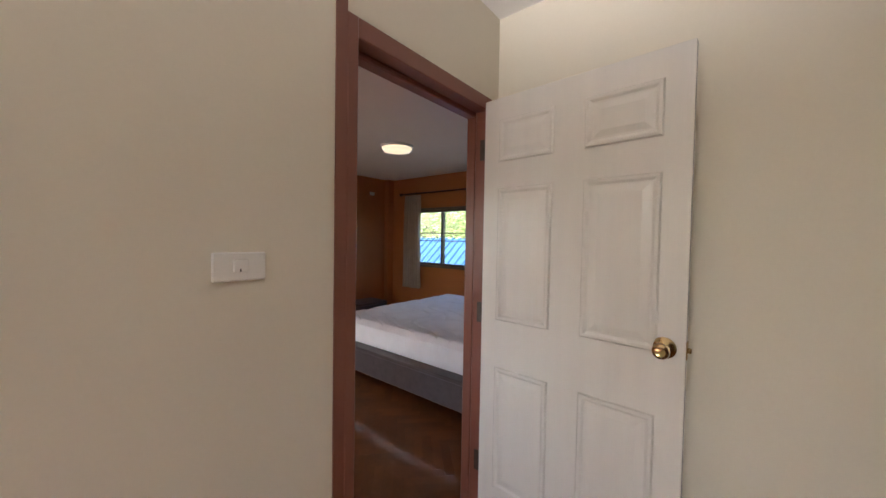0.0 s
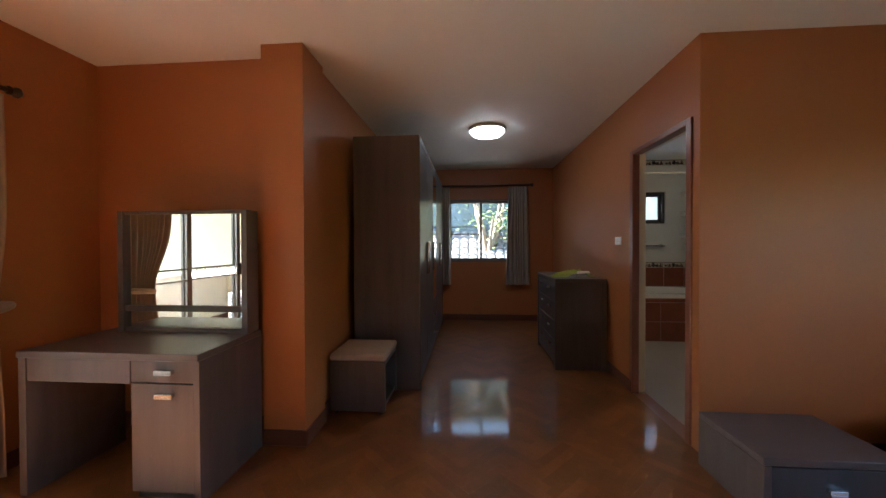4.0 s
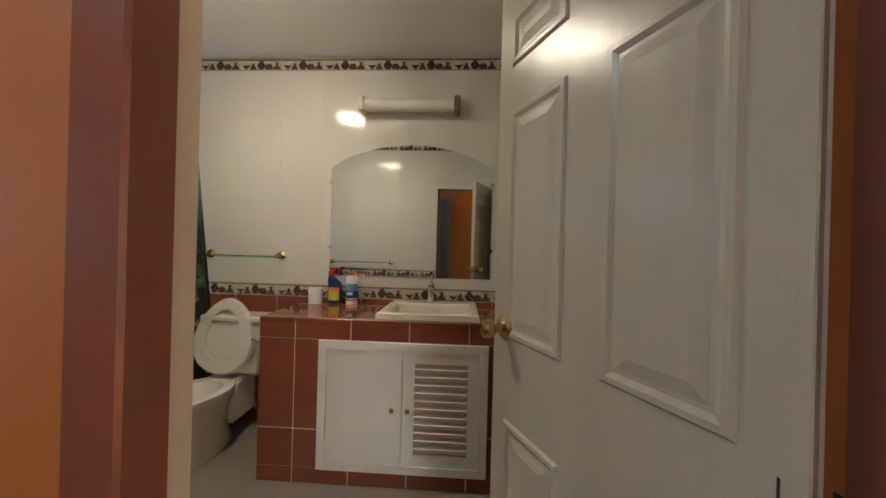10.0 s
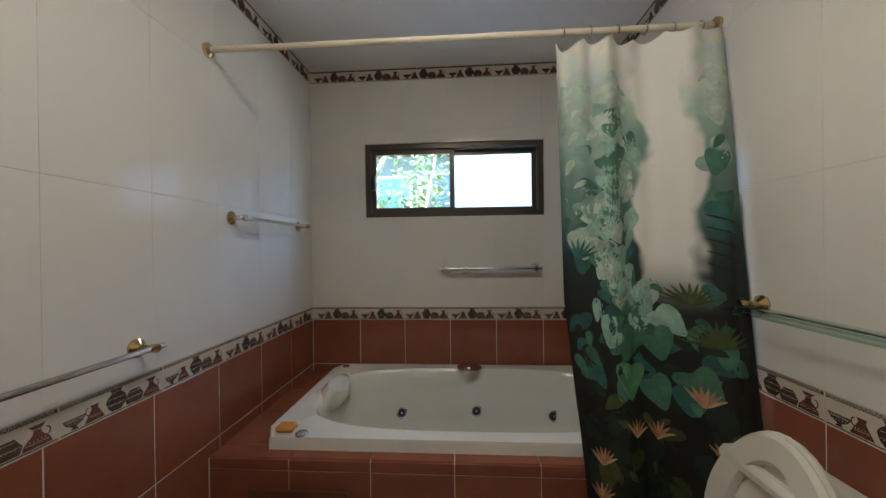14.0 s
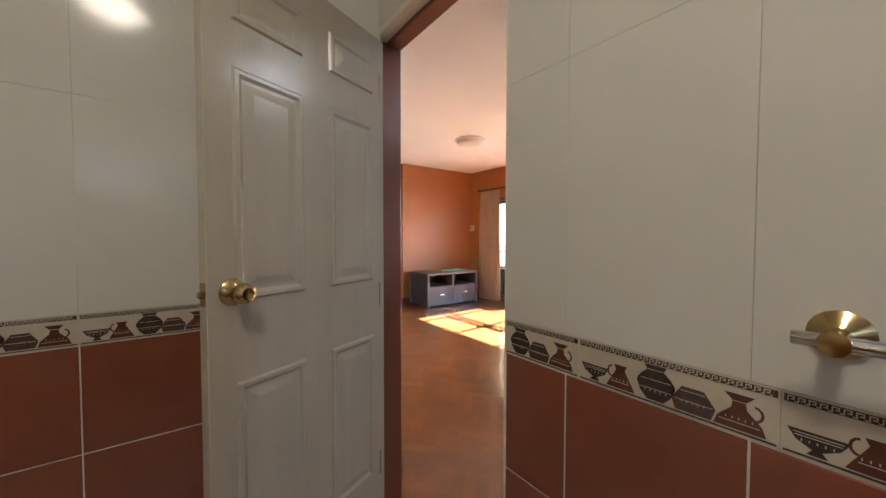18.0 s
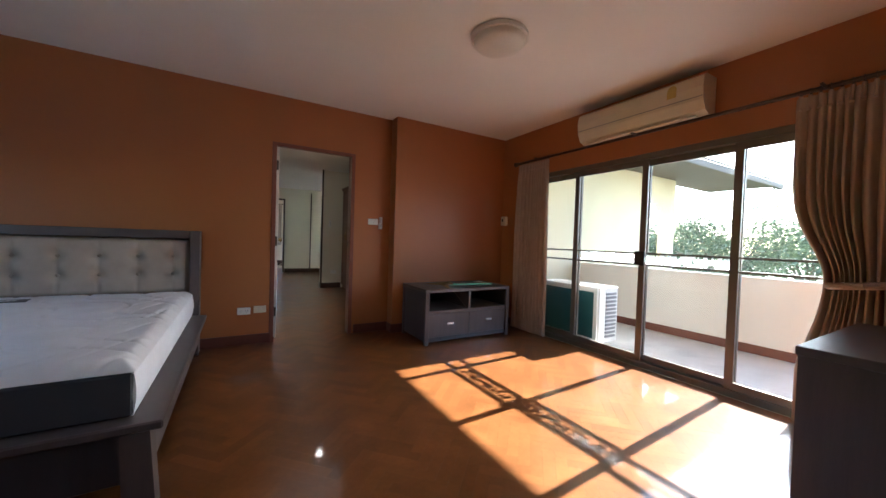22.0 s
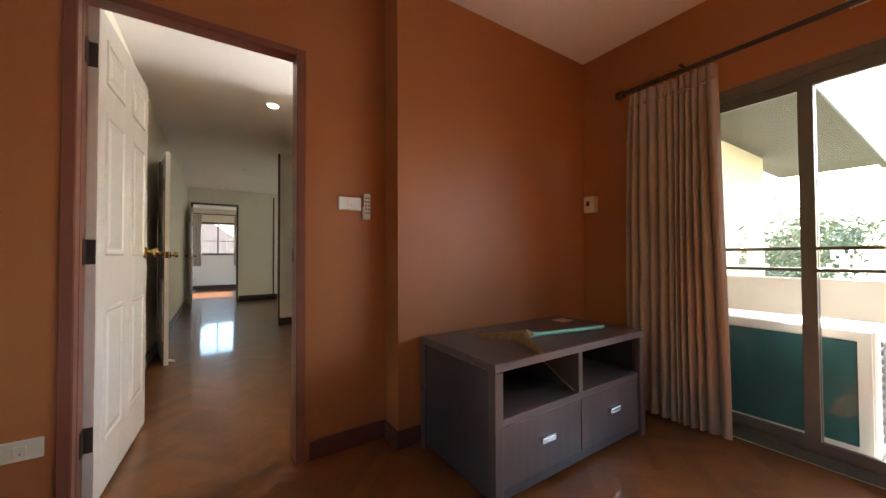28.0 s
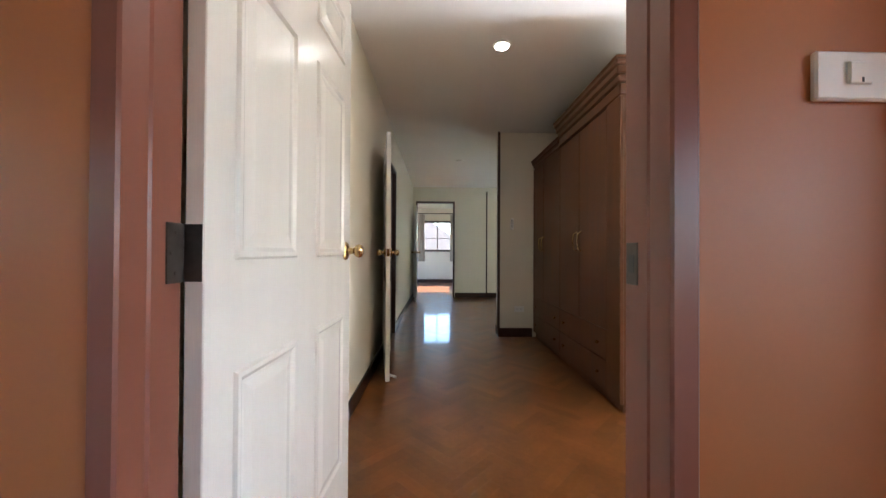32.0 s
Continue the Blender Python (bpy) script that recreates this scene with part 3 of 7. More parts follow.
# ---- bed ----
def bed():
    x0, x1, y0, y1 = 1.035, 3.07, 0.03, 2.22
    b = thing("bed_frame", (2.0, 1.1, 0), "grey wood-laminate double bed frame with a padded headboard", "bed")
    for x in (x0, x1 - 0.07):
        part("headboard_post", box(x, y0, 0, x + 0.07, y0 + 0.17, 1.11, bev=0.004), LAMINATE, b)
    part("headboard_rail", box(x0 + 0.071, y0, 1.04, x1 - 0.071, y0 + 0.17, 1.11, bev=0.004), LAMTOP, b)
    part("headboard_back", box(x0 + 0.071, y0, 0.3, x1 - 0.071, y0 + 0.06, 1.039), LAMDARK, b)
    cols, xs, xe, zs, ze = 8, x0 + 0.075, x1 - 0.075, 0.56, 1.036

    def pad(u, v):
        x, z = xs + (xe - xs) * u, zs + (ze - zs) * v
        edge = min(u * (xe - xs), (1 - u) * (xe - xs), v * (ze - zs), (1 - v) * (ze - zs))
        d = 0.05 * min(1, edge / 0.03) ** 0.5
        cw = (xe - xs) / cols
        for r in (0.36, 0.68):
            fx = (u * cols) % 1 - 0.5
            d -= 0.030 * math.exp(-((fx * cw) ** 2 + (z - zs - r * (ze - zs)) ** 2) / 0.0016)
        d -= 0.006 * math.exp(-(((u * cols) % 1 - 0.5) * cw / 0.014) ** 2)
        return x, y0 + 0.062 + max(d, 0) + 0.02, z
    part("headboard_padding", sheet(bmesh.new(), pad, 220, 40), UPHOL, b, "buttoned beige fabric headboard padding", True)
    for k in range(cols):
        for r in (0.36, 0.68):
            bm = lathe(bmesh.new(), [(0.013, 0), (0.012, 0.005), (0.006, 0.009), (0, 0.010)], Matrix.Translation((xs + (xe - xs) * (k + 0.5) / cols, y0 + 0.108, zs + r * (ze - zs))) @ Matrix.Rotation(radians(-90), 4, "X"), 10)
            part("button", bm, UPHOL, b, "", True)
    for x in (x0 + 0.0, x1 - 0.05):
        part("side_rail", box(x, y0 + 0.171, 0.10, x + 0.05, y1 - 0.06, 0.33, bev=0.004), LAMTOP, b)
    part("foot_rail", box(x0 + 0.0, y1 - 0.059, 0.13, x1, y1 - 0.01, 0.33, bev=0.004), LAMDARK, b)
    part("platform", box(x0 - 0.06, y0 + 0.171, 0.331, x1 + 0.02, y1 + 0.02, 0.365, bev=0.006), LAMINATE, b)
    for x in (x0 - 0.04, x1 - 0.09):
        bm = bmesh.new()
        vs = [(x, y1 - 0.07, 0.015), (x + 0.10, y1 - 0.07, 0.015), (x + 0.10, y1 + 0.015, 0.015), (x, y1 + 0.015, 0.015), (x + 0.02, y1 - 0.07, 0.33), (x + 0.11, y1 - 0.07, 0.33), (x + 0.11, y1 + 0.015, 0.33), (x + 0.02, y1 + 0.015, 0.33)]
        q = [bm.verts.new(v) for v in vs]
        for f in ((0, 3, 2, 1), (4, 5, 6, 7), (0, 1, 5, 4), (1, 2, 6, 5), (2, 3, 7, 6), (3, 0, 4, 7)):
            bm.faces.new([q[i] for i in f])
        leg = part("leg", bm, LAMINATE, b)
        part("foot", box(x - 0.005, y1 - 0.075, 0, x + 0.105, y1 + 0.02, 0.0149, bev=0.003), CHROME, leg, "metal foot plate")
    for x in (x0 + 0.005, x1 - 0.065):
        part("foot", box(x - 0.01, y0 + 0.1, 0, x + 0.075, y0 + 0.20, 0.014), CHROME, b, "metal foot plate")

    mt = thing("mattress", (2.0, 1.2, 0.366), "white quilted mattress with a charcoal foot border on the bed", "mattress")
    mx0, mx1, my0, my1, z0, z1 = 1.075, 3.03, 0.21, 2.16, 0.367, 0.578

    def top(u, v):
        x, y = mx0 + (mx1 - mx0) * u, my0 + (my1 - my0) * v
        e = min(u * (mx1 - mx0), (1 - u) * (mx1 - mx0), v * (my1 - my0), (1 - v) * (my1 - my0))
        drop = 0.035 * (1 - min(1, e / 0.075)) ** 2.2
        a, c = (x * 0.9 + y) * 10 + 1.3 * math.sin(y * 10) + 1.7 * noise.noise((x * 3, y * 3, 5)), (x - y * 0.9) * 10 + 1.3 * math.sin(x * 10) + 1.7 * noise.noise((x * 3, y * 3, 9))
        seam = min(1, abs(math.sin(a)) * 3.2) * min(1, abs(math.sin(c)) * 3.2)
        quilt = 0.014 * seam ** 0.6 + 0.004 * noise.noise((x * 9, y * 9, 2)) * (1.2 - seam) + 0.008 * noise.noise((x * 3, y * 3, 0))
        return x, y, z1 - drop + quilt * min(1, e / 0.05)
    part("quilted_top", sheet(bmesh.new(), top, 190, 190), MATTRESS, mt, "white quilted mattress top", True)

    def side(u, v):
        per = [(mx0, my0), (mx1, my0), (mx1, my1), (mx0, my1), (mx0, my0)]
        k = min(3, int(u * 4))
        s = u * 4 - k
        x, y = (per[k][i] + (per[k + 1][i] - per[k][i]) * s for i in (0, 1))
        bulge = 0.012 * math.sin(math.pi * v) - 0.006
        cx, cy = (mx0 + mx1) / 2, (my0 + my1) / 2
        return x + bulge * (1 if x > cx else -1), y + bulge * (1 if y > cy else -1), z0 + (z1 - 0.035 - z0) * v
    part("side_border", sheet(bmesh.new(), side, 96, 5), MATTRESS, mt, "white fabric border", True)
    part("foot_border", box(mx0 + 0.004, my1 - 0.01, z0 + 0.004, mx1 - 0.004, my1 + 0.012, z1 - 0.037, bev=0.008), MATSIDE, mt, "charcoal fabric border at the foot")
    lab = thing("mattress_label", (2.13, 0.45, 0.583), "black printed care label lying on the mattress", "label")
    lm = Matrix.Translation((2.13, 0.45, 0.594)) @ Matrix.Rotation(radians(2), 4, "Z")
    part("card", box(-0.15, -0.055, -0.012, 0.15, 0.055, 0.0, m=lm), BLACK, lab)
    bm = bmesh.new()
    for k in range(7):
        bx(bm, -0.10 + k * 0.03, -0.02, 0.0, -0.08 + k * 0.03, 0.02, 0.0008, m=lm)
    part("lettering", bm, PLASTIC, lab, "white lettering bars")


bed()


# ---- laminate furniture ----
def handle(bm, c, n, half=0.035):
    """A bar handle at c on a face whose normal is n (x or y), along the other axis."""
    x, y, z = c
    s = 1 if n[1] == "+" else -1
    if n[0] == "x":
        bx(bm, x, y - half, z - 0.006, x + s * 0.024, y + half, z + 0.012, 0.002)
        bx(bm, x + s * 0.012, y - half, z - 0.012, x + s * 0.024, y + half, z - 0.0061, 0.001)
    else:
        bx(bm, x - half, y, z - 0.006, x + half, y + s * 0.024, z + 0.012, 0.002)
        bx(bm, x - half, y + s * 0.012, z - 0.012, x + half, y + s * 0.024, z - 0.0061, 0.001)
    return bm


def nightstand():
    n = thing("nightstand", (1.75, 3.70, 0), "grey-brown laminate nightstand with one drawer against the wall", "nightstand", "nightstands")
    x0, x1, y0, y1 = 1.47, 2.07, 3.55, 3.99
    part("top", box(x0, y0, 0.268, x1, y1, 0.302, bev=0.003), LAMTOP, n)
    for x in (x0, x1 - 0.035):
        part("side", box(x, y0, 0, x + 0.035, y1, 0.2675, bev=0.002), LAMINATE, n)
    part("body", box(x0 + 0.036, y0 + 0.03, 0.06, x1 - 0.036, y1, 0.267), DARKIN, n)
    d = part("drawer_front", box(x0 + 0.04, y0 + 0.008, 0.075, x1 - 0.04, y0 + 0.029, 0.258, bev=0.002), LAMDARK, n)
    part("handle", handle(bmesh.new(), ((x0 + x1) / 2, y0 + 0.008, 0.165), "y-"), CHROME, d, "metal bar handle")
    return n


ns = nightstand()
copy_thing(ns, Matrix.Translation((2.745, 3.71, 0)))


def dressing_table():
    d = thing("dressing_table", (-1.6, 3.7, 0), "grey-brown laminate dressing table with an upright mirror", "dressing table")
    x0, x1, y0, y1 = -2.10, -1.135, 3.47, 3.98
    part("top", box(x0, y0, 0.70, x1, y1, 0.735, bev=0.003), LAMTOP, d)
    part("side", box(x0, y0 + 0.01, 0, x0 + 0.04, y1, 0.6995), LAMINATE, d)
    part("side", box(x1 - 0.03, y0 + 0.01, 0, x1, y1, 0.6995), LAMINATE, d)
    part("apron", box(x0 + 0.041, y0 + 0.015, 0.58, -1.5, y0 + 0.035, 0.6995, bev=0.002), LAMINATE, d)
    part("back_panel", box(x0 + 0.041, y1 - 0.05, 0.42, -1.5, y1 - 0.03, 0.6995), LAMDARK, d)
    part("cabinet_body", box(-1.495, y0 + 0.04, 0.04, x1 - 0.031, y1, 0.6995), DARKIN, d)
    part("plinth", box(-1.495, y0 + 0.05, 0, x1 - 0.031, y0 + 0.07, 0.0395), LAMDARK, d)
    dr = part("drawer", box(-1.495, y0 + 0.015, 0.59, x1 - 0.033, y0 + 0.039, 0.695, bev=0.002), LAMINATE, d)
    part("handle", handle(bmesh.new(), (-1.31, y0 + 0.015, 0.645), "y-", 0.045), CHROME, dr, "metal bar handle")
    dd = part("cabinet_door", box(-1.495, y0 + 0.015, 0.05, x1 - 0.033, y0 + 0.039, 0.583, bev=0.002), LAMINATE, d)
    part("handle", handle(bmesh.new(), (-1.31, y0 + 0.015, 0.53), "y-", 0.045), CHROME, dd, "metal bar handle")
    mx0, mx1, my = -1.97, -1.145, 3.86
    for x in (mx0, mx1 - 0.035):
        part("mirror_post", box(x, my, 0.736, x + 0.035, my + 0.11, 1.47, bev=0.002), LAMINATE, d)
    for z, h in ((1.45, 0.02), (0.86, 0.035), (0.736, 0.025)):
        part("mirror_rail", box(mx0 + 0.036, my + 0.01, z, mx1 - 0.036, my + 0.06, z + h, bev=0.002), LAMINATE, d)
    part("mirror_back", box(mx0 + 0.036, my + 0.034, 0.762, mx1 - 0.036, my + 0.06, 1.449), LAMDARK, d)
    part("mirror", box(mx0 + 0.038, my + 0.026, 0.897, mx1 - 0.038, my + 0.033, 1.448), MIRROR, d, "mirror glass")
    part("lower_mirror", box(mx0 + 0.038, my + 0.026, 0.765, mx1 - 0.038, my + 0.033, 0.858), MIRROR, d, "narrow mirror strip")


dressing_table()


def tv_stand():
    t = thing("tv_stand", (-1.5, 0.55, 0), "grey laminate TV stand with two open shelves and two drawers", "TV stand")
    x0, x1, y0, y1, h = -2.05, -0.93, 0.20, 0.79, 0.585
    part("top", box(x0, y0, h - 0.035, x1, y1, h, bev=0.003), LAMTOP, t)
    for x in (x0, x1 - 0.045):
        part("side_panel", box(x + 0.012, y0 + 0.046, 0.03, x + 0.033, y1 - 0.046, h - 0.0355), LAMDARK, t)
        for y in (y0, y1 - 0.045):
            part("corner_post", box(x, y, 0, x + 0.045, y + 0.045, h - 0.0355, bev=0.003), LAMINATE, t)
    bm = box(x0 + 0.046, y0, 0.05, x1 - 0.20, y0 + 0.02, h - 0.0355)
    bx(bm, x1 - 0.20, y0, 0.05, x1 - 0.046, y0 + 0.02, 0.40)
    part("back", bm, LAMDARK, t, "back panel with a cable opening")
    part("shelf", box(x0 + 0.046, y0 + 0.021, 0.325, x1 - 0.046, y1 - 0.012, 0.355, bev=0.002), LAMTOP, t)
    part("divider", box(-1.505, y0 + 0.021, 0.3555, -1.475, y1 - 0.015, h - 0.0355, bev=0.002), LAMINATE, t)
    part("drawer_box", box(x0 + 0.046, y0 + 0.021, 0.06, x1 - 0.046, y1 - 0.04, 0.324), DARKIN, t)
    for a, b in ((x0 + 0.05, -1.492), (-1.488, x1 - 0.05)):
        d = part("drawer", box(a, y1 - 0.034, 0.075, b, y1 - 0.014, 0.321, bev=0.002), LAMINATE, t)
        part("handle", handle(bmesh.new(), ((a + b) / 2, y1 - 0.014, 0.215), "y+", 0.042), CHROME, d, "metal bar handle")
    part("plinth", box(x0 + 0.046, y1 - 0.03, 0.03, x1 - 0.046, y1 - 0.018, 0.0735), LAMDARK, t)


tv_stand()


def wardrobe():
    w = thing("wardrobe", (-0.55, 6.2, 0), "tall dark grey laminate wardrobe with a mirror strip and drawers", "wardrobe")
    x0, x1, y0, y1, h = -0.845, -0.285, 4.87, 7.40, 2.205
    part("side", box(x0, y0, 0, x1 + 0.026, y0 + 0.04, h, bev=0.003), LAMINATE, w)
    part("side", box(x0, y1 - 0.04, 0, x1 + 0.026, y1, h, bev=0.003), LAMINATE, w)
    part("top", box(x0, y0 + 0.041, h - 0.05, x1 + 0.026, y1 - 0.041, h, bev=0.003), LAMINATE, w)
    part("carcass", box(x0, y0 + 0.041, 0.05, x1, y1 - 0.041, h - 0.051), DARKIN, w)
    part("plinth", box(x1 - 0.04, y0 + 0.041, 0, x1 - 0.02, y1 - 0.041, 0.049), LAMDARK, w)
    n = (y1 - y0 - 0.086) / 5
    for k in range(5):
        a, b = y0 + 0.043 + n * k + 0.0015, y0 + 0.043 + n * (k + 1) - 0.0015
        z0 = 0.055 if k != 2 else 0.52
        d = part("door", box(x1 + 0.001, a, z0, x1 + 0.022, b, h - 0.055, bev=0.002), LAMDARK, w)
        hy = {0: b - 0.045, 1: a + 0.045, 2: a + 0.04, 3: b - 0.045, 4: a + 0.045}[k]
        bm = bmesh.new()
        bx(bm, x1 + 0.024, hy - 0.014, 0.97, x1 + 0.046, hy + 0.014, 1.29, 0.003)
        part("handle", bm, CHROME, d, "long brushed metal handle")
        if k == 2:
            part("mirror", box(x1 + 0.0225, a + 0.07, 0.62, x1 + 0.026, b - 0.05, h - 0.12), MIRROR, d, "tall mirror strip")
            for zz in (0.058, 0.29):
                dr = part("drawer", box(x1 + 0.001, a, zz, x1 + 0.022, b, zz + 0.225, bev=0.002), LAMDARK, w)
                part("handle", handle(bmesh.new(), (x1 + 0.022, (a + b) / 2, zz + 0.13), "x+", 0.05), CHROME, dr, "metal bar handle")


wardrobe()


def chest():
    c = thing("chest_of_drawers", (1.27, 5.9, 0), "dark grey laminate chest with double rows of drawers by the wall", "chest of drawers")
    x0, x1, y0, y1, h = 1.022, 1.52, 5.44, 6.36, 0.915
    part("top", box(x0, y0, h - 0.035, x1, y1, h, bev=0.003), LAMTOP, c)
    for y in (y0, y1 - 0.045):
        part("side", box(x0, y + 0.012, 0, x1, y + 0.033, h - 0.0355), LAMINATE, c)
        for x in (x0, x1 - 0.05):
            part("corner_post", box(x, y, 0, x + 0.05, y + 0.045, h - 0.0355, bev=0.003), LAMINATE, c)
    part("body", box(x0 + 0.03, y0 + 0.046, 0.06, x1, y1 - 0.046, h - 0.0355), DARKIN, c)
    part("plinth", box(x0 + 0.012, y0 + 0.046, 0.04, x0 + 0.029, y1 - 0.046, 0.075), LAMDARK, c)
    ym = (y0 + y1) / 2
    for k in range(4):
        z0 = 0.08 + k * 0.199
        for a, b in ((y0 + 0.047, ym - 0.0015), (ym + 0.0015, y1 - 0.047)):
            d = part("drawer", box(x0 + 0.008, a, z0, x0 + 0.0295, b, z0 + 0.196, bev=0.002), LAMDARK, c)
            part("handle", handle(bmesh.new(), (x0 + 0.008, (a + b) / 2, z0 + 0.13), "x-", 0.035), CHROME, d, "metal bar handle")


chest()


def stool():
    s = thing("stool", (-0.70, 4.7, 0), "low box stool with a beige padded seat beside the wardrobe", "stool")
    x0, x1, y0, y1 = -0.87, -0.455, 4.40, 4.80
    part("panel", box(x0, y0, 0.03, x1, y0 + 0.025, 0.40, bev=0.003), LAMINATE, s)
    part("panel", box(x0, y1 - 0.025, 0.03, x1, y1, 0.40, bev=0.003), LAMINATE, s)
    part("back", box(x0, y0 + 0.026, 0.03, x0 + 0.02, y1 - 0.026, 0.40), LAMDARK, s)
    part("shelf", box(x0 + 0.021, y0 + 0.026, 0.05, x1 - 0.01, y1 - 0.026, 0.075), LAMDARK, s)
    part("top_board", box(x0 + 0.021, y0 + 0.026, 0.375, x1, y1 - 0.026, 0.3995), LAMDARK, s)
    part("cushion", box(x0 - 0.005, y0 - 0.006, 0.4005, x1 + 0.006, y1 + 0.006, 0.455, bev=0.014), UPHOL, s, "beige fabric seat cushion", True)
    for x in (x0 + 0.04, x1 - 0.04):
        for y in (y0 + 0.04, y1 - 0.04):
            part("caster", tube(bmesh.new(), [(x, y - 0.01, 0.0152), (x, y + 0.01, 0.0152)], 0.015, 10), BLACK, s)


stool()


# ---- ceiling lamps ----
def ceiling_lamp(x, y, lit, label, r=0.185, z=CEIL):
    c = thing("ceiling_lamp", (x, y, z), label, "ceiling lamp", "ceiling lamps")
    m = Matrix.Translation((x, y, z)) @ Matrix.Rotation(math.pi, 4, "X")
    part("base_ring", lathe(bmesh.new(), [(r, 0.001), (r + 0.012, 0.004), (r + 0.014, 0.030), (r + 0.004, 0.036), (r - 0.004, 0.030)], m, 40), PLASTIC, c, "", True)
    part("diffuser", lathe(bmesh.new(), [(r - 0.006, 0.028), (r - 0.010, 0.050), (r * 0.85, 0.068), (r * 0.6, 0.080), (r * 0.3, 0.086), (0, 0.088)], m, 40), lit, c, "opal diffuser", True)


ceiling_lamp(1.87, 2.08, LAMP_W, "round ceiling lamp, lit warm, on the bedroom ceiling")
ceiling_lamp(-0.79, 2.01, LAMP_O, "round opal ceiling lamp, switched off")
ceiling_lamp(0.36, 5.69, LAMP_C, "round ceiling lamp, lit cool white, above the dressing aisle")
ceiling_lamp(2.62, 5.75, LAMP_B, "round ceiling lamp, lit amber, in the bathroom", 0.15, BCEIL)


# ---- windows and sliding doors ----
def pane(parent, axis, d, a0, z0, a1, z1, mat=GLASS):
    p = part("pane", slab(bmesh.new(), axis, d - 0.002, d + 0.002, a0, z0, a1, z1), mat, parent, "clear glass pane" if mat == GLASS else "bright frosted pane")
    p.visible_shadow = mat == FROST
    return p


def slider(name, axis, d, a0, a1, z0, z1, cuts, mat, label, w=0.045, rails=(), frosted=(), outer=0.05):
    """A sliding window: outer frame and sashes between the cuts, alternately in two tracks."""
    g = thing(name, (d, (a0 + a1) / 2, z0) if axis == "x" else ((a0 + a1) / 2, d, z0), label, "window")
    bm = frame_bars(bmesh.new(), axis, d - 0.05, 0.10, a0, a1, z0, z1, outer)
    part("outer_frame", bm, mat, g)
    edges = [a0 + outer, *cuts, a1 - outer]
    for k, (p, q) in enumerate(zip(edges, edges[1:])):
        p2, q2 = p - (w / 2 if k else 0), q + (w / 2 if k < len(edges) - 2 else 0)
        off = 0.012 if k % 2 else -0.030
        s = part("sash", frame_bars(bmesh.new(), axis, d + off, 0.022, p2, q2, z0 + outer + 0.001, z1 - outer - 0.001, w), mat, g)
        pane(s, axis, d + off + 0.011, p2 + w, z0 + outer + w, q2 - w, z1 - outer - w, FROST if k in frosted else GLASS)
        for r in rails:
            part("rail", slab(bmesh.new(), axis, d + off - 0.004, d + off + 0.026, p2 + w, r - 0.008, q2 - w, r + 0.008), mat, s)
    return g


sd = slider("window_1", "x", WEST - 0.06, 0.62, 3.56, 0.0, 1.95, (1.375, 2.11, 2.80), ALUL, "wide sliding balcony door with bronze aluminium frames", 0.055, (0.935, 1.04))
part("handle", box(WEST - 0.035, 2.05, 0.93, WEST - 0.008, 2.14, 1.06, bev=0.004), BLACK, sd, "black sliding door lock")
# patterned strip added between the two rails to cast a dappled shadow
random.seed(5)
bm = bmesh.new()
for k in range(96):
    for r in range(4):
        if random.random() < 0.72:
            y0, z0 = 1.43 + k * 0.0141, 0.945 + r * 0.0215
            bx(bm, WEST - 0.0605, y0, z0, WEST - 0.0595, y0 + 0.0141, z0 + 0.0215)
tagged(part("film_strip", bm, FROST, sd, "speckled frosted strip added to dapple the sun patch"), kind="stuff")
slider("window_2", "x", EAST + 0.06, 0.62, 3.60, 0.89, 1.95, (1.327, 2.062, 2.798), ALUL, "four-panel sliding window with grey-brown frames", 0.045, (1.365, 1.50), outer=0.035)
wd = slider("window_3", "y", DN + 0.06, -0.20, 0.90, 0.97, 2.02, (0.36,), ALUL, "two-panel sliding window in the dressing area", 0.035, (), outer=0.03)
for z in (1.44, 1.56):
    part("rail", box(-0.17, DN + 0.04, z - 0.008, 0.345, DN + 0.055, z + 0.008), ALU, wd)
wb = slider("window_4", "y", BN + 0.07, 2.02, 3.20, 1.58, 2.07, (2.60,), ALU, "small bronze sliding bathroom window, one pane frosted", 0.03, (), frosted=(1,), outer=0.035)
part("latch", box(2.055, BN + 0.005, 1.76, 2.085, BN + 0.035, 1.86, bev=0.003), BLACK, wb, "black window latch")
# unseen window added to brighten the corridor, frosted to spread its light
slider("window_7", "x", -3.06, -6.9, -4.9, 0.8, 2.2, (-5.9,), ALU, "added unseen frosted side window that lights the corridor", 0.035, (), frosted=(0, 1), outer=0.035)
# unseen west window added to let sun into the far room
slider("window_8", "x", -2.05, -10.1, -8.5, 1.0, 2.0, (-9.3,), ALU, "added unseen side window that lights the far room", 0.035, (), outer=0.035)
slider("window_5", "y", FR - 0.06, -0.52, 0.47, 1.05, 2.09, (-0.03,), ALU, "window in the far room", 0.035, (1.5,), outer=0.03)
# unseen window added to let daylight onto the landing
slider("window_6", "x", -3.66, -1.94, -0.30, 0.92, 2.30, (-1.12,), ALU, "added unseen landing window with clear panes", 0.035, (), outer=0.035)


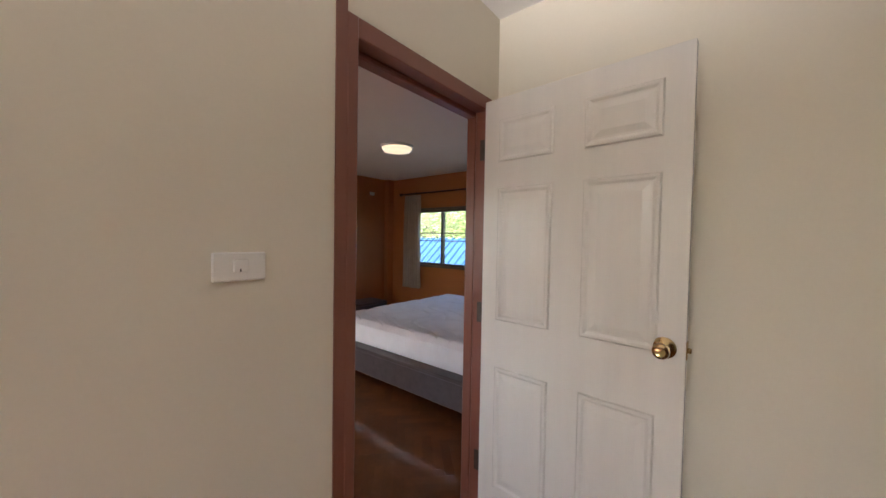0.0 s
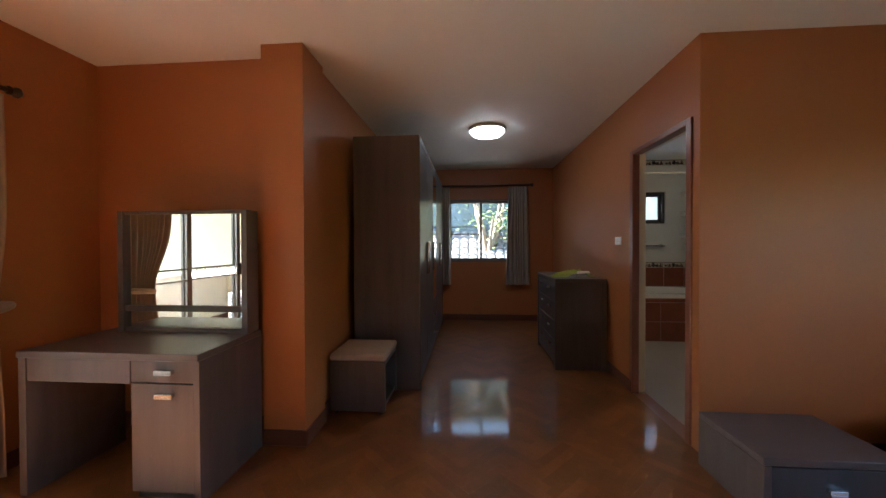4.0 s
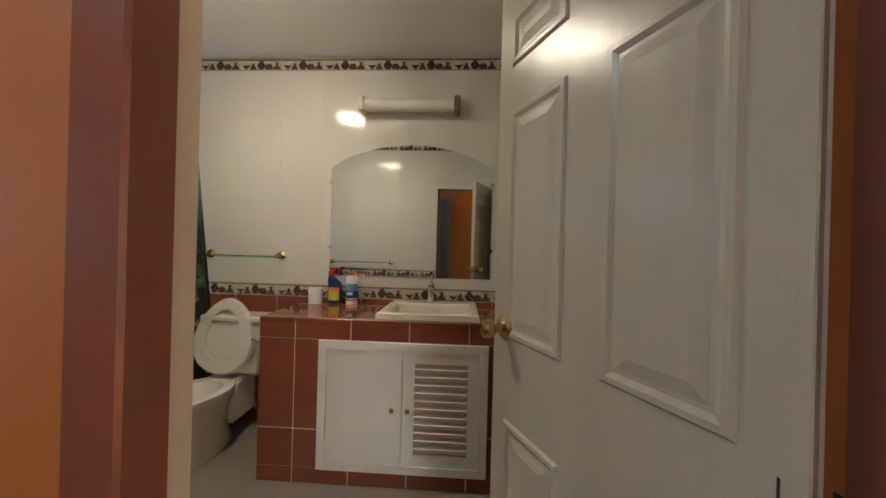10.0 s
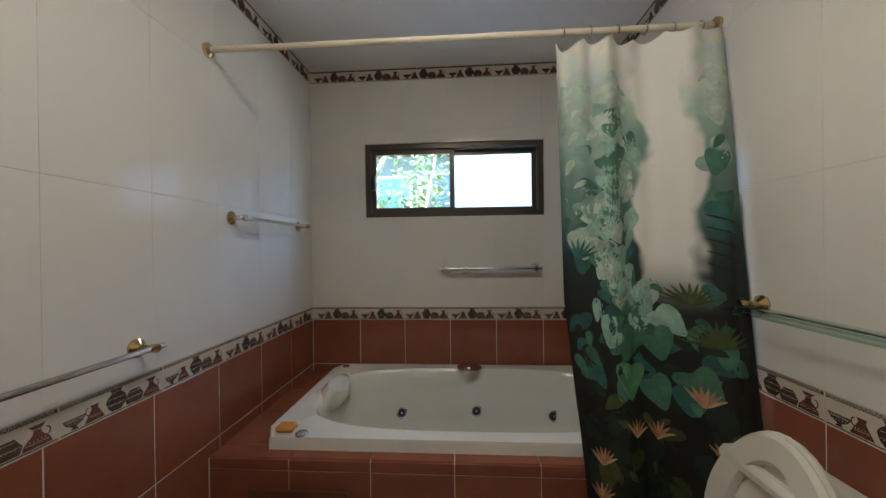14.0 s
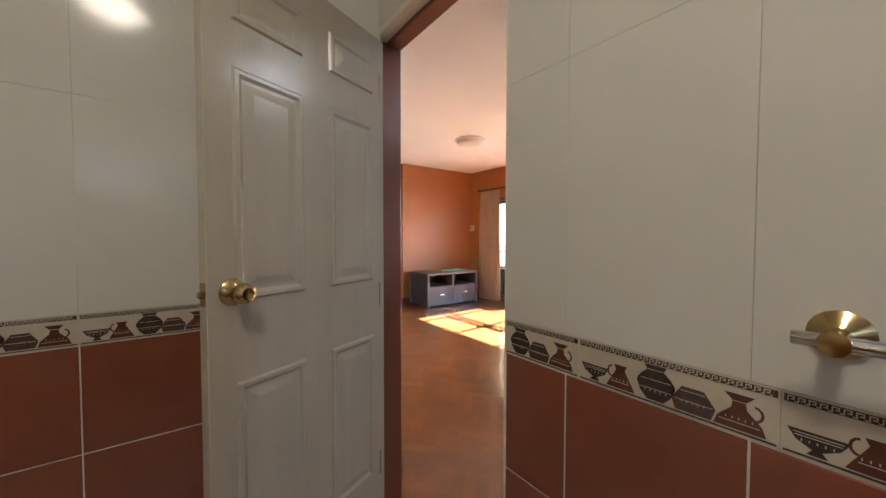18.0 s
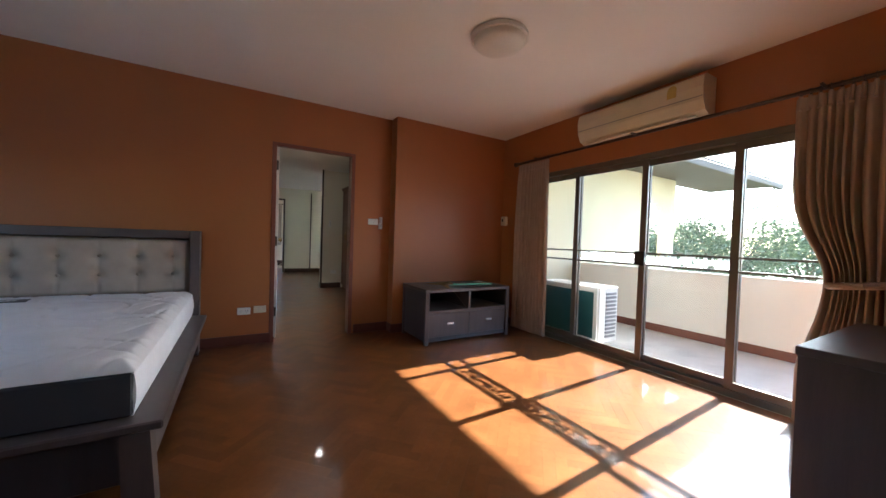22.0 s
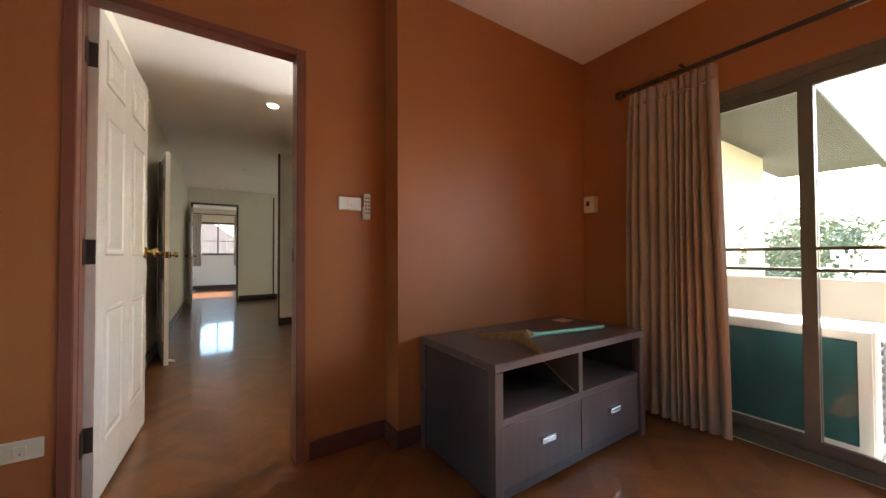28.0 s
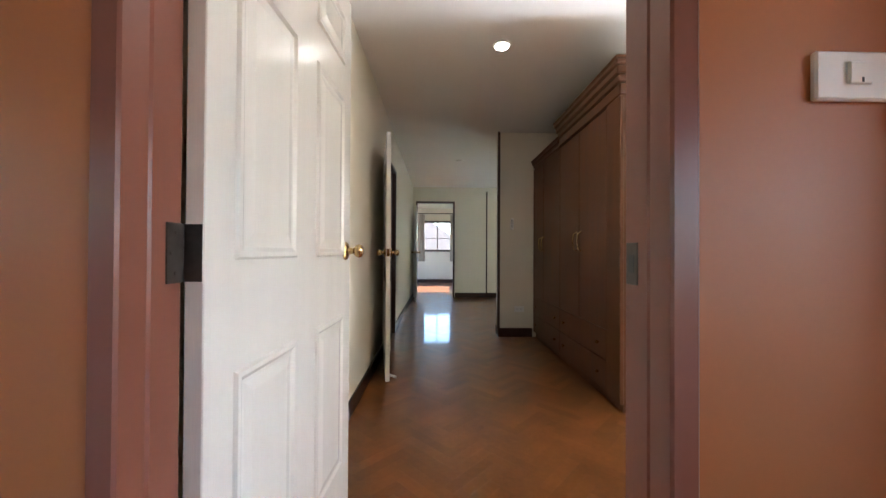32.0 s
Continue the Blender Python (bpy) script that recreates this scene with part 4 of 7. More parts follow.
# ---- curtains ----
def rod(x0, y0, x1, y1, z, label):
    r = thing("curtain_rod", ((x0 + x1) / 2, (y0 + y1) / 2, z), label, "curtain rod")
    part("pole", tube(bmesh.new(), [(x0, y0, z), (x1, y1, z)], 0.014, 12), DARKTRIM, r, "", True)
    d = Vector((x1 - x0, y1 - y0, 0)).normalized()
    for p, s in (((x0, y0, z), -1), ((x1, y1, z), 1)):
        m = Matrix.Translation(p) @ (d * s).to_track_quat("Z", "Y").to_matrix().to_4x4()
        part("finial", lathe(bmesh.new(), [(0.014, -0.002), (0.024, 0.004), (0.024, 0.012), (0.016, 0.018), (0.028, 0.032), (0.03, 0.045), (0.02, 0.06), (0, 0.066)], m, 14), DARKTRIM, r, "turned wooden finial", True)
    n = Vector((-d.y, d.x, 0))
    for s in (0.12, 0.5, 0.88):
        p = Vector((x0 + (x1 - x0) * s, y0 + (y1 - y0) * s, z))
        bm = tube(bmesh.new(), [p, p + n * 0.085], 0.009, 8)
        part("bracket", bm, DARKTRIM, r)
    return r


def curtain(name, a, b, out, ztop, zbot, mat, label, pleats=9, amp=0.035, tie=None, flare=0.0, rings=True):
    """Pleated cloth from a to b (x, y); out is the direction the folds stand to; tie: a height where it is gathered."""
    a, b, o = Vector(a), Vector(b), Vector(out)
    c = thing(name, (*((a + b) / 2), zbot), label, "curtain")
    rnd = random.Random(int(abs(a.x * 100 + a.y * 37)))
    ph = [rnd.uniform(-0.5, 0.5) for _ in range(pleats + 2)]

    def f(u, v):
        z = ztop + (zbot - ztop) * v
        k = min(pleats, max(0, pleats * (u + 0.035 * math.sin(2 * math.pi * u * 1.4 + a.y))))
        i = min(int(k), pleats)
        jit = ph[i] * (1 - (k - i)) + ph[i + 1] * (k - i)
        grow = 0.55 + 0.45 * min(1, v * 2.5)
        if v < 0.06:
            grow = 0.35
        w = (2 * abs(math.sin(math.pi * (k + jit * v * 0.45))) ** 0.75 - 1) * (0.85 + 0.5 * jit)
        s = (u - 0.5) * (1 + flare * v)
        if tie is not None:
            g = math.exp(-((z - tie) / 0.30) ** 2) if z > tie else max(math.exp(-((z - tie) / 0.55) ** 2), 0.35)
            s = s * (1 - 0.42 * g) + 0.13 * g
        p = a + (b - a) * (s + 0.5) + o * (amp * grow * w + 0.008 * math.sin(7 * u + 5 * v))
        return p.x, p.y, z
    part("cloth", sheet(bmesh.new(), f, pleats * 14, 40, 0.003), mat, c, "", True)
    for k in range(pleats):
        p = a + (b - a) * ((k + 0.5) / pleats)
        part("pinch_pleat", tube(bmesh.new(), [(p.x + o.x * 0.012 * s, p.y + o.y * 0.012 * s, ztop - 0.10 + 0.012 * abs(s)) for s in (1,)] + [(p.x, p.y, ztop - 0.05), (p.x, p.y, ztop + 0.012)], [0.013, 0.007, 0.011], 6), mat, c, "", True)
    if rings:
        n = (b - a).normalized()
        for k in range(pleats):
            p = a + (b - a) * ((k + 0.5) / pleats)
            m = Matrix.Translation((p.x, p.y, ztop + 0.032)) @ Vector((n.x, n.y, 0)).to_track_quat("Z", "Y").to_matrix().to_4x4()
            pts = [m @ Vector((0.019 * math.cos(t), 0.019 * math.sin(t), 0)) for t in (2 * math.pi * i / 12 for i in range(13))]
            part("ring", tube(bmesh.new(), pts, 0.0035, 6), DARKTRIM, c)
    return c


rod(WEST + 0.09, 3.62, WEST + 0.09, 0.54, 2.11, "dark wooden curtain rod above the balcony door")
curtain("curtain", (WEST + 0.09, 0.57), (WEST + 0.09, 1.06), (1, 0), 2.075, 0.02, CURTAIN, "floor-length taupe satin curtain drawn aside", 12, 0.036, flare=0.15)
cb = curtain("curtain", (WEST + 0.09, 3.12), (WEST + 0.09, 3.60), (1, 0), 2.075, 0.02, CURTAIN, "floor-length taupe satin curtain held by a tieback", 11, 0.028, tie=0.93)
bm = bmesh.new()
tube(bm, [(WEST + 0.09 + 0.075 * math.cos(t), 3.46 + 0.15 * math.sin(t), 0.92 + 0.02 * math.sin(t)) for t in (2 * math.pi * i / 20 for i in range(21))], 0.022, 8)
part("tieback", bm, CURTAIN, cb, "satin tieback band", True)
rod(EAST - 0.08, 0.34, EAST - 0.08, 3.68, 2.21, "dark wooden curtain rod above the wide window")
curtain("curtain", (EAST - 0.08, 3.22), (EAST - 0.08, 3.60), (-1, 0), 2.175, 0.50, SHEER, "short grey satin curtain drawn aside", 8, 0.05, flare=0.12)
curtain("curtain", (EAST - 0.08, 0.38), (EAST - 0.08, 0.86), (-1, 0), 2.175, 0.62, SHEER, "short grey satin curtain drawn aside", 10, 0.05, flare=0.12)
rod(-0.31, DN - 0.09, 1.14, DN - 0.09, 2.23, "dark wooden curtain rod in the dressing area")
curtain("curtain", (-0.30, DN - 0.09), (-0.16, DN - 0.09), (0, -1), 2.195, 0.60, SHEER, "short grey satin curtain drawn aside", 4, 0.045, flare=0.25)
curtain("curtain", (0.80, DN - 0.09), (1.10, DN - 0.09), (0, -1), 2.195, 0.61, SHEER, "short grey satin curtain drawn aside", 7, 0.045, flare=0.3)
rod(0.72, FR + 0.09, -0.75, FR + 0.09, 2.33, "dark curtain rod in the far room")
for p in (-0.68, 0.40):
    curtain("curtain", (p, FR + 0.09), (p + 0.22, FR + 0.09), (0, 1), 2.295, 0.72, SHEER, "short grey curtain in the far room", 5, 0.03)


# ---- skirting ----
def skirting(name, axis, d0, d1, a0, a1, h=0.10, mat=BASE):
    structure(name, slab(bmesh.new(), axis, d0, d1, a0, 0.0005, a1, h, 0.004), mat, "brown painted skirting board")


for nm, ax, d0, d1, a0, a1 in (
        ("baseboard_1", "y", 0.0005, 0.015, 0.447, 3.36), ("baseboard_2", "y", 0.0005, 0.015, -0.816, -0.407), ("baseboard_3", "x", -0.8175, -0.803, 0.016, 0.16),
        ("baseboard_4", "y", 0.1605, 0.175, WEST + 0.016, -0.803), ("baseboard_5", "x", WEST + 0.0005, WEST + 0.015, 0.16, 0.60), ("baseboard_6", "x", WEST + 0.0005, WEST + 0.015, 3.58, FAR),
        ("baseboard_7", "y", 4.085, 4.0995, BX, 3.45), ("baseboard_8", "x", EAST - 0.015, EAST - 0.0005, 0.14, 3.99), ("baseboard_9", "x", BX - 0.015, BX - 0.0005, 4.95, DN - 0.016),
        ("baseboard_10", "y", DN - 0.015, DN - 0.0005, DL, BX), ("baseboard_11", "y", 3.985, 3.9995, -1.135, -0.85), ("baseboard_12", "x", -0.8645, -0.85, 4.0, FAR + 0.14),
        ("baseboard_13", "x", DL + 0.0005, DL + 0.015, FAR + 0.14, 4.86), ("baseboard_14", "y", FAR - 0.015, FAR - 0.0005, WEST + 0.016, -1.135)):
    skirting(nm, ax, d0, d1, a0, a1)
for nm, ax, d0, d1, a0, a1 in (
        ("baseboard_hall_1", "x", HALL_E - 0.015, HALL_E - 0.0005, -3.09, -0.16), ("baseboard_hall_2", "x", HALL_E - 0.015, HALL_E - 0.0005, HALL_S, -4.00),
        ("baseboard_hall_3", "y", HALL_S + 0.0005, HALL_S + 0.015, -3.0, -0.43), ("baseboard_hall_4", "y", -3.7495, -3.735, -1.19, -0.77), ("baseboard_hall_5", "y", HALL_N - 0.027, HALL_N - 0.0125, -3.6, -0.41),
        ("baseboard_hall_7", "y", FR + 0.0005, FR + 0.015, -2.0, 3.0), ("baseboard_hall_6", "x", -0.7845, -0.77, -3.95, -3.735)):
    skirting(nm, ax, d0, d1, a0, a1, 0.11, DARKTRIM)


# ---- switches and small wall fittings ----
def plate(name, axis, face, s, a, z, w, h, label, category, mat=PLASTIC, kind="switch"):
    """A wall plate on the plane axis = face, standing out in direction s."""
    c = (face, a, z) if axis == "x" else (a, face, z)
    p = thing(name, c, label, category)

    def sl(d0, d1, a0, z0, a1, z1, bev=0.0):
        return slab(bmesh.new(), axis, min(face + s * d0, face + s * d1), max(face + s * d0, face + s * d1), a0, z0, a1, z1, bev)
    part("cover", sl(0.0005, 0.011, a - w / 2, z - h / 2, a + w / 2, z + h / 2, 0.003), mat, p)
    if kind == "switch":
        part("rocker", sl(0.0112, 0.016, a - 0.017, z - 0.014, a + 0.017, z + 0.018, 0.002), mat, p)
        part("mark", sl(0.0161, 0.0165, a - 0.003, z - 0.012, a + 0.0, z - 0.005), BLACK, p)
    elif kind == "double":
        for o in (-0.022, 0.022):
            part("rocker", sl(0.0112, 0.0128, a + o - 0.018, z - 0.014, a + o + 0.018, z + 0.018, 0.002), mat, p)
            part("mark", sl(0.0129, 0.0133, a + o - 0.002, z - 0.012, a + o + 0.001, z - 0.003), BLACK, p)
    elif kind == "socket":
        for o in (-0.024, 0.024):
            bm = bmesh.new()
            for q in (-0.009, 0.009):
                slab(bm, axis, min(face + s * 0.0112, face + s * 0.0116), max(face + s * 0.0112, face + s * 0.0116), a + o + q - 0.0025, z - 0.002, a + o + q + 0.0025, z + 0.008)
            slab(bm, axis, min(face + s * 0.0112, face + s * 0.0116), max(face + s * 0.0112, face + s * 0.0116), a + o - 0.003, z - 0.013, a + o + 0.003, z - 0.007)
            part("socket_holes", bm, GREYP, p)
    return p


plate("light_switch", "y", HALL_N - 0.012, -1, -0.69, 1.318, 0.12, 0.07, "white single light switch on the landing wall", "light switch")
plate("light_switch", "y", 0.0, 1, -0.612, 1.292, 0.12, 0.07, "white light switch with a dimmer beside the doorway", "light switch")
plate("wall_socket", "y", 0.0, 1, 0.685, 0.336, 0.115, 0.07, "white double power socket low on the wall", "wall socket", kind="socket")
plate("light_switch", "y", 0.0, 1, 0.545, 0.345, 0.112, 0.07, "cream blank switch plate low on the wall", "switch plate", CREAMP)
plate("light_switch", "x", BX, -1, 5.222, 1.290, 0.12, 0.07, "white double light switch outside the bathroom", "light switch", kind="double")
plate("cable_plate", "y", 4.10, -1, 3.14, 2.22, 0.11, 0.06, "white cable plate high on the wall", "wall plate", kind="none")
plate("wall_socket", "y", BS, 1, 3.33, 1.235, 0.10, 0.10, "cream square socket cover beside the mirror", "wall socket", CREAMP, "none")
plate("wall_socket", "y", -3.75, 1, -1.03, 0.34, 0.12, 0.07, "white power socket on the corridor wall", "wall socket", kind="socket")
plate("wall_socket", "y", FAR, -1, -1.62, 0.36, 0.115, 0.07, "cream power socket below the dressing table", "wall socket", CREAMP, kind="socket")


def remote(x, y, z, axis, s, label):
    r = thing("remote_control", (x, y, z), label, "remote control")

    def sl(d0, d1, a0, z0, a1, z1, bev=0.0):
        base, a = (x, y) if axis == "x" else (y, x)
        return slab(bmesh.new(), axis, min(base + s * d0, base + s * d1), max(base + s * d0, base + s * d1), a + a0, z + z0, a + a1, z + z1, bev)
    part("holder", sl(0.0005, 0.016, -0.021, -0.07, 0.021, 0.0, 0.003), PLASTIC, r)
    part("body", sl(0.0165, 0.030, -0.018, -0.065, 0.018, 0.07, 0.004), PLASTIC, r)
    for k in range(5):
        for o in (-0.008, 0.008):
            part("button", sl(0.0302, 0.032, o - 0.005, 0.04 - k * 0.02, o + 0.005, 0.05 - k * 0.02), GREYP, r)


remote(-0.70, 0.0, 1.28, "y", 1, "white lamp remote in a holder beside the switch")
remote(EAST, 0.225, 1.45, "x", -1, "white air-conditioner remote on the window wall")
remote(-0.935, -3.75, 1.385, "y", 1, "white air-conditioner remote on the corridor wall")
th = thing("thermostat", (WEST, 0.25, 1.395), "cream surface-mounted breaker box in the corner", "breaker box")
part("case", box(WEST + 0.0005, 0.185, 1.335, WEST + 0.05, 0.275, 1.455, bev=0.004), CREAMP, th)
part("window", box(WEST + 0.0502, 0.21, 1.385, WEST + 0.053, 0.235, 1.42), BLACK, th, "dark toggle window")


# ---- air conditioner ----
def aircon():
    a = thing("air_conditioner", (WEST, 2.08, 2.3), "cream wall-mounted air conditioner above the balcony door", "air conditioner")
    prof = [(0.0, 2.13), (0.09, 2.125), (0.16, 2.155), (0.195, 2.225), (0.205, 2.32), (0.19, 2.40), (0.15, 2.425), (0.0, 2.425)]
    bm = bmesh.new()
    ends = [[bm.verts.new((WEST + 0.002 + p, y, z)) for p, z in prof] for y in (1.53, 2.64)]
    n = len(prof)
    for k in range(n):
        bm.faces.new((ends[0][k], ends[0][(k + 1) % n], ends[1][(k + 1) % n], ends[1][k]))
    bm.faces.new(ends[0]), bm.faces.new(ends[1][::-1])
    part("body", bm, CREAMP, a)
    part("seam", box(WEST + 0.196, 1.532, 2.247, WEST + 0.2015, 2.638, 2.252), GREYP, a, "dark panel seam")
    part("louver", box(WEST + 0.075, 1.60, 2.1215, WEST + 0.15, 2.57, 2.132, m=None), CREAMP, a)
    bm = lathe(bmesh.new(), [(0.035, 0), (0.035, 0.001), (0, 0.001)], Matrix.Translation((WEST + 0.202, 2.42, 2.355)) @ Matrix.Rotation(radians(83), 4, "Y"), 20)
    bx(bm, WEST + 0.2065, 2.385, 2.29, WEST + 0.208, 2.455, 2.345)
    part("rating_sticker", bm, material("yellow_sticker", (0.55, 0.38, 0.10), 0.5, bump=0), a, "yellow energy sticker")


aircon()


# ---- things on the TV stand ----
def hand_broom():
    w = thing("hand_broom", (-1.3, 0.55, 0.586), "straw hand broom with a mint-green handle lying on the TV stand", "hand broom")
    rnd = random.Random(3)
    neck = Vector((-1.40, 0.555, 0.598))
    straw = material("golden_straw", (0.36, 0.235, 0.10), 0.75, vary=0.15, scale=40, island=0.3)
    bm = bmesh.new()
    for k in range(640):
        s, h = rnd.uniform(-1, 1), rnd.random()
        a = radians(7 + 44 * s)
        r = 0.145 + 0.175 * abs(s) ** 1.5 + rnd.uniform(-0.022, 0.010)
        d, b = Vector((math.cos(a * 0.62), math.sin(a * 0.62), 0)), Vector((math.cos(a), math.sin(a), 0))
        lift = (1 - abs(s) ** 2) * 0.020 + 0.010
        e = neck + b * r
        tube(bm, [neck + Vector((0, 0.010 * s, 0.010 * h)), neck + d * r * 0.33 + Vector((0, 0, 0.006 + h * lift)), neck + (d + b * 2) * r * 0.23 + Vector((0, 0, 0.003 + h * lift)), Vector((e.x, e.y, 0.5895 + 0.6 * h * lift))], [0.0022, 0.0026, 0.0022, 0.0007], 4)
    tagged(part("bristles", bm, straw, w, "golden straw bristles"), kind="stuff")
    mint = material("mint_green_plastic", (0.16, 0.50, 0.36), 0.35, bump=0)
    part("handle", tube(bmesh.new(), [(-1.365, 0.555, 0.602), (-1.42, 0.556, 0.599), (-1.46, 0.562, 0.597), (-1.905, 0.632, 0.597)], [0.017, 0.015, 0.011, 0.011], 10), mint, w, "mint-green plastic handle", True)


hand_broom()
# thin rod added to draw the pale diagonal edge along the divider
stick = thing("stick", (-1.46, 0.6, 0.356), "thin pale rod added as a diagonal line inside the TV stand", "stick")
part("rod", tube(bmesh.new(), [(-1.463, 0.755, 0.361), (-1.463, 0.40, 0.543)], 0.004, 8), material("pale_line_rod", (0.36, 0.30, 0.25), 0.6, bump=0), stick, "", True)
card = thing("card", (-1.9, 0.34, 0.586), "small white card lying on the TV stand", "card")
part("sheet", box(-1.965, 0.30, 0.5855, -1.865, 0.385, 0.5895, m=None), PLASTIC, card)
# bent chrome wire added for a small glint on the stand top
glint = thing("ring_pull", (-1.22, 0.36, 0.586), "small bent chrome wire lying on the TV stand", "hook")
part("wire", tube(bmesh.new(), [(-1.18, 0.34, 0.588), (-1.21, 0.36, 0.588), (-1.24, 0.35, 0.588), (-1.25, 0.32, 0.588), (-1.23, 0.31, 0.588)], 0.0025, 6), STEEL, glint)


# ---- cloths on the chest ----
def cloth(name, cx, cy, sx, sy, turn, z, mat, label, seed, high, taper=0.0):
    """A crumpled cloth: long folds over a soft heap, its rim lying on the surface."""
    c = thing(name, (cx, cy, z), label, "cloth")
    m = Matrix.Translation((cx, cy, 0)) @ Matrix.Rotation(radians(turn), 4, "Z")

    def f(u, v):
        p, q = u - 0.5, v - 0.5
        e = min(1, 5 * min(u, 1 - u)) * min(1, 5 * min(v, 1 - v))
        fold = 0.5 + 0.5 * math.sin(q * 15 + 2.2 * math.sin(p * 5 + seed) + seed)
        heap = 0.45 + 0.55 * noise.noise((u * 2.6 + seed, v * 2.2, seed))
        h = high * e * (0.35 + 0.45 * fold + 0.55 * heap + 0.5 * p * (taper > 0))
        wide = 1 - taper * (0.5 - p) + 0.12 * math.sin(7 * u + seed)
        return m @ Vector((p * sx * (1 + 0.10 * math.sin(6 * v + seed)), q * sy * wide + 0.02 * math.sin(5 * u + seed), z + 0.003 + max(0, h)))
    part("fabric", sheet(bmesh.new(), f, 40, 30, 0.003), mat, c, "", True)


FOLDED = material("folded_white_cotton", (0.66, 0.63, 0.56), 0.9, bump=0.04, grain=160)
GREENCORD = material("green_string", (0.06, 0.27, 0.17), 0.7, bump=0)
LIME = material("lime_green_towel", (0.40, 0.43, 0.07), 0.9, vary=0.1, scale=14, bump=0.05, grain=200)
cloth("cleaning_cloth", 1.235, 5.735, 0.42, 0.21, 20, 0.916, LIME, "crumpled lime-green cloth trailing over the chest of drawers", 1.3, 0.055, 0.55)
cloth("cleaning_cloth", 1.30, 5.61, 0.23, 0.11, 12, 0.917, material("grey_patterned_cloth", (0.30, 0.29, 0.28), 0.9, scale=30, second=(0.16, 0.17, 0.16)), "crumpled grey cloth on the chest of drawers", 4.1, 0.030)
pad = thing("folded_cloth", (1.36, 5.665, 0.955), "folded white cloth lying on the crumpled cloths", "cloth")
pm = Matrix.Translation((1.365, 5.675, 0.945)) @ Matrix.Rotation(radians(16), 4, "Z")
for k in range(3):
    part("fold", box(-0.062 + 0.003 * k, -0.036, 0.0105 * k, 0.062 - 0.002 * k, 0.036 - 0.003 * k, 0.0105 * k + 0.0095, bev=0.004, m=pm), FOLDED, pad, "", True)
cord = thing("string", (1.385, 5.62, 0.94), "loose loop of green string on the grey cloth", "string")
part("loop", tube(bmesh.new(), [(1.33, 5.600, 0.953), (1.36, 5.578, 0.950), (1.39, 5.560, 0.936), (1.42, 5.568, 0.932), (1.425, 5.595, 0.944), (1.39, 5.600, 0.958), (1.36, 5.585, 0.957), (1.40, 5.545, 0.922), (1.44, 5.555, 0.919)], 0.0022, 6), GREENCORD, cord, "", True)


# ---- bathroom: tub ----
DECK, TUBY = 0.555, 6.57


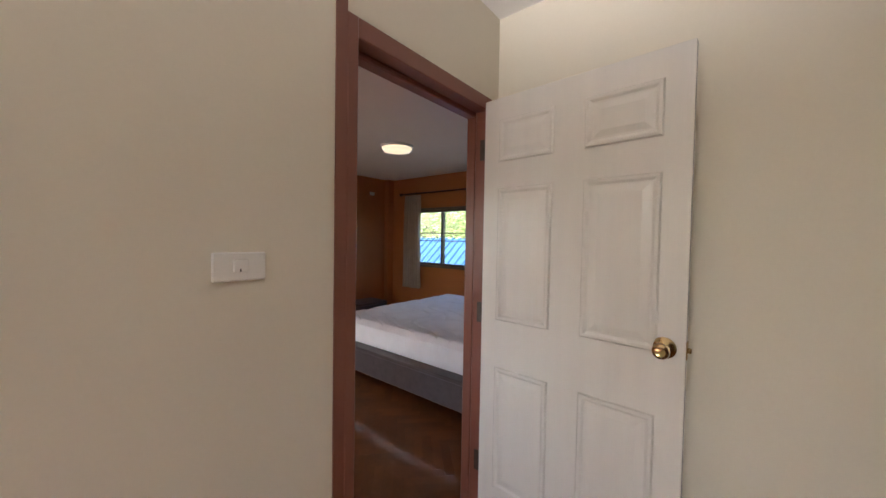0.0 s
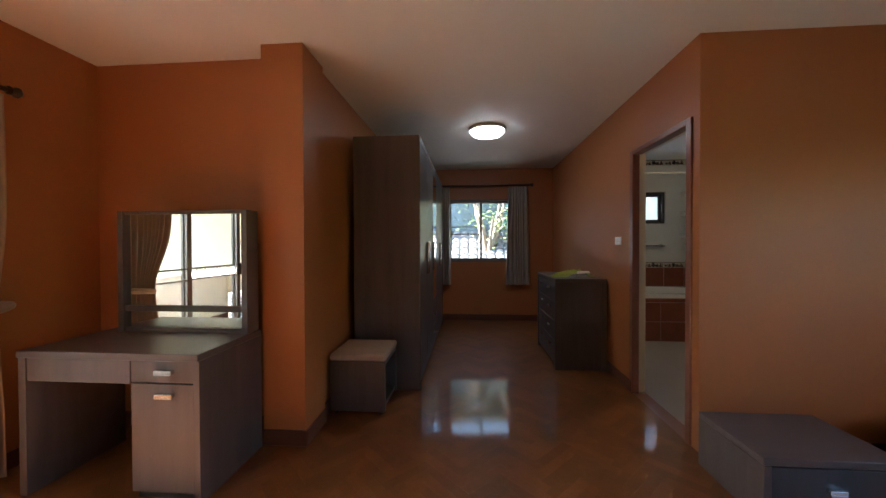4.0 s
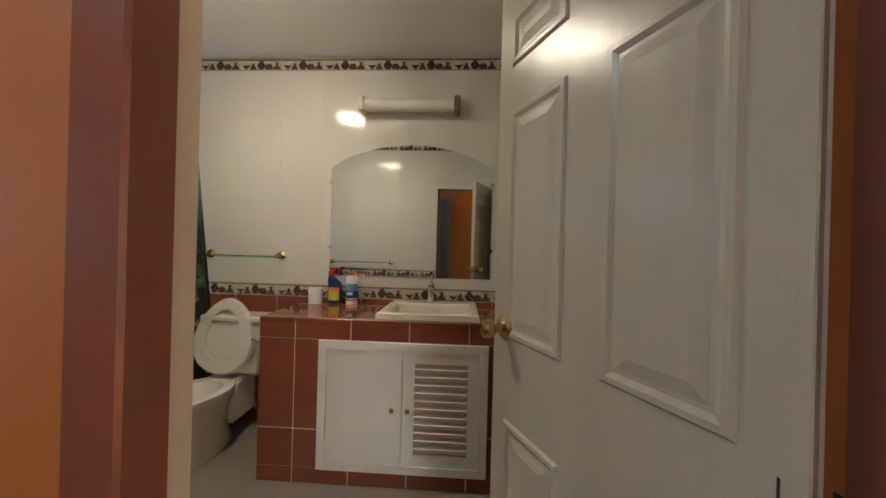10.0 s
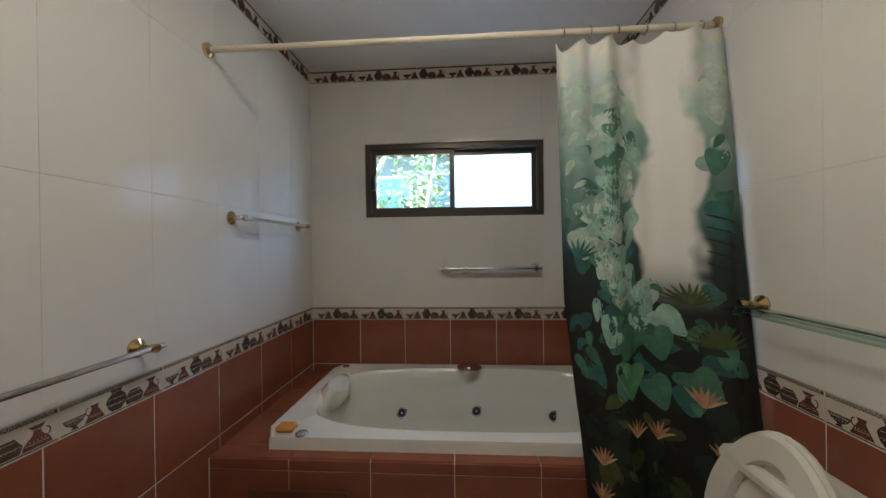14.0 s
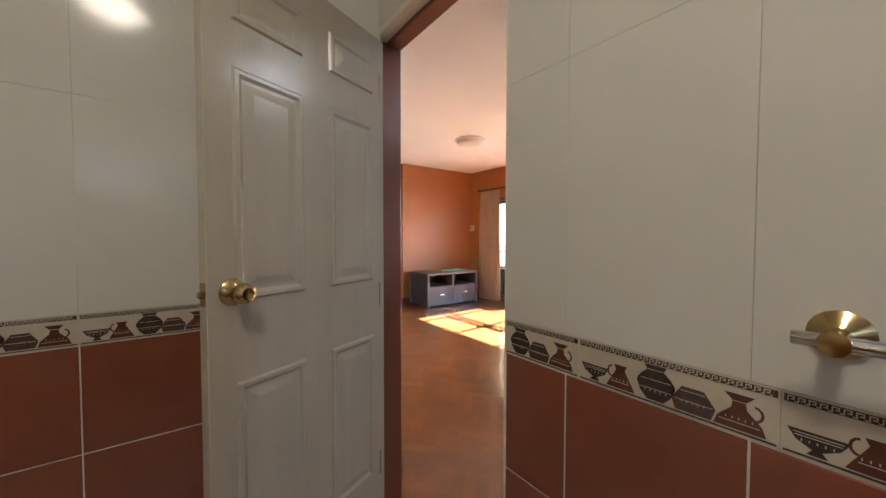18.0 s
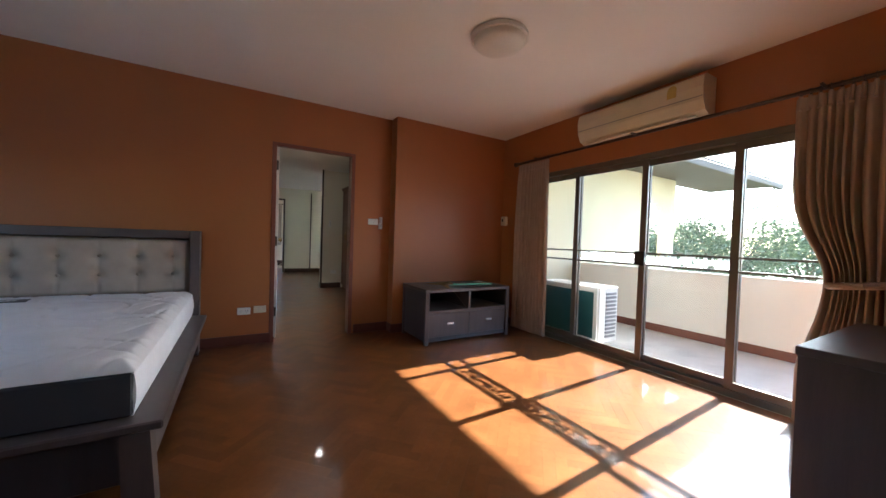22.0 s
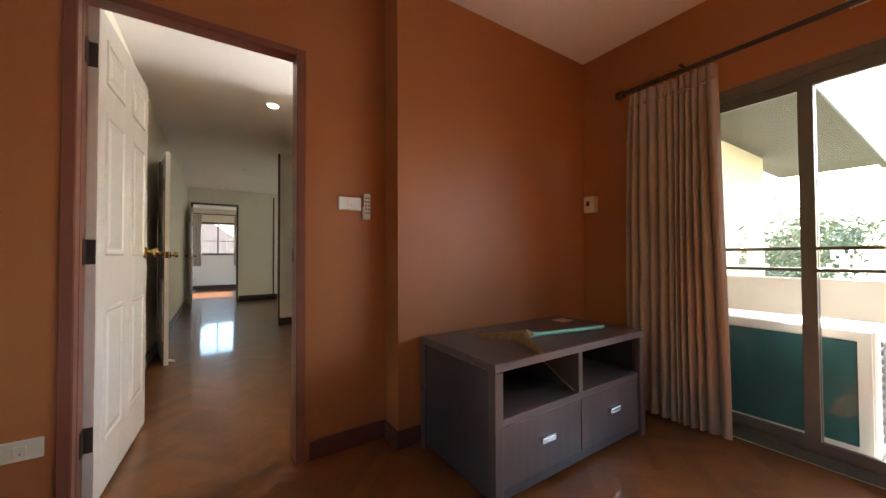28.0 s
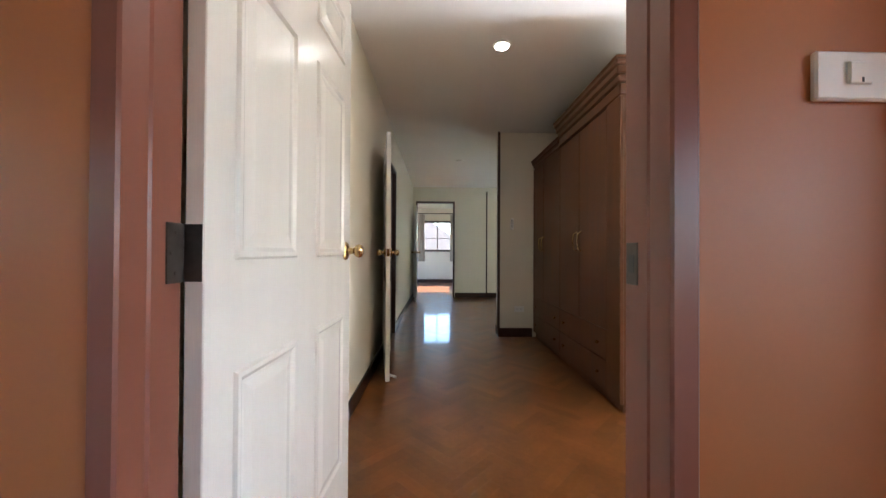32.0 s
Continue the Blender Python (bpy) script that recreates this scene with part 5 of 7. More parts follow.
def bathtub():
    t = thing("bathtub", (2.6, 7.1, 0), "ivory acrylic whirlpool bathtub set in a tiled deck", "bathtub")
    x0, x1, y0, y1, zr, zb = 1.822, 3.60, 6.63, 7.53, 0.605, 0.16

    def oval(s, a):
        """Superellipse ring scaled towards the basin floor."""
        c, n = (math.cos(a), math.sin(a)), 0.62
        return (math.copysign(abs(c[0]) ** n, c[0]) * s[0], math.copysign(abs(c[1]) ** n, c[1]) * s[1])
    cx, cy = (x0 + x1) / 2, (y0 + y1) / 2
    hx, hy = (x1 - x0) / 2, (y1 - y0) / 2
    seg = 64
    bm = bmesh.new()
    rings = []

    def square(a, hx, hy):
        c, s = math.cos(a), math.sin(a)
        k = 1 / max(abs(c) / hx, abs(s) / hy)
        return c * k, s * k
    for kind, s, z in (("q", 1.0, DECK - 0.05), ("q", 1.0, zr - 0.012), ("q", 0.992, zr), ("o", (0.90 * hx, 0.84 * hy), zr), ("o", (0.88 * hx, 0.81 * hy), zr - 0.015), ("o", (0.85 * hx, 0.76 * hy), zr - 0.10),
                       ("o", (0.80 * hx, 0.70 * hy), zr - 0.28), ("o", (0.74 * hx, 0.62 * hy), zb + 0.05), ("o", (0.62 * hx, 0.5 * hy), zb), ("o", (0.2 * hx, 0.2 * hy), zb - 0.008)):
        ring = []
        for k in range(seg):
            a = 2 * math.pi * k / seg
            px, py = square(a, s * hx, s * hy) if kind == "q" else oval(s, a)
            ring.append(bm.verts.new((cx + px, cy + py, z)))
        rings.append(ring)
    for a, b in zip(rings, rings[1:]):
        for k in range(seg):
            bm.faces.new((a[k], a[(k + 1) % seg], b[(k + 1) % seg], b[k]))
    bm.faces.new(rings[-1])
    part("basin", bm, TUB, t, "", True)
    for x, y, z in ((2.28, cy + 0.675 * hy, 0.355), (2.74, cy + 0.715 * hy, 0.365), (3.20, cy + 0.655 * hy, 0.355), (2.95, cy - 0.71 * hy, 0.355)):
        s = 1 if y < cy else -1
        m = Matrix.Translation((x, y + s * 0.006, z)) @ Matrix.Rotation(radians(-80 * s), 4, "X")
        j = part("jet", lathe(bmesh.new(), [(0.034, -0.01), (0.036, 0.004), (0.030, 0.008), (0.024, 0.004), (0.02, -0.004), (0.012, -0.004), (0.011, 0.004), (0, 0.005)], m, 18), STEEL, t, "chrome water jet", True)
        part("nozzle", lathe(bmesh.new(), [(0.0225, 0.001), (0.0225, 0.0045), (0.013, 0.0045)], m, 14), BLACK, j)
    m = Matrix.Translation((2.70, cy + 0.80 * hy, 0.598))
    part("overflow_knob", lathe(bmesh.new(), [(0.02, 0), (0.02, 0.01), (0.075, 0.012), (0.078, 0.022), (0.06, 0.03), (0.02, 0.035), (0, 0.036)], m, 24), STEEL, t, "oval chrome overflow dial", True)
    part("pillow", lathe(bmesh.new(), [(0, -0.06), (0.07, -0.05), (0.115, -0.01), (0.12, 0.03), (0.09, 0.075), (0.04, 0.09), (0, 0.092)], Matrix.Translation((1.935, 7.16, 0.545)) @ Matrix.Rotation(radians(24), 4, "Y") @ Matrix.Diagonal((0.60, 1.25, 1.2, 1)), 22), TUB, t, "moulded headrest", True)
    part("drain_cap", lathe(bmesh.new(), [(0.022, 0), (0.02, 0.006), (0, 0.007)], Matrix.Translation((1.90, 7.47, zr)), 14), STEEL, t, "chrome cap", True)


bathtub()
soap = thing("soap", (1.92, 6.68, 0.606), "orange bar of soap on the tub rim", "soap")
part("bar", box(1.875, 6.650, 0.606, 1.960, 6.710, 0.636, bev=0.013), material("orange_soap", (0.60, 0.25, 0.04), 0.45), soap, "", True)
plug = thing("bath_plug", (1.995, 6.652, 0.606), "grey metal bath plug on the tub rim", "plug")
part("disc", lathe(bmesh.new(), [(0.024, 0), (0.024, 0.008), (0.012, 0.014), (0, 0.015)], Matrix.Translation((1.995, 6.652, 0.606)), 16), CHROME, plug, "", True)


# ---- toilet ----
def toilet():
    t = thing("toilet", (3.3, 6.17, 0), "cream ceramic toilet with its seat lid raised", "toilet")
    cy = 6.17

    def ring(cx, hx, hy, z, seg=36, egg=0.18):
        out = []
        for k in range(seg):
            a = 2 * math.pi * k / seg
            x = math.cos(a)
            out.append((cx + hx * x, cy + hy * math.sin(a) * (1 + egg * x), z))
        return out

    def loft(rings, cap=True):
        bm = bmesh.new()
        vs = [[bm.verts.new(p) for p in r] for r in rings]
        for a, b in zip(vs, vs[1:]):
            for k in range(len(a)):
                bm.faces.new((a[k], a[(k + 1) % len(a)], b[(k + 1) % len(a)], b[k]))
        if cap:
            bm.faces.new(vs[0]), bm.faces.new(vs[-1])
        return bm
    part("bowl", loft([ring(3.23, 0.25, 0.115, 0.0, egg=0.05), ring(3.23, 0.24, 0.105, 0.05, egg=0.05), ring(3.22, 0.20, 0.09, 0.13), ring(3.19, 0.22, 0.125, 0.24), ring(3.165, 0.25, 0.165, 0.33), ring(3.16, 0.255, 0.178, 0.375),
                       ring(3.16, 0.25, 0.174, 0.388), ring(3.155, 0.19, 0.122, 0.388), ring(3.15, 0.17, 0.105, 0.33), ring(3.17, 0.10, 0.07, 0.25), ring(3.18, 0.05, 0.04, 0.235)]), CERAMIC, t, "", True)
    part("shelf", box(3.36, cy - 0.12, 0.10, 3.60, cy + 0.12, 0.385, bev=0.03), CERAMIC, t, "", True)
    for nm, rs in (("raised_seat", [ring(3.145, 0.237, 0.196, 0.392), ring(3.145, 0.240, 0.200, 0.384), ring(3.145, 0.230, 0.190, 0.372), ring(3.14, 0.165, 0.122, 0.372), ring(3.14, 0.157, 0.114, 0.390)]),
                   ("lid", [ring(3.145, 0.10, 0.08, 0.394), ring(3.145, 0.237, 0.196, 0.393), ring(3.145, 0.246, 0.204, 0.398), ring(3.145, 0.243, 0.202, 0.408), ring(3.145, 0.10, 0.08, 0.412)])):
        bm = loft(rs, nm == "lid")
        for v in bm.verts:
            q = v.co - Vector((3.385, cy, 0.391))
            a = radians(100)
            v.co = Vector((3.385 + q.x * math.cos(a) + q.z * math.sin(a), cy + q.y, 0.415 - q.x * math.sin(a) + q.z * math.cos(a)))
        part(nm, bm, CERAMIC, t, "", True)
    part("tank", box(3.44, cy - 0.235, 0.386, 3.61, cy + 0.165, 0.735, bev=0.025), CERAMIC, t, "", True)
    part("tank_lid", box(3.425, cy - 0.25, 0.736, 3.615, cy + 0.18, 0.782, bev=0.014), CERAMIC, t, "", True)
    lv = tube(bmesh.new(), [(3.44, cy - 0.19, 0.64), (3.415, cy - 0.19, 0.64), (3.412, cy - 0.215, 0.635), (3.410, cy - 0.255, 0.622)], [0.014, 0.012, 0.009, 0.007], 10)
    part("flush_lever", lv, STEEL, t, "chrome flush lever", True)
    hz = tube(bmesh.new(), [(3.60, cy - 0.16, 0.16), (3.52, cy - 0.17, 0.15), (3.50, cy - 0.165, 0.25), (3.52, cy - 0.16, 0.386)], 0.008, 8)
    part("supply_hose", hz, STEEL, t, "braided supply hose", True)


toilet()


# ---- vanity ----
VX, VY, VZ = 3.03, 5.70, 0.865


def vanity():
    v = thing("vanity", (3.3, 5.0, 0), "built-in vanity clad in terracotta tiles with white cabinet doors", "vanity")
    bm = box(VX + 0.003, BS + 0.001, 0, BE - 0.001, VY - 0.003, VZ - 0.17)
    for a, b, c, d in ((VX + 0.003, BS + 0.001, 3.085, VY - 0.003), (3.53, BS + 0.001, BE - 0.001, VY - 0.003), (3.085, BS + 0.001, 3.53, 4.55), (3.085, 5.07, 3.53, VY - 0.003)):
        bx(bm, a, b, VZ - 0.17, c, d, VZ + 0.005)
    part("core", bm, GROUT, v, "grouted masonry core")

    def tile(a, b, c, d, e, f):
        part("tile", box(a, b, c, d, e, f, bev=0.0015), TILER, v)
    g = 0.003
    ys = [VY, 5.505, 5.205, 4.895, 4.585, BS + 0.002]
    for a, b in zip(ys, ys[1:]):
        tile(VX, b + g, VZ - 0.1, VX + 0.011, a - g, VZ - 0.012)
        tile(VX, b + g, 0.002, VX + 0.011, a - g, 0.084)
    tile(VX, 5.505 + g, 0.29, VX + 0.011, VY - g, VZ - 0.1 - g)
    tile(VX, 5.505 + g, 0.086, VX + 0.011, VY - g, 0.284)
    tile(VX, 5.372, 0.29, VX + 0.011, 5.505 - g, VZ - 0.1 - g)
    tile(VX, 5.372, 0.086, VX + 0.011, 5.505 - g, 0.284)
    tile(VX, BS + 0.002, 0.29, VX + 0.011, 4.482, VZ - 0.1 - g)
    tile(VX, BS + 0.002, 0.086, VX + 0.011, 4.482, 0.284)
    for a, b in ((VX + 0.012, 3.33), (3.336, BE - 0.001)):
        for c, d in ((0.002, 0.284), (0.29, VZ - 0.014)):
            tile(a, VY - 0.011, c, b, VY, d)
    ts = [VY, 5.512, 5.205, 4.895, 4.585, BS + 0.002]
    for a, b in zip(ts, ts[1:]):
        for c, d in ((VX - 0.002, BE - 0.001),):
            y0, y1, hole = b + g / 2, a - g / 2, (3.085, 4.55, 3.53, 5.07)
            x0, x1 = max(c, hole[0]), min(d, hole[2])
            if y1 <= hole[1] or y0 >= hole[3]:
                tile(c, y0, VZ - 0.0115, d, y1, VZ + 0.008)
                continue
            for p, q, r, s in ((c, y0, x0, y1), (x1, y0, d, y1), (x0, y0, x1, hole[1]), (x0, hole[3], x1, y1)):
                if r - p > 0.004 and s - q > 0.004:
                    tile(p, q, VZ - 0.0115, r, s, VZ + 0.008)
    # cabinet front
    fr = part("door_frame", frame_bars(bmesh.new(), "x", VX - 0.018, 0.028, 4.485, 5.369, 0.088, 0.762, 0.04), PLASTIC, v, "white painted frame")
    d1 = part("door", box(VX - 0.010, 4.926, 0.13, VX + 0.008, 5.327, 0.72, bev=0.002), PLASTIC, v, "plain white door")
    d2 = part("door", frame_bars(bmesh.new(), "x", VX - 0.010, 0.018, 4.527, 4.922, 0.13, 0.72, 0.06), PLASTIC, v, "white louvred door")
    for k in range(11):
        z = 0.205 + k * 0.041
        part("louver", box(-0.003, 4.588, -0.022, 0.003, 4.861, 0.022, m=Matrix.Translation((VX, 0, z)) @ Matrix.Rotation(radians(-32), 4, "Y")), PLASTIC, d2)
    for y, d in ((4.975, d1), (4.893, d2)):
        part("knob", lathe(bmesh.new(), [(0.007, 0), (0.006, 0.010), (0.013, 0.018), (0.012, 0.025), (0, 0.028)], Matrix.Translation((VX - 0.010, y, 0.42)) @ Matrix.Rotation(radians(-90), 4, "Y"), 14), STEEL, d, "small metal knob", True)
    return v


vanity()


def sink():
    s = thing("washbasin", (3.35, 4.82, VZ), "cream rectangular drop-in washbasin", "washbasin")
    x0, x1, y0, y1, z = 3.07, 3.56, 4.53, 5.09, VZ + 0.0085
    bm = bmesh.new()

    def rect(d, z, r=0.0):
        return [bm.verts.new(p) for p in ((x0 + d, y0 + d, z), (x1 - d - r, y0 + d, z), (x1 - d - r, y1 - d, z), (x0 + d, y1 - d, z))]
    rings = [rect(0, z), rect(0.004, z + 0.028), rect(0.012, z + 0.033), rect(0.045, z + 0.033, 0.06), rect(0.055, z + 0.022, 0.06), rect(0.075, z - 0.07, 0.05), rect(0.11, z - 0.12, 0.05), rect(0.16, z - 0.128, 0.05)]
    for a, b in zip(rings, rings[1:]):
        for k in range(4):
            bm.faces.new((a[k], a[(k + 1) % 4], b[(k + 1) % 4], b[k]))
    bm.faces.new(rings[-1])
    part("bowl", bm, CERAMIC, s)
    part("drain", lathe(bmesh.new(), [(0.02, 0), (0.02, 0.003), (0.012, 0.004), (0, 0.003)], Matrix.Translation((3.30, 4.81, z - 0.128)), 16), STEEL, s, "chrome drain", True)
    t = thing("tap", (3.53, 4.83, z), "chrome single-lever basin tap", "tap")
    part("body", lathe(bmesh.new(), [(0.026, 0.034), (0.026, 0.04), (0.019, 0.05), (0.019, 0.115), (0.021, 0.12), (0.021, 0.145), (0.012, 0.155), (0, 0.156)], Matrix.Translation((3.525, 4.83, z)), 18), STEEL, t, "", True)
    part("spout", tube(bmesh.new(), [(3.525, 4.83, z + 0.085), (3.46, 4.83, z + 0.10), (3.41, 4.83, z + 0.095), (3.40, 4.83, z + 0.075)], [0.014, 0.012, 0.011, 0.010], 10), STEEL, t, "", True)
    part("lever", tube(bmesh.new(), [(3.525, 4.83, z + 0.155), (3.55, 4.83, z + 0.175), (3.57, 4.83, z + 0.205)], [0.009, 0.007, 0.006], 8), STEEL, t, "", True)


sink()


def bath_mirror():
    m = thing("wall_mirror", (BE, 5.0, 1.4), "frameless wall mirror with an arched top", "mirror")
    y0, y1, z0, z1, rise = 4.44, 5.555, 1.055, 1.80, 0.165
    pts = [(y0, z0), (y1, z0)]
    for k in range(25):
        u = k / 24
        pts.append((y1 + (y0 - y1) * u, z1 + rise * (1 - (2 * u - 1) ** 2) ** 0.8))
    bm = bmesh.new()
    back, front = [[bm.verts.new((x, y, z)) for y, z in pts] for x in (BE - 0.0005, BE - 0.006)]
    for k in range(len(pts)):
        j = (k + 1) % len(pts)
        bm.faces.new((back[k], back[j], front[j], front[k]))
    bm.faces.new(back), bm.faces.new(front[::-1])
    part("glass", bm, MIRROR, m, "arched mirror glass")
    for y, z in ((y0, 1.25), (y0, 1.70), (y1, 1.25), (y1, 1.70)):
        part("clip", box(BE - 0.009, y - 0.012, z - 0.012, BE - 0.0005, y + 0.012, z + 0.012), STEEL, m)
    f = thing("mirror_light", (BE, 5.0, 2.2), "unlit fluorescent wall light above the mirror", "wall light")
    part("tube_cover", tube(bmesh.new(), [(BE - 0.07, 4.71, 2.215), (BE - 0.07, 5.31, 2.215)], 0.042, 16), LAMP_O, f, "opal tube cover", True)
    for y in (4.67, 5.31):
        part("end_cap", box(BE - 0.12, y, 2.165, BE - 0.001, y + 0.04, 2.268, bev=0.01), material("bronze_cap", (0.20, 0.15, 0.10), 0.4, 0.5) if y < 5 else CREAMP, f)
    part("back_plate", box(BE - 0.03, 4.71, 2.18, BE - 0.001, 5.31, 2.25), CREAMP, f)


bath_mirror()


def towel_bar(name, p, q, n, label, rose=BRASS, r=0.009, out=0.06):
    t = thing(name, [(a + b) / 2 for a, b in zip(p, q)], label, "towel bar")
    p, q, n = Vector(p), Vector(q), Vector(n)
    d = (q - p).normalized()
    part("bar", tube(bmesh.new(), [p + n * out - d * 0.035, q + n * out + d * 0.035], r, 12), STEEL if rose == BRASS else CHROME, t, "", True)
    for e in (p, q):
        m = Matrix.Translation(e) @ n.to_track_quat("Z", "Y").to_matrix().to_4x4()
        part("rose", lathe(bmesh.new(), [(0.03, 0.0005), (0.03, 0.006), (0.020, 0.012), (0.011, 0.018), (0.010, out - 0.012), (0.014, out - 0.006), (0.014, out + 0.012), (0, out + 0.014)], m, 18), rose, t, "round metal mounting rose", True)
    return t


towel_bar("towel_bar", (BI, 5.52, 1.07), (BI, 6.28, 1.07), (1, 0, 0), "brass and chrome towel bar above the tile border")
towel_bar("towel_bar", (BI, 6.73, 1.515), (BI, 7.34, 1.515), (1, 0, 0), "brass and chrome towel bar above the tub")
gs = thing("glass_shelf", (BE, 6.16, 1.168), "narrow clear glass shelf on brass mounts beside the mirror", "shelf")
part("plate", box(BE - 0.135, 5.86, 1.165, BE - 0.012, 6.46, 1.171, bev=0.001), glass("green_edged_glass", (0.80, 0.92, 0.87)), gs, "clear glass plate").visible_shadow = False
part("front_rail", tube(bmesh.new(), [(BE - 0.075, 5.87, 1.176), (BE - 0.075, 6.45, 1.176)], 0.004, 8), STEEL, gs, "thin chrome rail", True)
for y in (5.90, 6.42):
    part("mount", lathe(bmesh.new(), [(0.03, 0.0005), (0.03, 0.006), (0.020, 0.012), (0.011, 0.018), (0.010, 0.048), (0.014, 0.054), (0.014, 0.072), (0, 0.074)], Matrix.Translation((BE, y, 1.18)) @ Matrix.Rotation(radians(-90), 4, "Y"), 18), BRASS, gs, "round brass mount", True)
towel_bar("grab_bar", (2.56, BN, 1.235), (3.13, BN, 1.235), (0, -1, 0), "brushed steel grab bar over the tub", CHROME, 0.013)
rg = thing("towel_ring", (2.97, BS, 1.52), "brass and chrome towel ring on the tiled wall", "towel ring")
part("mount", lathe(bmesh.new(), [(0.028, 0.0005), (0.028, 0.006), (0.012, 0.014), (0.011, 0.05), (0, 0.055)], Matrix.Translation((2.97, BS, 1.53)) @ Matrix.Rotation(radians(-90), 4, "X"), 16), BRASS, rg, "", True)
part("ring", tube(bmesh.new(), [(2.97 + 0.085 * math.copysign(abs(math.cos(t)) ** 0.7, math.cos(t)), BS + 0.05, 1.44 + 0.095 * math.copysign(abs(math.sin(t)) ** 0.7, math.sin(t))) for t in (2 * math.pi * i / 32 for i in range(33))], 0.006, 8), STEEL, rg, "", True)

# shower rod, curtain and corner shelves
sr = thing("shower_rod", (2.6, 6.60, 2.17), "cream shower curtain rod across the tub", "shower rod")
part("pole", tube(bmesh.new(), [(BI + 0.001, 6.60, 2.18), (BE - 0.001, 6.60, 2.18)], 0.0125, 12), CREAMP, sr, "", True)
for x, s in ((BI, 1), (BE, -1)):
    part("flange", lathe(bmesh.new(), [(0.028, 0.0005), (0.028, 0.012), (0.018, 0.02)], Matrix.Translation((x, 6.60, 2.18)) @ Matrix.Rotation(radians(90 * s), 4, "Y"), 16), BRASS, sr, "", True)


def shower_curtain():
    c = thing("shower_curtain", (3.3, 6.55, 0.2), "jungle-print fabric shower curtain hanging outside the tub", "shower curtain")
    z1, z0 = 2.145, 0.20
    m = bpy.data.materials.new("jungle_print_fabric")
    m.use_nodes = True
    n, link = m.node_tree.nodes, m.node_tree.links.new
    b = n["Principled BSDF"]
    b.inputs["Roughness"].default_value = 0.6
    geo, sep, add, ramp, nz, nz2, mix = (n.new("ShaderNode" + k) for k in ("NewGeometry", "SeparateXYZ", "Math", "ValToRGB", "TexNoise", "TexNoise", "Mix"))
    link(geo.outputs["Position"], sep.inputs[0])
    nz.inputs["Scale"].default_value, nz2.inputs["Scale"].default_value = 5.0, 22.0
    nz2.inputs["Detail"].default_value = 5
    link(geo.outputs["Position"], nz.inputs["Vector"]), link(geo.outputs["Position"], nz2.inputs["Vector"])
    add.operation = "MULTIPLY_ADD"
    link(nz.outputs["Fac"], add.inputs[0])
    add.inputs[1].default_value = 0.55
    link(sep.outputs["Z"], add.inputs[2])
    mr = n.new("ShaderNodeMapRange")
    mr.inputs["From Min"].default_value, mr.inputs["From Max"].default_value = 0.50, 2.60
    link(add.outputs[0], mr.inputs["Value"]), link(mr.outputs[0], ramp.inputs[0])
    stops = ((0.0, (0.005, 0.006, 0.004)), (0.42, (0.006, 0.007, 0.006)), (0.51, (0.010, 0.024, 0.022)), (0.60, (0.045, 0.11, 0.10)), (0.70, (0.19, 0.30, 0.25)), (0.81, (0.38, 0.46, 0.40)), (0.89, (0.60, 0.60, 0.56)), (1.0, (0.68, 0.66, 0.61)))
    for k, (p, col) in enumerate(stops):
        e = ramp.color_ramp.elements[k] if k < 2 else ramp.color_ramp.elements.new(p)
        e.position, e.color = p, (*col, 1)
    mix.data_type, mix.blend_type = "RGBA", "OVERLAY"
    mix.inputs["Factor"].default_value = 0.35
    link(ramp.outputs[0], mix.inputs["A"]), link(nz2.outputs["Color"], mix.inputs["B"])
    # pale waterfall column down the upper right
    wob = n.new("ShaderNodeMath")
    wob.operation = "MULTIPLY_ADD"
    wob.inputs[1].default_value = 0.22
    link(nz.outputs["Fac"], wob.inputs[0]), link(sep.outputs["X"], wob.inputs[2])
    prev = None
    for src, lo, hi in (("X", 3.415, 3.445), ("X", 3.605, 3.575), ("Z", 1.13, 1.34)):
        step = n.new("ShaderNodeMapRange")
        step.interpolation_type = "SMOOTHSTEP"
        step.inputs["From Min"].default_value, step.inputs["From Max"].default_value = lo, hi
        link(wob.outputs[0] if src == "X" else sep.outputs[src], step.inputs["Value"])
        if prev:
            mul = n.new("ShaderNodeMath")
            mul.operation = "MULTIPLY"
            link(prev, mul.inputs[0]), link(step.outputs[0], mul.inputs[1])
            prev = mul.outputs[0]
        else:
            prev = step.outputs[0]
    fall = n.new("ShaderNodeMix")
    fall.data_type = "RGBA"
    fall.inputs["B"].default_value = (0.66, 0.645, 0.60, 1)
    link(prev, fall.inputs["Factor"]), link(mix.outputs["Result"], fall.inputs["A"]), link(fall.outputs["Result"], b.inputs["Base Color"])

    def f(u, v):
        z = z1 + (z0 - z1) * v
        lo = 3.035 + 0.02 * v + 0.17 * max(0, v - 0.5)
        x = lo + (3.60 - lo) * u
        fold = 0.022 * math.sin(2 * math.pi * (2.1 * u + 0.15)) + 0.010 * math.sin(2 * math.pi * (5.2 * u + 0.3 * v)) * (1 - 0.6 * v)
        top = 0.012 * math.sin(2 * math.pi * 6 * u) * (1 - v) ** 6
        k = min(1, max(0, (u - 0.45) / 0.55))
        y = 6.592 - 0.062 * min(1, v / 0.75) + fold * (0.75 if v > 0.7 else 1) + top - (0.07 + 0.13 * v) * k * k * (3 - 2 * k)
        return Vector((x, min(y, 6.556) if v > 0.78 else y, z - 0.022 * abs(math.sin(math.pi * 6 * u)) * (1 - v) ** 10))
    part("cloth", sheet(bmesh.new(), f, 110, 60, 0.002), m, c, "", True)
    prints = {}
    rnd = random.Random(11)
    depth = [0]

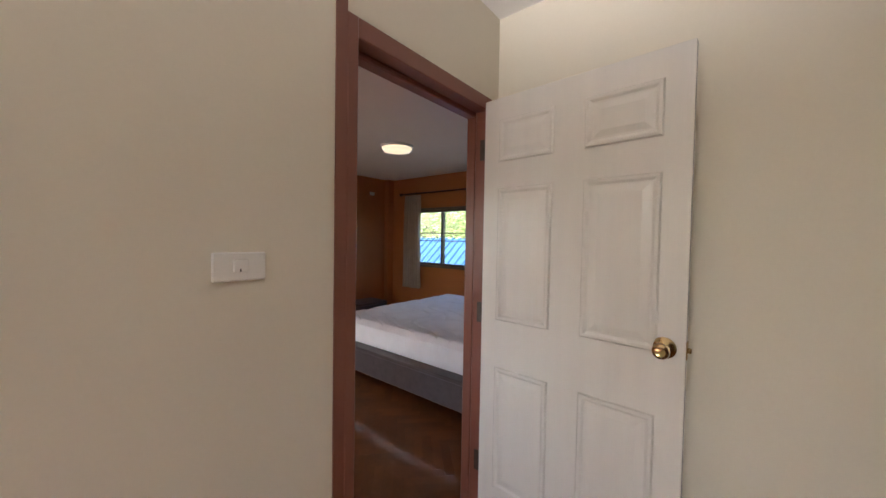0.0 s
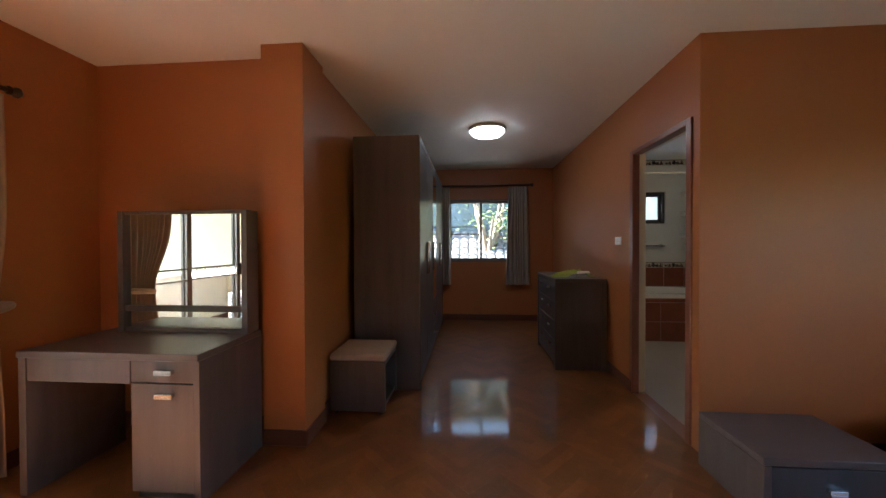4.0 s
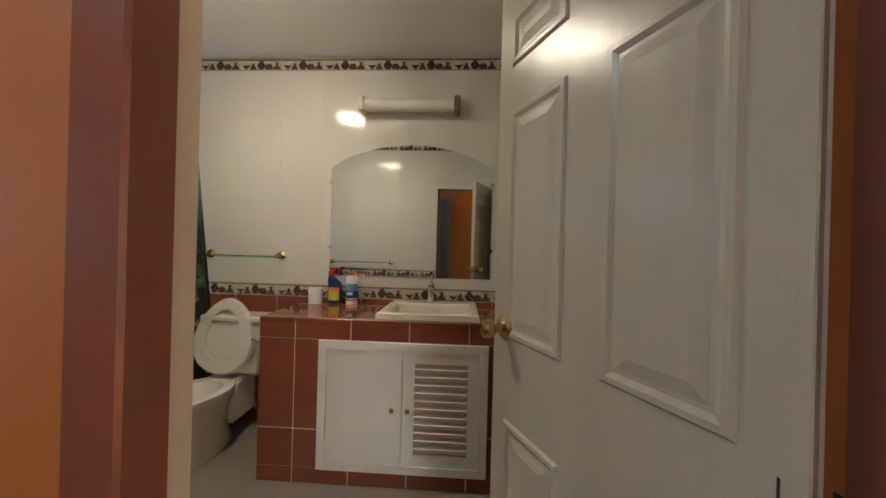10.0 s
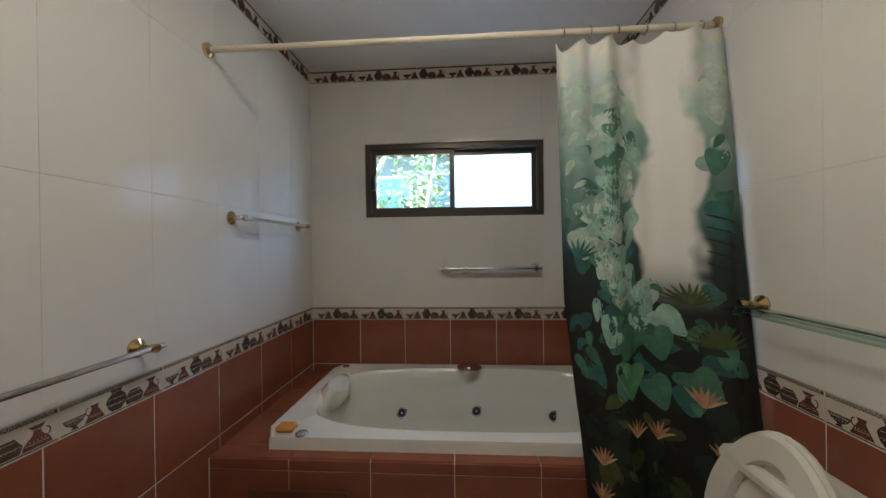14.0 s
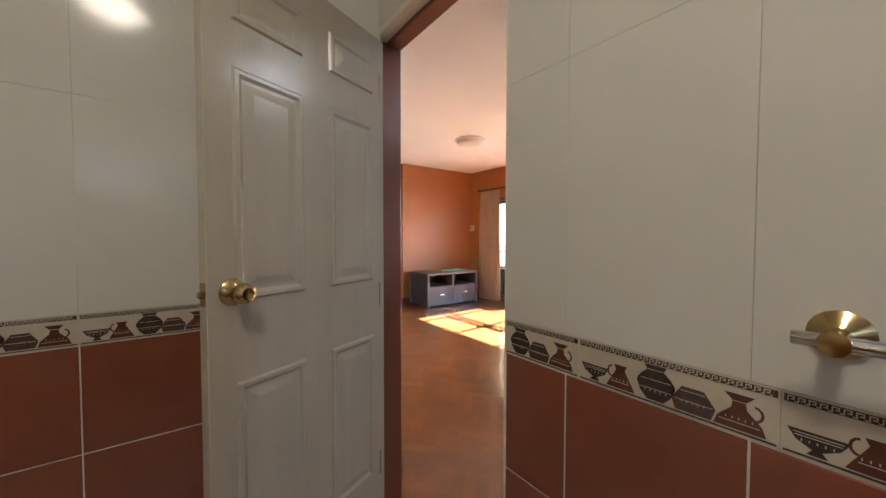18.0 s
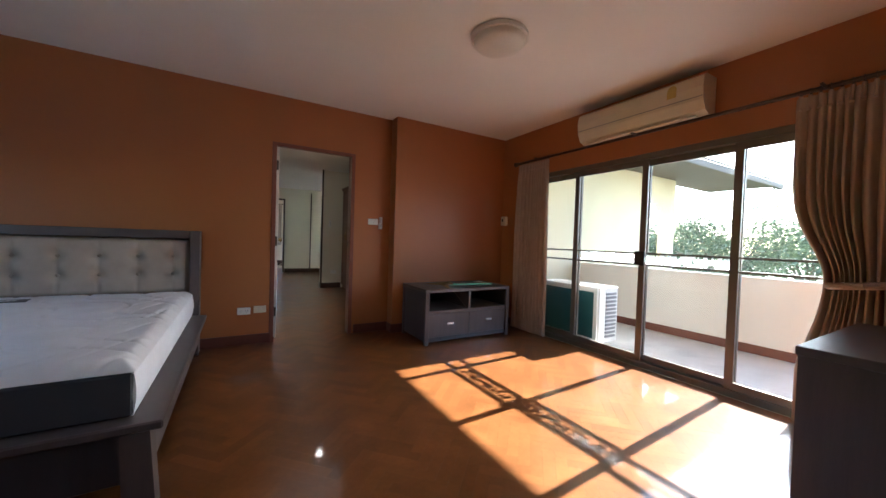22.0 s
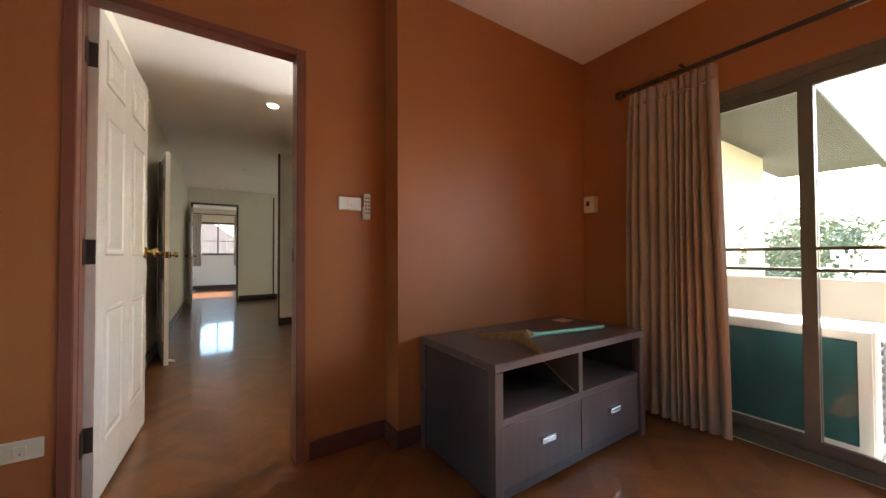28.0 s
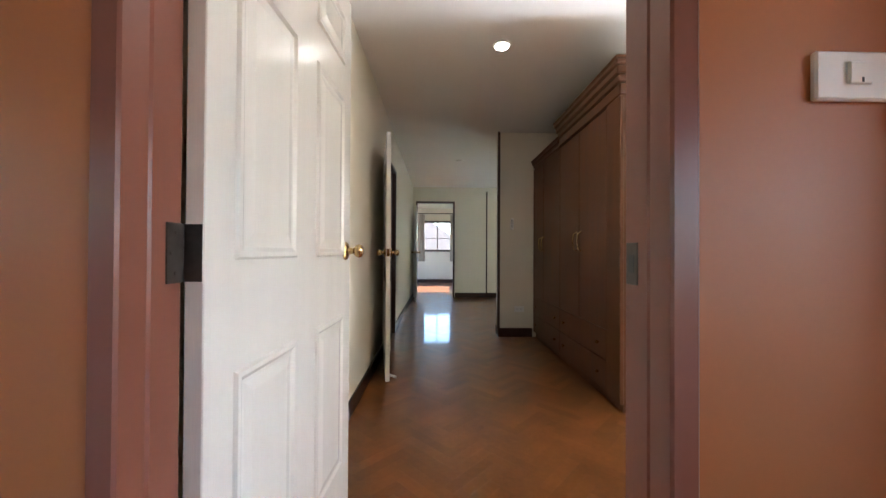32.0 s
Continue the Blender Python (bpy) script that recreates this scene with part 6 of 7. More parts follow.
    def leaf(u, v, size, turn, mat, slim=0.55, heart=0.0):
        """A printed leaf outline whose tip points along turn (0 right, positive down)."""
        rim = []
        for k in range(18):
            a = 2 * math.pi * k / 18
            r = 1 - heart * 0.55 * max(0, -math.cos(a)) ** 6 + heart * 0.25 * max(0, math.cos(a)) ** 5
            px, py = r * math.cos(a), slim * r * math.sin(a) * (1 - 0.42 * math.cos(a))
            rim.append((u + (px * math.cos(turn) - py * math.sin(turn)) * size / 0.56, v + (px * math.sin(turn) + py * math.cos(turn)) * size / 1.945))
        if not all(0.012 < p < 0.988 and 0.012 < q < 0.988 for p, q in rim):
            return
        bm = prints.setdefault(mat, bmesh.new())
        depth[0] += 1
        lift, e = 0.0016 + 0.000012 * depth[0], 1e-3

        def g(p, q):
            o = f(p, q)
            nrm = (f(p + e, q) - o).cross(f(p, q + e) - o).normalized()
            return o + (-nrm if nrm.y > 0 else nrm) * lift
        cv = bm.verts.new(g(u, v))
        half = [bm.verts.new(g((u + p) / 2, (v + q) / 2)) for p, q in rim]
        vs = [bm.verts.new(g(*p)) for p in rim]
        for k in range(18):
            j = (k + 1) % 18
            bm.faces.new((cv, half[k], half[j])), bm.faces.new((half[k], vs[k], vs[j], half[j]))
    cols = {"pale_teal_print": (0.26, 0.42, 0.34), "mist_print": (0.42, 0.50, 0.43), "mid_green_print": (0.06, 0.17, 0.11), "teal_print": (0.03, 0.12, 0.11), "olive_print": (0.065, 0.085, 0.022),
            "dark_print": (0.012, 0.026, 0.016), "flower_print": (0.46, 0.22, 0.12), "flower_tip_print": (0.55, 0.36, 0.20), "pale_print": (0.62, 0.60, 0.55), "black_print": (0.012, 0.014, 0.012), "bright_leaf_print": (0.10, 0.26, 0.13)}
    mats = {k: material(k, v, 0.65, vary=0.16, scale=28, bump=0.0, island=0.25) for k, v in cols.items()}
    for k in range(360):
        v = 0.08 + 0.92 * rnd.random()
        u = rnd.uniform(0.02, 0.98)
        if v < 0.46 and 0.46 < u < 0.82:
            continue
        nm = "mist_print" if v < 0.2 else rnd.choice(("mist_print", "pale_teal_print", "mid_green_print")) if v < 0.34 else rnd.choice(("pale_teal_print", "mid_green_print", "teal_print", "teal_print", "dark_print")) if v < 0.54 else rnd.choice(("mid_green_print", "dark_print", "teal_print", "dark_print")) if v < 0.68 else rnd.choice(("dark_print", "olive_print", "dark_print", "dark_print"))
        leaf(u, v, rnd.uniform(0.02, 0.055) * (0.7 + 0.5 * v), rnd.uniform(0.4, 2.7), mats[nm], rnd.uniform(0.3, 0.7))
    # heart-leaved vine, small above and large below
    for k in range(64):
        s = k / 63
        v = 0.13 + 0.44 * s
        u = 0.30 + 0.10 * math.sin(9 * s) + rnd.uniform(-0.12, 0.12)
        leaf(u, v, 0.028 + 0.036 * s, 1.57 + rnd.uniform(-0.6, 0.6), mats[rnd.choice(("pale_teal_print", "pale_teal_print", "mid_green_print", "mist_print"))], 0.72, 0.8)
    for u, v, s, a, nm in ((0.33, 0.45, 0.066, 1.9, "pale_teal_print"), (0.48, 0.50, 0.062, 1.2, "pale_teal_print"), (0.30, 0.53, 0.055, 2.0, "teal_print"), (0.55, 0.57, 0.065, 1.3, "mid_green_print"), (0.36, 0.635, 0.070, 1.7, "bright_leaf_print"), (0.53, 0.66, 0.066, 1.2, "mid_green_print"),
                           (0.72, 0.63, 0.060, 0.9, "mid_green_print"), (0.88, 0.16, 0.05, 1.4, "mist_print"), (0.87, 0.25, 0.05, 1.8, "mid_green_print"), (0.90, 0.32, 0.04, 1.4, "mid_green_print"), (0.9, 0.09, 0.045, 1.9, "mist_print"), (0.60, 0.53, 0.055, 0.9, "pale_teal_print")):
        leaf(u, v, s, a, mats[nm], 0.78, 0.9)
    # steps beside the waterfall
    for k in range(5):
        leaf(0.875, 0.355 + 0.021 * k, 0.055, 0.35, mats["black_print"], 0.05)
    # fern sprays and strelitzia flowers
    for u, v, n_, s, nm, spread in ((0.20, 0.955, 13, 0.10, "olive_print", 2.9), (0.42, 0.88, 9, 0.085, "dark_print", 2.5), (0.70, 0.50, 11, 0.05, "olive_print", 2.6), (0.80, 0.57, 11, 0.06, "olive_print", 2.8), (0.75, 0.90, 11, 0.09, "dark_print", 2.8), (0.10, 0.42, 9, 0.05, "teal_print", 2.4)):
        for k in range(n_):
            a = -1.57 + spread * (k / (n_ - 1) - 0.5)
            leaf(u + 0.12 * s / 0.1 * math.cos(a), v + 0.035 * s / 0.1 * math.sin(a), s * 0.75, a, mats[nm], 0.13)
    for u, v, s in ((0.13, 0.80, 7), (0.72, 0.67, 7), (0.36, 0.745, 6), (0.52, 0.75, 6), (0.24, 0.915, 8), (0.80, 0.755, 8), (0.10, 0.865, 6)):
        for k in range(s):
            a = -0.5 - 2.0 * k / s
            leaf(u + 0.05 * math.cos(a), v + 0.016 * math.sin(a), 0.034, a, mats["flower_print" if k % 3 else "flower_tip_print"], 0.16)
    for mat, bm in prints.items():
        if bm.faces:
            tagged(part("leaf_print", bm, mat, c, "printed leaves", True), kind="stuff")
    for k in range(6):
        x = 3.06 + k * 0.10
        part("hook", tube(bmesh.new(), [(x + 0.0, 6.60 + 0.017 * math.cos(t), 2.178 + 0.02 * math.sin(t)) for t in (2 * math.pi * i / 12 for i in range(13))], 0.003, 6), STEEL, c)


shower_curtain()
for z in (1.36, 1.70, 2.0):
    s = thing("corner_shelf", (3.5, 7.45, z), "white plastic corner shelf with a rail above the tub", "corner shelf", "corner shelves")
    bm = bmesh.new()
    pts = [(BE - 0.001, BN - 0.001)] + [(BE - 0.001 - 0.20 * math.sin(a), BN - 0.001 - 0.20 * math.cos(a)) for a in (math.pi / 2 * k / 10 for k in range(11))]
    lo, hi = [[bm.verts.new((x, y, zz)) for x, y in pts] for zz in (z, z + 0.018)]
    for k in range(len(pts)):
        j = (k + 1) % len(pts)
        bm.faces.new((lo[k], lo[j], hi[j], hi[k]))
    bm.faces.new(lo), bm.faces.new(hi)
    part("tray", bm, PLASTIC, s)
    part("rail", tube(bmesh.new(), [(x, y, z + 0.055) for x, y in pts[1:]], 0.005, 8), STEEL, s, "", True)

# things on the vanity
TOPZ = VZ + 0.0085
tr = thing("toilet_roll", (3.50, 5.60, TOPZ), "white toilet paper roll standing on the vanity", "toilet roll")
part("paper", lathe(bmesh.new(), [(0.018, 0.0), (0.043, 0.0), (0.045, 0.006), (0.045, 0.097), (0.043, 0.103), (0.021, 0.103), (0.0195, 0.05), (0.019, 0.004), (0, 0.003)], Matrix.Translation((3.50, 5.60, TOPZ)), 24), MATTRESS, tr, "", True)
bt = thing("cleaner_bottle", (3.53, 5.48, TOPZ), "blue toilet-cleaner bottle with a red bent cap", "bottle")
BLUEP = material("glossy_blue_plastic", (0.012, 0.03, 0.16), 0.25, bump=0)
bm = bmesh.new()
prev = None
for z, w, o in ((0, 0.040, 0), (0.012, 0.046, 0), (0.09, 0.047, 0), (0.125, 0.046, 0.002), (0.15, 0.040, 0.010), (0.172, 0.026, 0.022), (0.186, 0.016, 0.029)):
    ring = [bm.verts.new((3.53 + 0.026 * math.cos(a) * min(1, w / 0.03), 5.48 + o + w * math.sin(a), TOPZ + z)) for a in (2 * math.pi * k / 20 for k in range(20))]
    if prev:
        for k in range(20):
            bm.faces.new((prev[k], prev[(k + 1) % 20], ring[(k + 1) % 20], ring[k]))
    else:
        bm.faces.new(ring)
    prev = ring
bm.faces.new(prev)
part("body", bm, BLUEP, bt, "", True)
part("cap", tube(bmesh.new(), [(3.53, 5.509, TOPZ + 0.186), (3.53, 5.511, TOPZ + 0.208), (3.53, 5.496, TOPZ + 0.224), (3.53, 5.478, TOPZ + 0.232)], [0.017, 0.016, 0.012, 0.008], 12), material("red_plastic", (0.42, 0.02, 0.02), 0.35, bump=0), bt, "red spout cap", True)
part("label", sheet(bmesh.new(), lambda u, v: (3.53 - 0.0272 * math.cos((u - 0.5) * 1.7), 5.482 + 0.0475 * math.sin((u - 0.5) * 1.7), TOPZ + 0.022 + 0.085 * v), 10, 4), material("yellow_label", (0.62, 0.52, 0.06), 0.5, bump=0), bt, "yellow printed label")
part("label_band", sheet(bmesh.new(), lambda u, v: (3.53 - 0.0278 * math.cos((u - 0.5) * 1.5), 5.482 + 0.0482 * math.sin((u - 0.5) * 1.5), TOPZ + 0.085 + 0.02 * v), 10, 2), material("pink_label", (0.62, 0.20, 0.25), 0.5, bump=0), bt, "pink label band")
b2 = thing("powder_bottle", (3.53, 5.365, TOPZ), "white and blue cleaning-powder bottle", "bottle")
part("body", lathe(bmesh.new(), [(0.036, 0), (0.038, 0.006), (0.038, 0.165), (0.035, 0.186), (0.033, 0.19)], Matrix.Translation((3.53, 5.365, TOPZ)), 24), PLASTIC, b2, "", True)
part("cap", lathe(bmesh.new(), [(0.034, 0.191), (0.0345, 0.194), (0.0345, 0.208), (0.029, 0.2135), (0.018, 0.2135), (0.017, 0.209), (0, 0.209)], Matrix.Translation((3.53, 5.365, TOPZ)), 24), material("red_rimmed_cap", (0.46, 0.16, 0.15), 0.25, bump=0), b2, "", True)
for z0, z1, nm, col in ((0.040, 0.088, "label", (0.015, 0.05, 0.26)), (0.088, 0.135, "label_band", (0.10, 0.33, 0.52)), (0.026, 0.034, "stripe", (0.5, 0.03, 0.05))):
    part(nm, lathe(bmesh.new(), [(0.0384, z0), (0.0384, z1)], Matrix.Translation((3.53, 5.365, TOPZ)), 24), material(nm + "_print", col, 0.4, bump=0), b2, "", True)
bm = bmesh.new()
for k in range(4):
    bx(bm, 3.4898, 5.348 + k * 0.010, TOPZ + 0.062, 3.4914, 5.356 + k * 0.010, TOPZ + 0.080)
part("lettering", bm, PLASTIC, b2, "white lettering bars")
part("hang_tag", box(-0.012, -0.001, -0.042, 0.012, 0.001, 0.0, m=Matrix.Translation((3.512, 5.332, TOPZ + 0.205)) @ Matrix.Rotation(radians(24), 4, "X")), PLASTIC, b2, "white tag on the cap")
b3 = thing("soap_bottle", (3.54, 4.33, TOPZ), "small clear bottle behind the washbasin", "bottle")
part("body", lathe(bmesh.new(), [(0.03, 0), (0.034, 0.005), (0.034, 0.08), (0.014, 0.10), (0.013, 0.12), (0, 0.121)], Matrix.Translation((3.54, 4.33, TOPZ)), 20), material("clear_plastic", (0.55, 0.52, 0.45), 0.2, bump=0), b3, "", True)


# ---- corridor ----
def big_wardrobe():
    w = thing("wooden_wardrobe", (-1.5, -2.8, 0), "tall brown teak wardrobe with a stepped cornice", "wardrobe")
    x0, x1, y0, ym, y1, h = -1.74, -1.20, -3.735, -2.82, -1.72, 2.06
    part("carcass", box(x0, y0, 0.06, x1 - 0.022, y1, h), WOOD, w)
    part("plinth", box(x0, y0 + 0.02, 0, x1 - 0.03, y1 - 0.02, 0.059), WOOD, w)
    part("end_stile", box(x1 - 0.0215, -1.90, 0.06, x1 + 0.004, y1 + 0.002, h, bev=0.003), WOOD, w)
    for d, z0, z1 in ((0.004, 2.061, 2.10), (0.022, 2.101, 2.135), (0.036, 2.136, 2.155)):
        part("cornice", box(x0, y0, z0, x1 + d, ym - 0.004, z1, bev=0.006), WOOD, w)
    for d, z0, z1 in ((0.010, 2.061, 2.14), (0.022, 2.141, 2.19), (0.040, 2.191, 2.24), (0.055, 2.241, 2.275), (0.062, 2.276, 2.295)):
        part("raised_cornice", box(x0, ym - d * 0.5, z0, x1 + d, y1 + d, z1, bev=0.007), WOOD, w)
    cuts = (y0, -3.34, ym, -2.37, -1.903)
    for k, (a, b) in enumerate(zip(cuts, cuts[1:])):
        d = part("door", box(x1 - 0.021, a + 0.002, 0.50, x1, b - 0.002, h - 0.012, bev=0.003), WOOD, w)
        hy = b - 0.045 if k % 2 == 0 else a + 0.045
        part("handle", tube(bmesh.new(), [(x1, hy, 1.05), (x1 + 0.03, hy, 1.07), (x1 + 0.036, hy, 1.13), (x1 + 0.03, hy, 1.19), (x1, hy, 1.21)], 0.006, 8), BRASS, d, "brass bow handle", True)
    for a, b in ((y0, ym), (ym, -1.903)):
        for z in (0.075, 0.288):
            d = part("drawer", box(x1 - 0.021, a + 0.002, z, x1, b - 0.002, z + 0.208, bev=0.003), WOOD, w)
            for s in (0.13, 0.87):
                part("knob", lathe(bmesh.new(), [(0.006, 0), (0.013, 0.014), (0.012, 0.02), (0, 0.022)], Matrix.Translation((x1, a + (b - a) * s, z + 0.1)) @ Matrix.Rotation(radians(90), 4, "Y"), 12), BRASS, d, "small brass knob", True)


big_wardrobe()
d2 = thing("corridor_door", (0.50, -3.05, 0), "white six-panel door standing open along the corridor", "door")
D2M = Matrix.Translation((0.505, -3.02, 0)) @ Matrix.Rotation(radians(100), 4, "Z")
six_panel_leaf(d2, 0.78, D2M, DOORWHITE)
knob_set(d2, (0.72, 1.03), BRASS, D2M)
part("door_stop", tube(bmesh.new(), [D2M @ Vector((0.74, 0.02, 0.05)), D2M @ Vector((0.74, 0.07, 0.03))], 0.01, 8), PLASTIC, d2)
casing("door_frame_side", "x", HALL_E - 0.02, HALL_E + 0.13, -3.95, -3.12, 2.05, 0.018, DARKTRIM, "dark wood door frame")
d4 = thing("side_room_door", (0.6, -3.9, 0), "dark wooden door standing ajar in the corridor", "door")
part("leaf", box(HALL_E + 0.03, -3.93, 0.01, HALL_E + 0.065, -3.14, 2.03), DARKTRIM, d4)
d3 = thing("far_door", (0.45, HALL_S, 0), "white door at the corridor's end standing open", "door")
D3M = Matrix.Translation((0.455, HALL_S + 0.05, 0)) @ Matrix.Rotation(radians(93), 4, "Z")
six_panel_leaf(d3, 0.78, D3M, DOORWHITE)
knob_set(d3, (0.72, 1.03), BRASS, D3M)
casing("door_frame_far", "y", HALL_S - 0.13, HALL_S + 0.02, -0.40, 0.45, 2.17, 0.018, DARKTRIM, "dark wood door frame")
structure("trim_pillar", box(-0.787, -3.752, 0.111, -0.758, -3.723, CEIL), DARKTRIM, "dark wood corner trim")
structure("trim_far", box(-1.165, HALL_S + 0.0005, 0.111, -1.135, HALL_S + 0.02, 2.42), DARKTRIM, "dark wood wall trim")
for x, y in ((-0.473, -1.954), (-0.38, -5.07)):
    s = thing("downlight", (x, y, CEIL), "small round recessed downlight, lit" if y > -3 else "small round smoke detector on the ceiling", "downlight")
    m = Matrix.Translation((x, y, CEIL)) @ Matrix.Rotation(math.pi, 4, "X")
    part("trim_ring", lathe(bmesh.new(), [(0.05, 0.001), (0.062, 0.002), (0.06, 0.009), (0.046, 0.010)], m, 24), PLASTIC, s, "", True)
    part("lens", lathe(bmesh.new(), [(0.046, 0.0105), (0.043, 0.013), (0, 0.014)], m, 24), SPOT if y > -3 else PLASTIC, s, "", True)
fb = thing("far_bed", (0.1, -10.0, 0), "low bed corner in the far room", "bed")
part("mattress", box(0.9, -11.0, 0.2, 2.8, -9.3, 0.5, bev=0.04), MATTRESS, fb)
part("base", box(0.92, -10.98, 0, 2.78, -9.32, 0.199), LAMINATE, fb)


# ---- balcony and outdoors ----
structure("ground", box(-400, -400, -3.3, 400, 400, -3.2), GRASS, "grass and ground around the house")
structure("balcony_floor", box(-4.15, -0.001, -0.2, WEST - T, 5.2, -0.03), BALTILE, "grey tiled balcony floor")
structure("balcony_parapet", box(-4.25, -0.001, -0.3, -4.15, 5.2, 0.81, bev=0.01), MASONRY, "white rendered balcony parapet")
structure("balcony_parapet_north", box(-4.15, 5.1, -0.3, WEST - T, 5.2, 0.81, bev=0.01), MASONRY, "white rendered balcony parapet")
structure("balcony_skirting", box(-4.149, 0.001, -0.029, -4.135, 5.09, 0.07), BASE, "terracotta skirting of the balcony")
structure("balcony_ceiling", box(-4.22, -0.001, 2.43, WEST - T, 5.2, 2.56), MASONRY, "white balcony soffit")
# unseen pale slab added to bounce sunlight onto the landing ceiling
structure("terrace", box(-9.5, -3.6, -3.2, -3.722, -0.09, -0.12), MASONRY, "added unseen pale slab that bounces sun to the landing ceiling")
# unseen slab added to block direct sun at the landing and corridor windows
structure("eave_landing", box(-5.35, -7.6, 2.40, -3.722, -0.09, 2.50), MASONRY, "added unseen white slab that keeps sun off the landing and corridor windows")
# side wall with an arched opening beyond the parapet
bm = bmesh.new()
y0, y1, ax, ar = -0.089, -0.002, -6.55, 0.32
for a, b in ((-7.35, ax - ar), (ax + ar, WEST - T)):
    bx(bm, a, y0, -0.119, b, y1, 2.55)
bx(bm, ax - ar, y0, -0.119, ax + ar, y1, 0.80)
for k in range(16):
    p, q = ax - ar + 2 * ar * k / 16, ax - ar + 2 * ar * (k + 1) / 16
    u = ((p + q) / 2 - ax) / ar
    bx(bm, p, y0, 1.62 + 0.40 * math.sqrt(max(0, 1 - u * u)), q, y1, 2.55)
structure("balcony_side_wall", bm, YELLOWM, "pale yellow rendered wall with an arched opening")
structure("trim_arch_sill", box(-7.4, -0.13, 0.801, -5.9, 0.04, 0.85, bev=0.01), MASONRY, "white rendered sill of the arch")
# tiled eave with a dark gutter above the side wall
# brown boards; the soffit's shade is put into this dark colour
SOFFIT = material("shade_dark_boards", (0.085, 0.065, 0.052), 0.6, vary=0.1, scale=8)
ev = thing("eave_roof", (-6.5, 0.2, 2.5), "dark tiled eave with a brown gutter board above the side wall", "roof")
part("soffit", box(-9.6, -0.3, 2.551, -4.3, 0.98, 2.575), SOFFIT, ev, "boarded soffit with its shade put into the colour")
part("gutter", box(-9.7, 0.98, 2.49, -4.3, 1.08, 2.62, bev=0.012), SOFFIT, ev, "dark brown gutter board")
slope = Matrix.Translation((0, 1.04, 2.64)) @ Matrix.Rotation(radians(-24), 4, "X")
for r in range(6):
    bm = bmesh.new()
    for c in range(24):
        bx(bm, -9.7 + c * 0.22, -0.26 * (r + 1), 0.012 * (r % 2), -9.495 + c * 0.22, -0.26 * r, 0.03 + 0.012 * (r % 2), m=slope)
    part("tile_course", bm, ROOFD, ev, "dark roof tile course")
ou = thing("outdoor_unit", (-2.82, 1.15, 0), "white outdoor air-conditioner unit with a dark teal coil on the balcony", "air conditioner")
bm = box(-2.99, 0.72, 0.02, -2.66, 1.56, 0.64, bev=0.008)
part("case", bm, PLASTIC, ou)
part("coil", box(-2.662, 0.78, 0.06, -2.648, 1.50, 0.58, bev=0.003), GREEN, ou, "dark teal finned coil")
part("case_rim", frame_bars(bmesh.new(), "x", -2.659, 0.018, 0.735, 1.545, 0.025, 0.635, 0.045), PLASTIC, ou)
for k in range(12):
    part("grille_slat", box(-2.95, 1.5605, 0.08 + k * 0.043, -2.77, 1.570, 0.105 + k * 0.043), GREYP, ou)
for y in (0.85, 1.43):
    part("foot", box(-2.97, y - 0.03, -0.03, -2.68, y + 0.03, 0.0199), GREYP, ou)


def hip_roof(name, x0, x1, y0, y1, eave, ridge, mat, label, wall_mat, inset=2.2):
    h = thing(name, ((x0 + x1) / 2, (y0 + y1) / 2, -3.2), label, "house")
    bm = bmesh.new()
    xm = (x0 + x1) / 2
    c = [bm.verts.new(p) for p in ((x0, y0, eave), (x1, y0, eave), (x1, y1, eave), (x0, y1, eave), (xm, y0 + inset, ridge), (xm, y1 - inset, ridge))]
    for f in ((0, 1, 4), (1, 2, 5, 4), (2, 3, 5), (3, 0, 4, 5), (3, 2, 1, 0)):
        bm.faces.new([c[i] for i in f])
    r = part("roof", bm, mat, h)
    bm = bmesh.new()
    n = int((y1 - y0) / 0.35)
    for k in range(n):
        y = y0 + (y1 - y0) * (k + 0.5) / n
        s = min(1, (y - y0) / inset, (y1 - y) / inset)
        for e in (x0, x1):
            tube(bm, [(e, y, eave + 0.02), (e + (xm - e) * s, y, eave + (ridge - eave) * s + 0.02)], 0.05, 5)
    tagged(part("roof_ribs", bm, mat, r), kind="stuff")
    part("walls", box(x0 + 0.5, y0 + 0.5, -3.2, x1 - 0.5, y1 - 0.5, eave + 0.05), wall_mat, h)
    return h


hip_roof("blue_roofed_house", 7.6, 14.0, 4.0, 16.0, -1.1, 1.42, ROOFB, "neighbour's house with a blue metal roof", MASONRY)
hip_roof("dark_roofed_house", -34, -23, 18, 33, 0.4, 3.0, ROOFD, "neighbour's house with a dark tiled roof", MASONRY)
hip_roof("white_roofed_house", -13.5, -7.0, 6.5, 14.0, -0.8, 2.9, MASONRY, "neighbour's house with a white metal roof", MASONRY, 3.5)
hip_roof("south_house", -3.0, 5.0, -30.0, -22.0, 0.5, 3.6, ROOFD, "neighbour's house seen through the far window", MASONRY)

# north neighbour: pale tiled roof below a blue-grey wall
nb = thing("north_house", (0, 12, -3.2), "blue-grey neighbour's house behind a pale tiled roof", "house")
part("wall", box(-7, 11.6, -3.2, 9, 12.0, 3.05), GREYWALL, nb)
part("upper_roof", box(-9.5, -0.6, 0, 6.5, 0.8, 0.16, m=Matrix.Translation((2.5, 11.6, 3.10)) @ Matrix.Rotation(radians(4), 4, "Y")), ROOFD, nb)
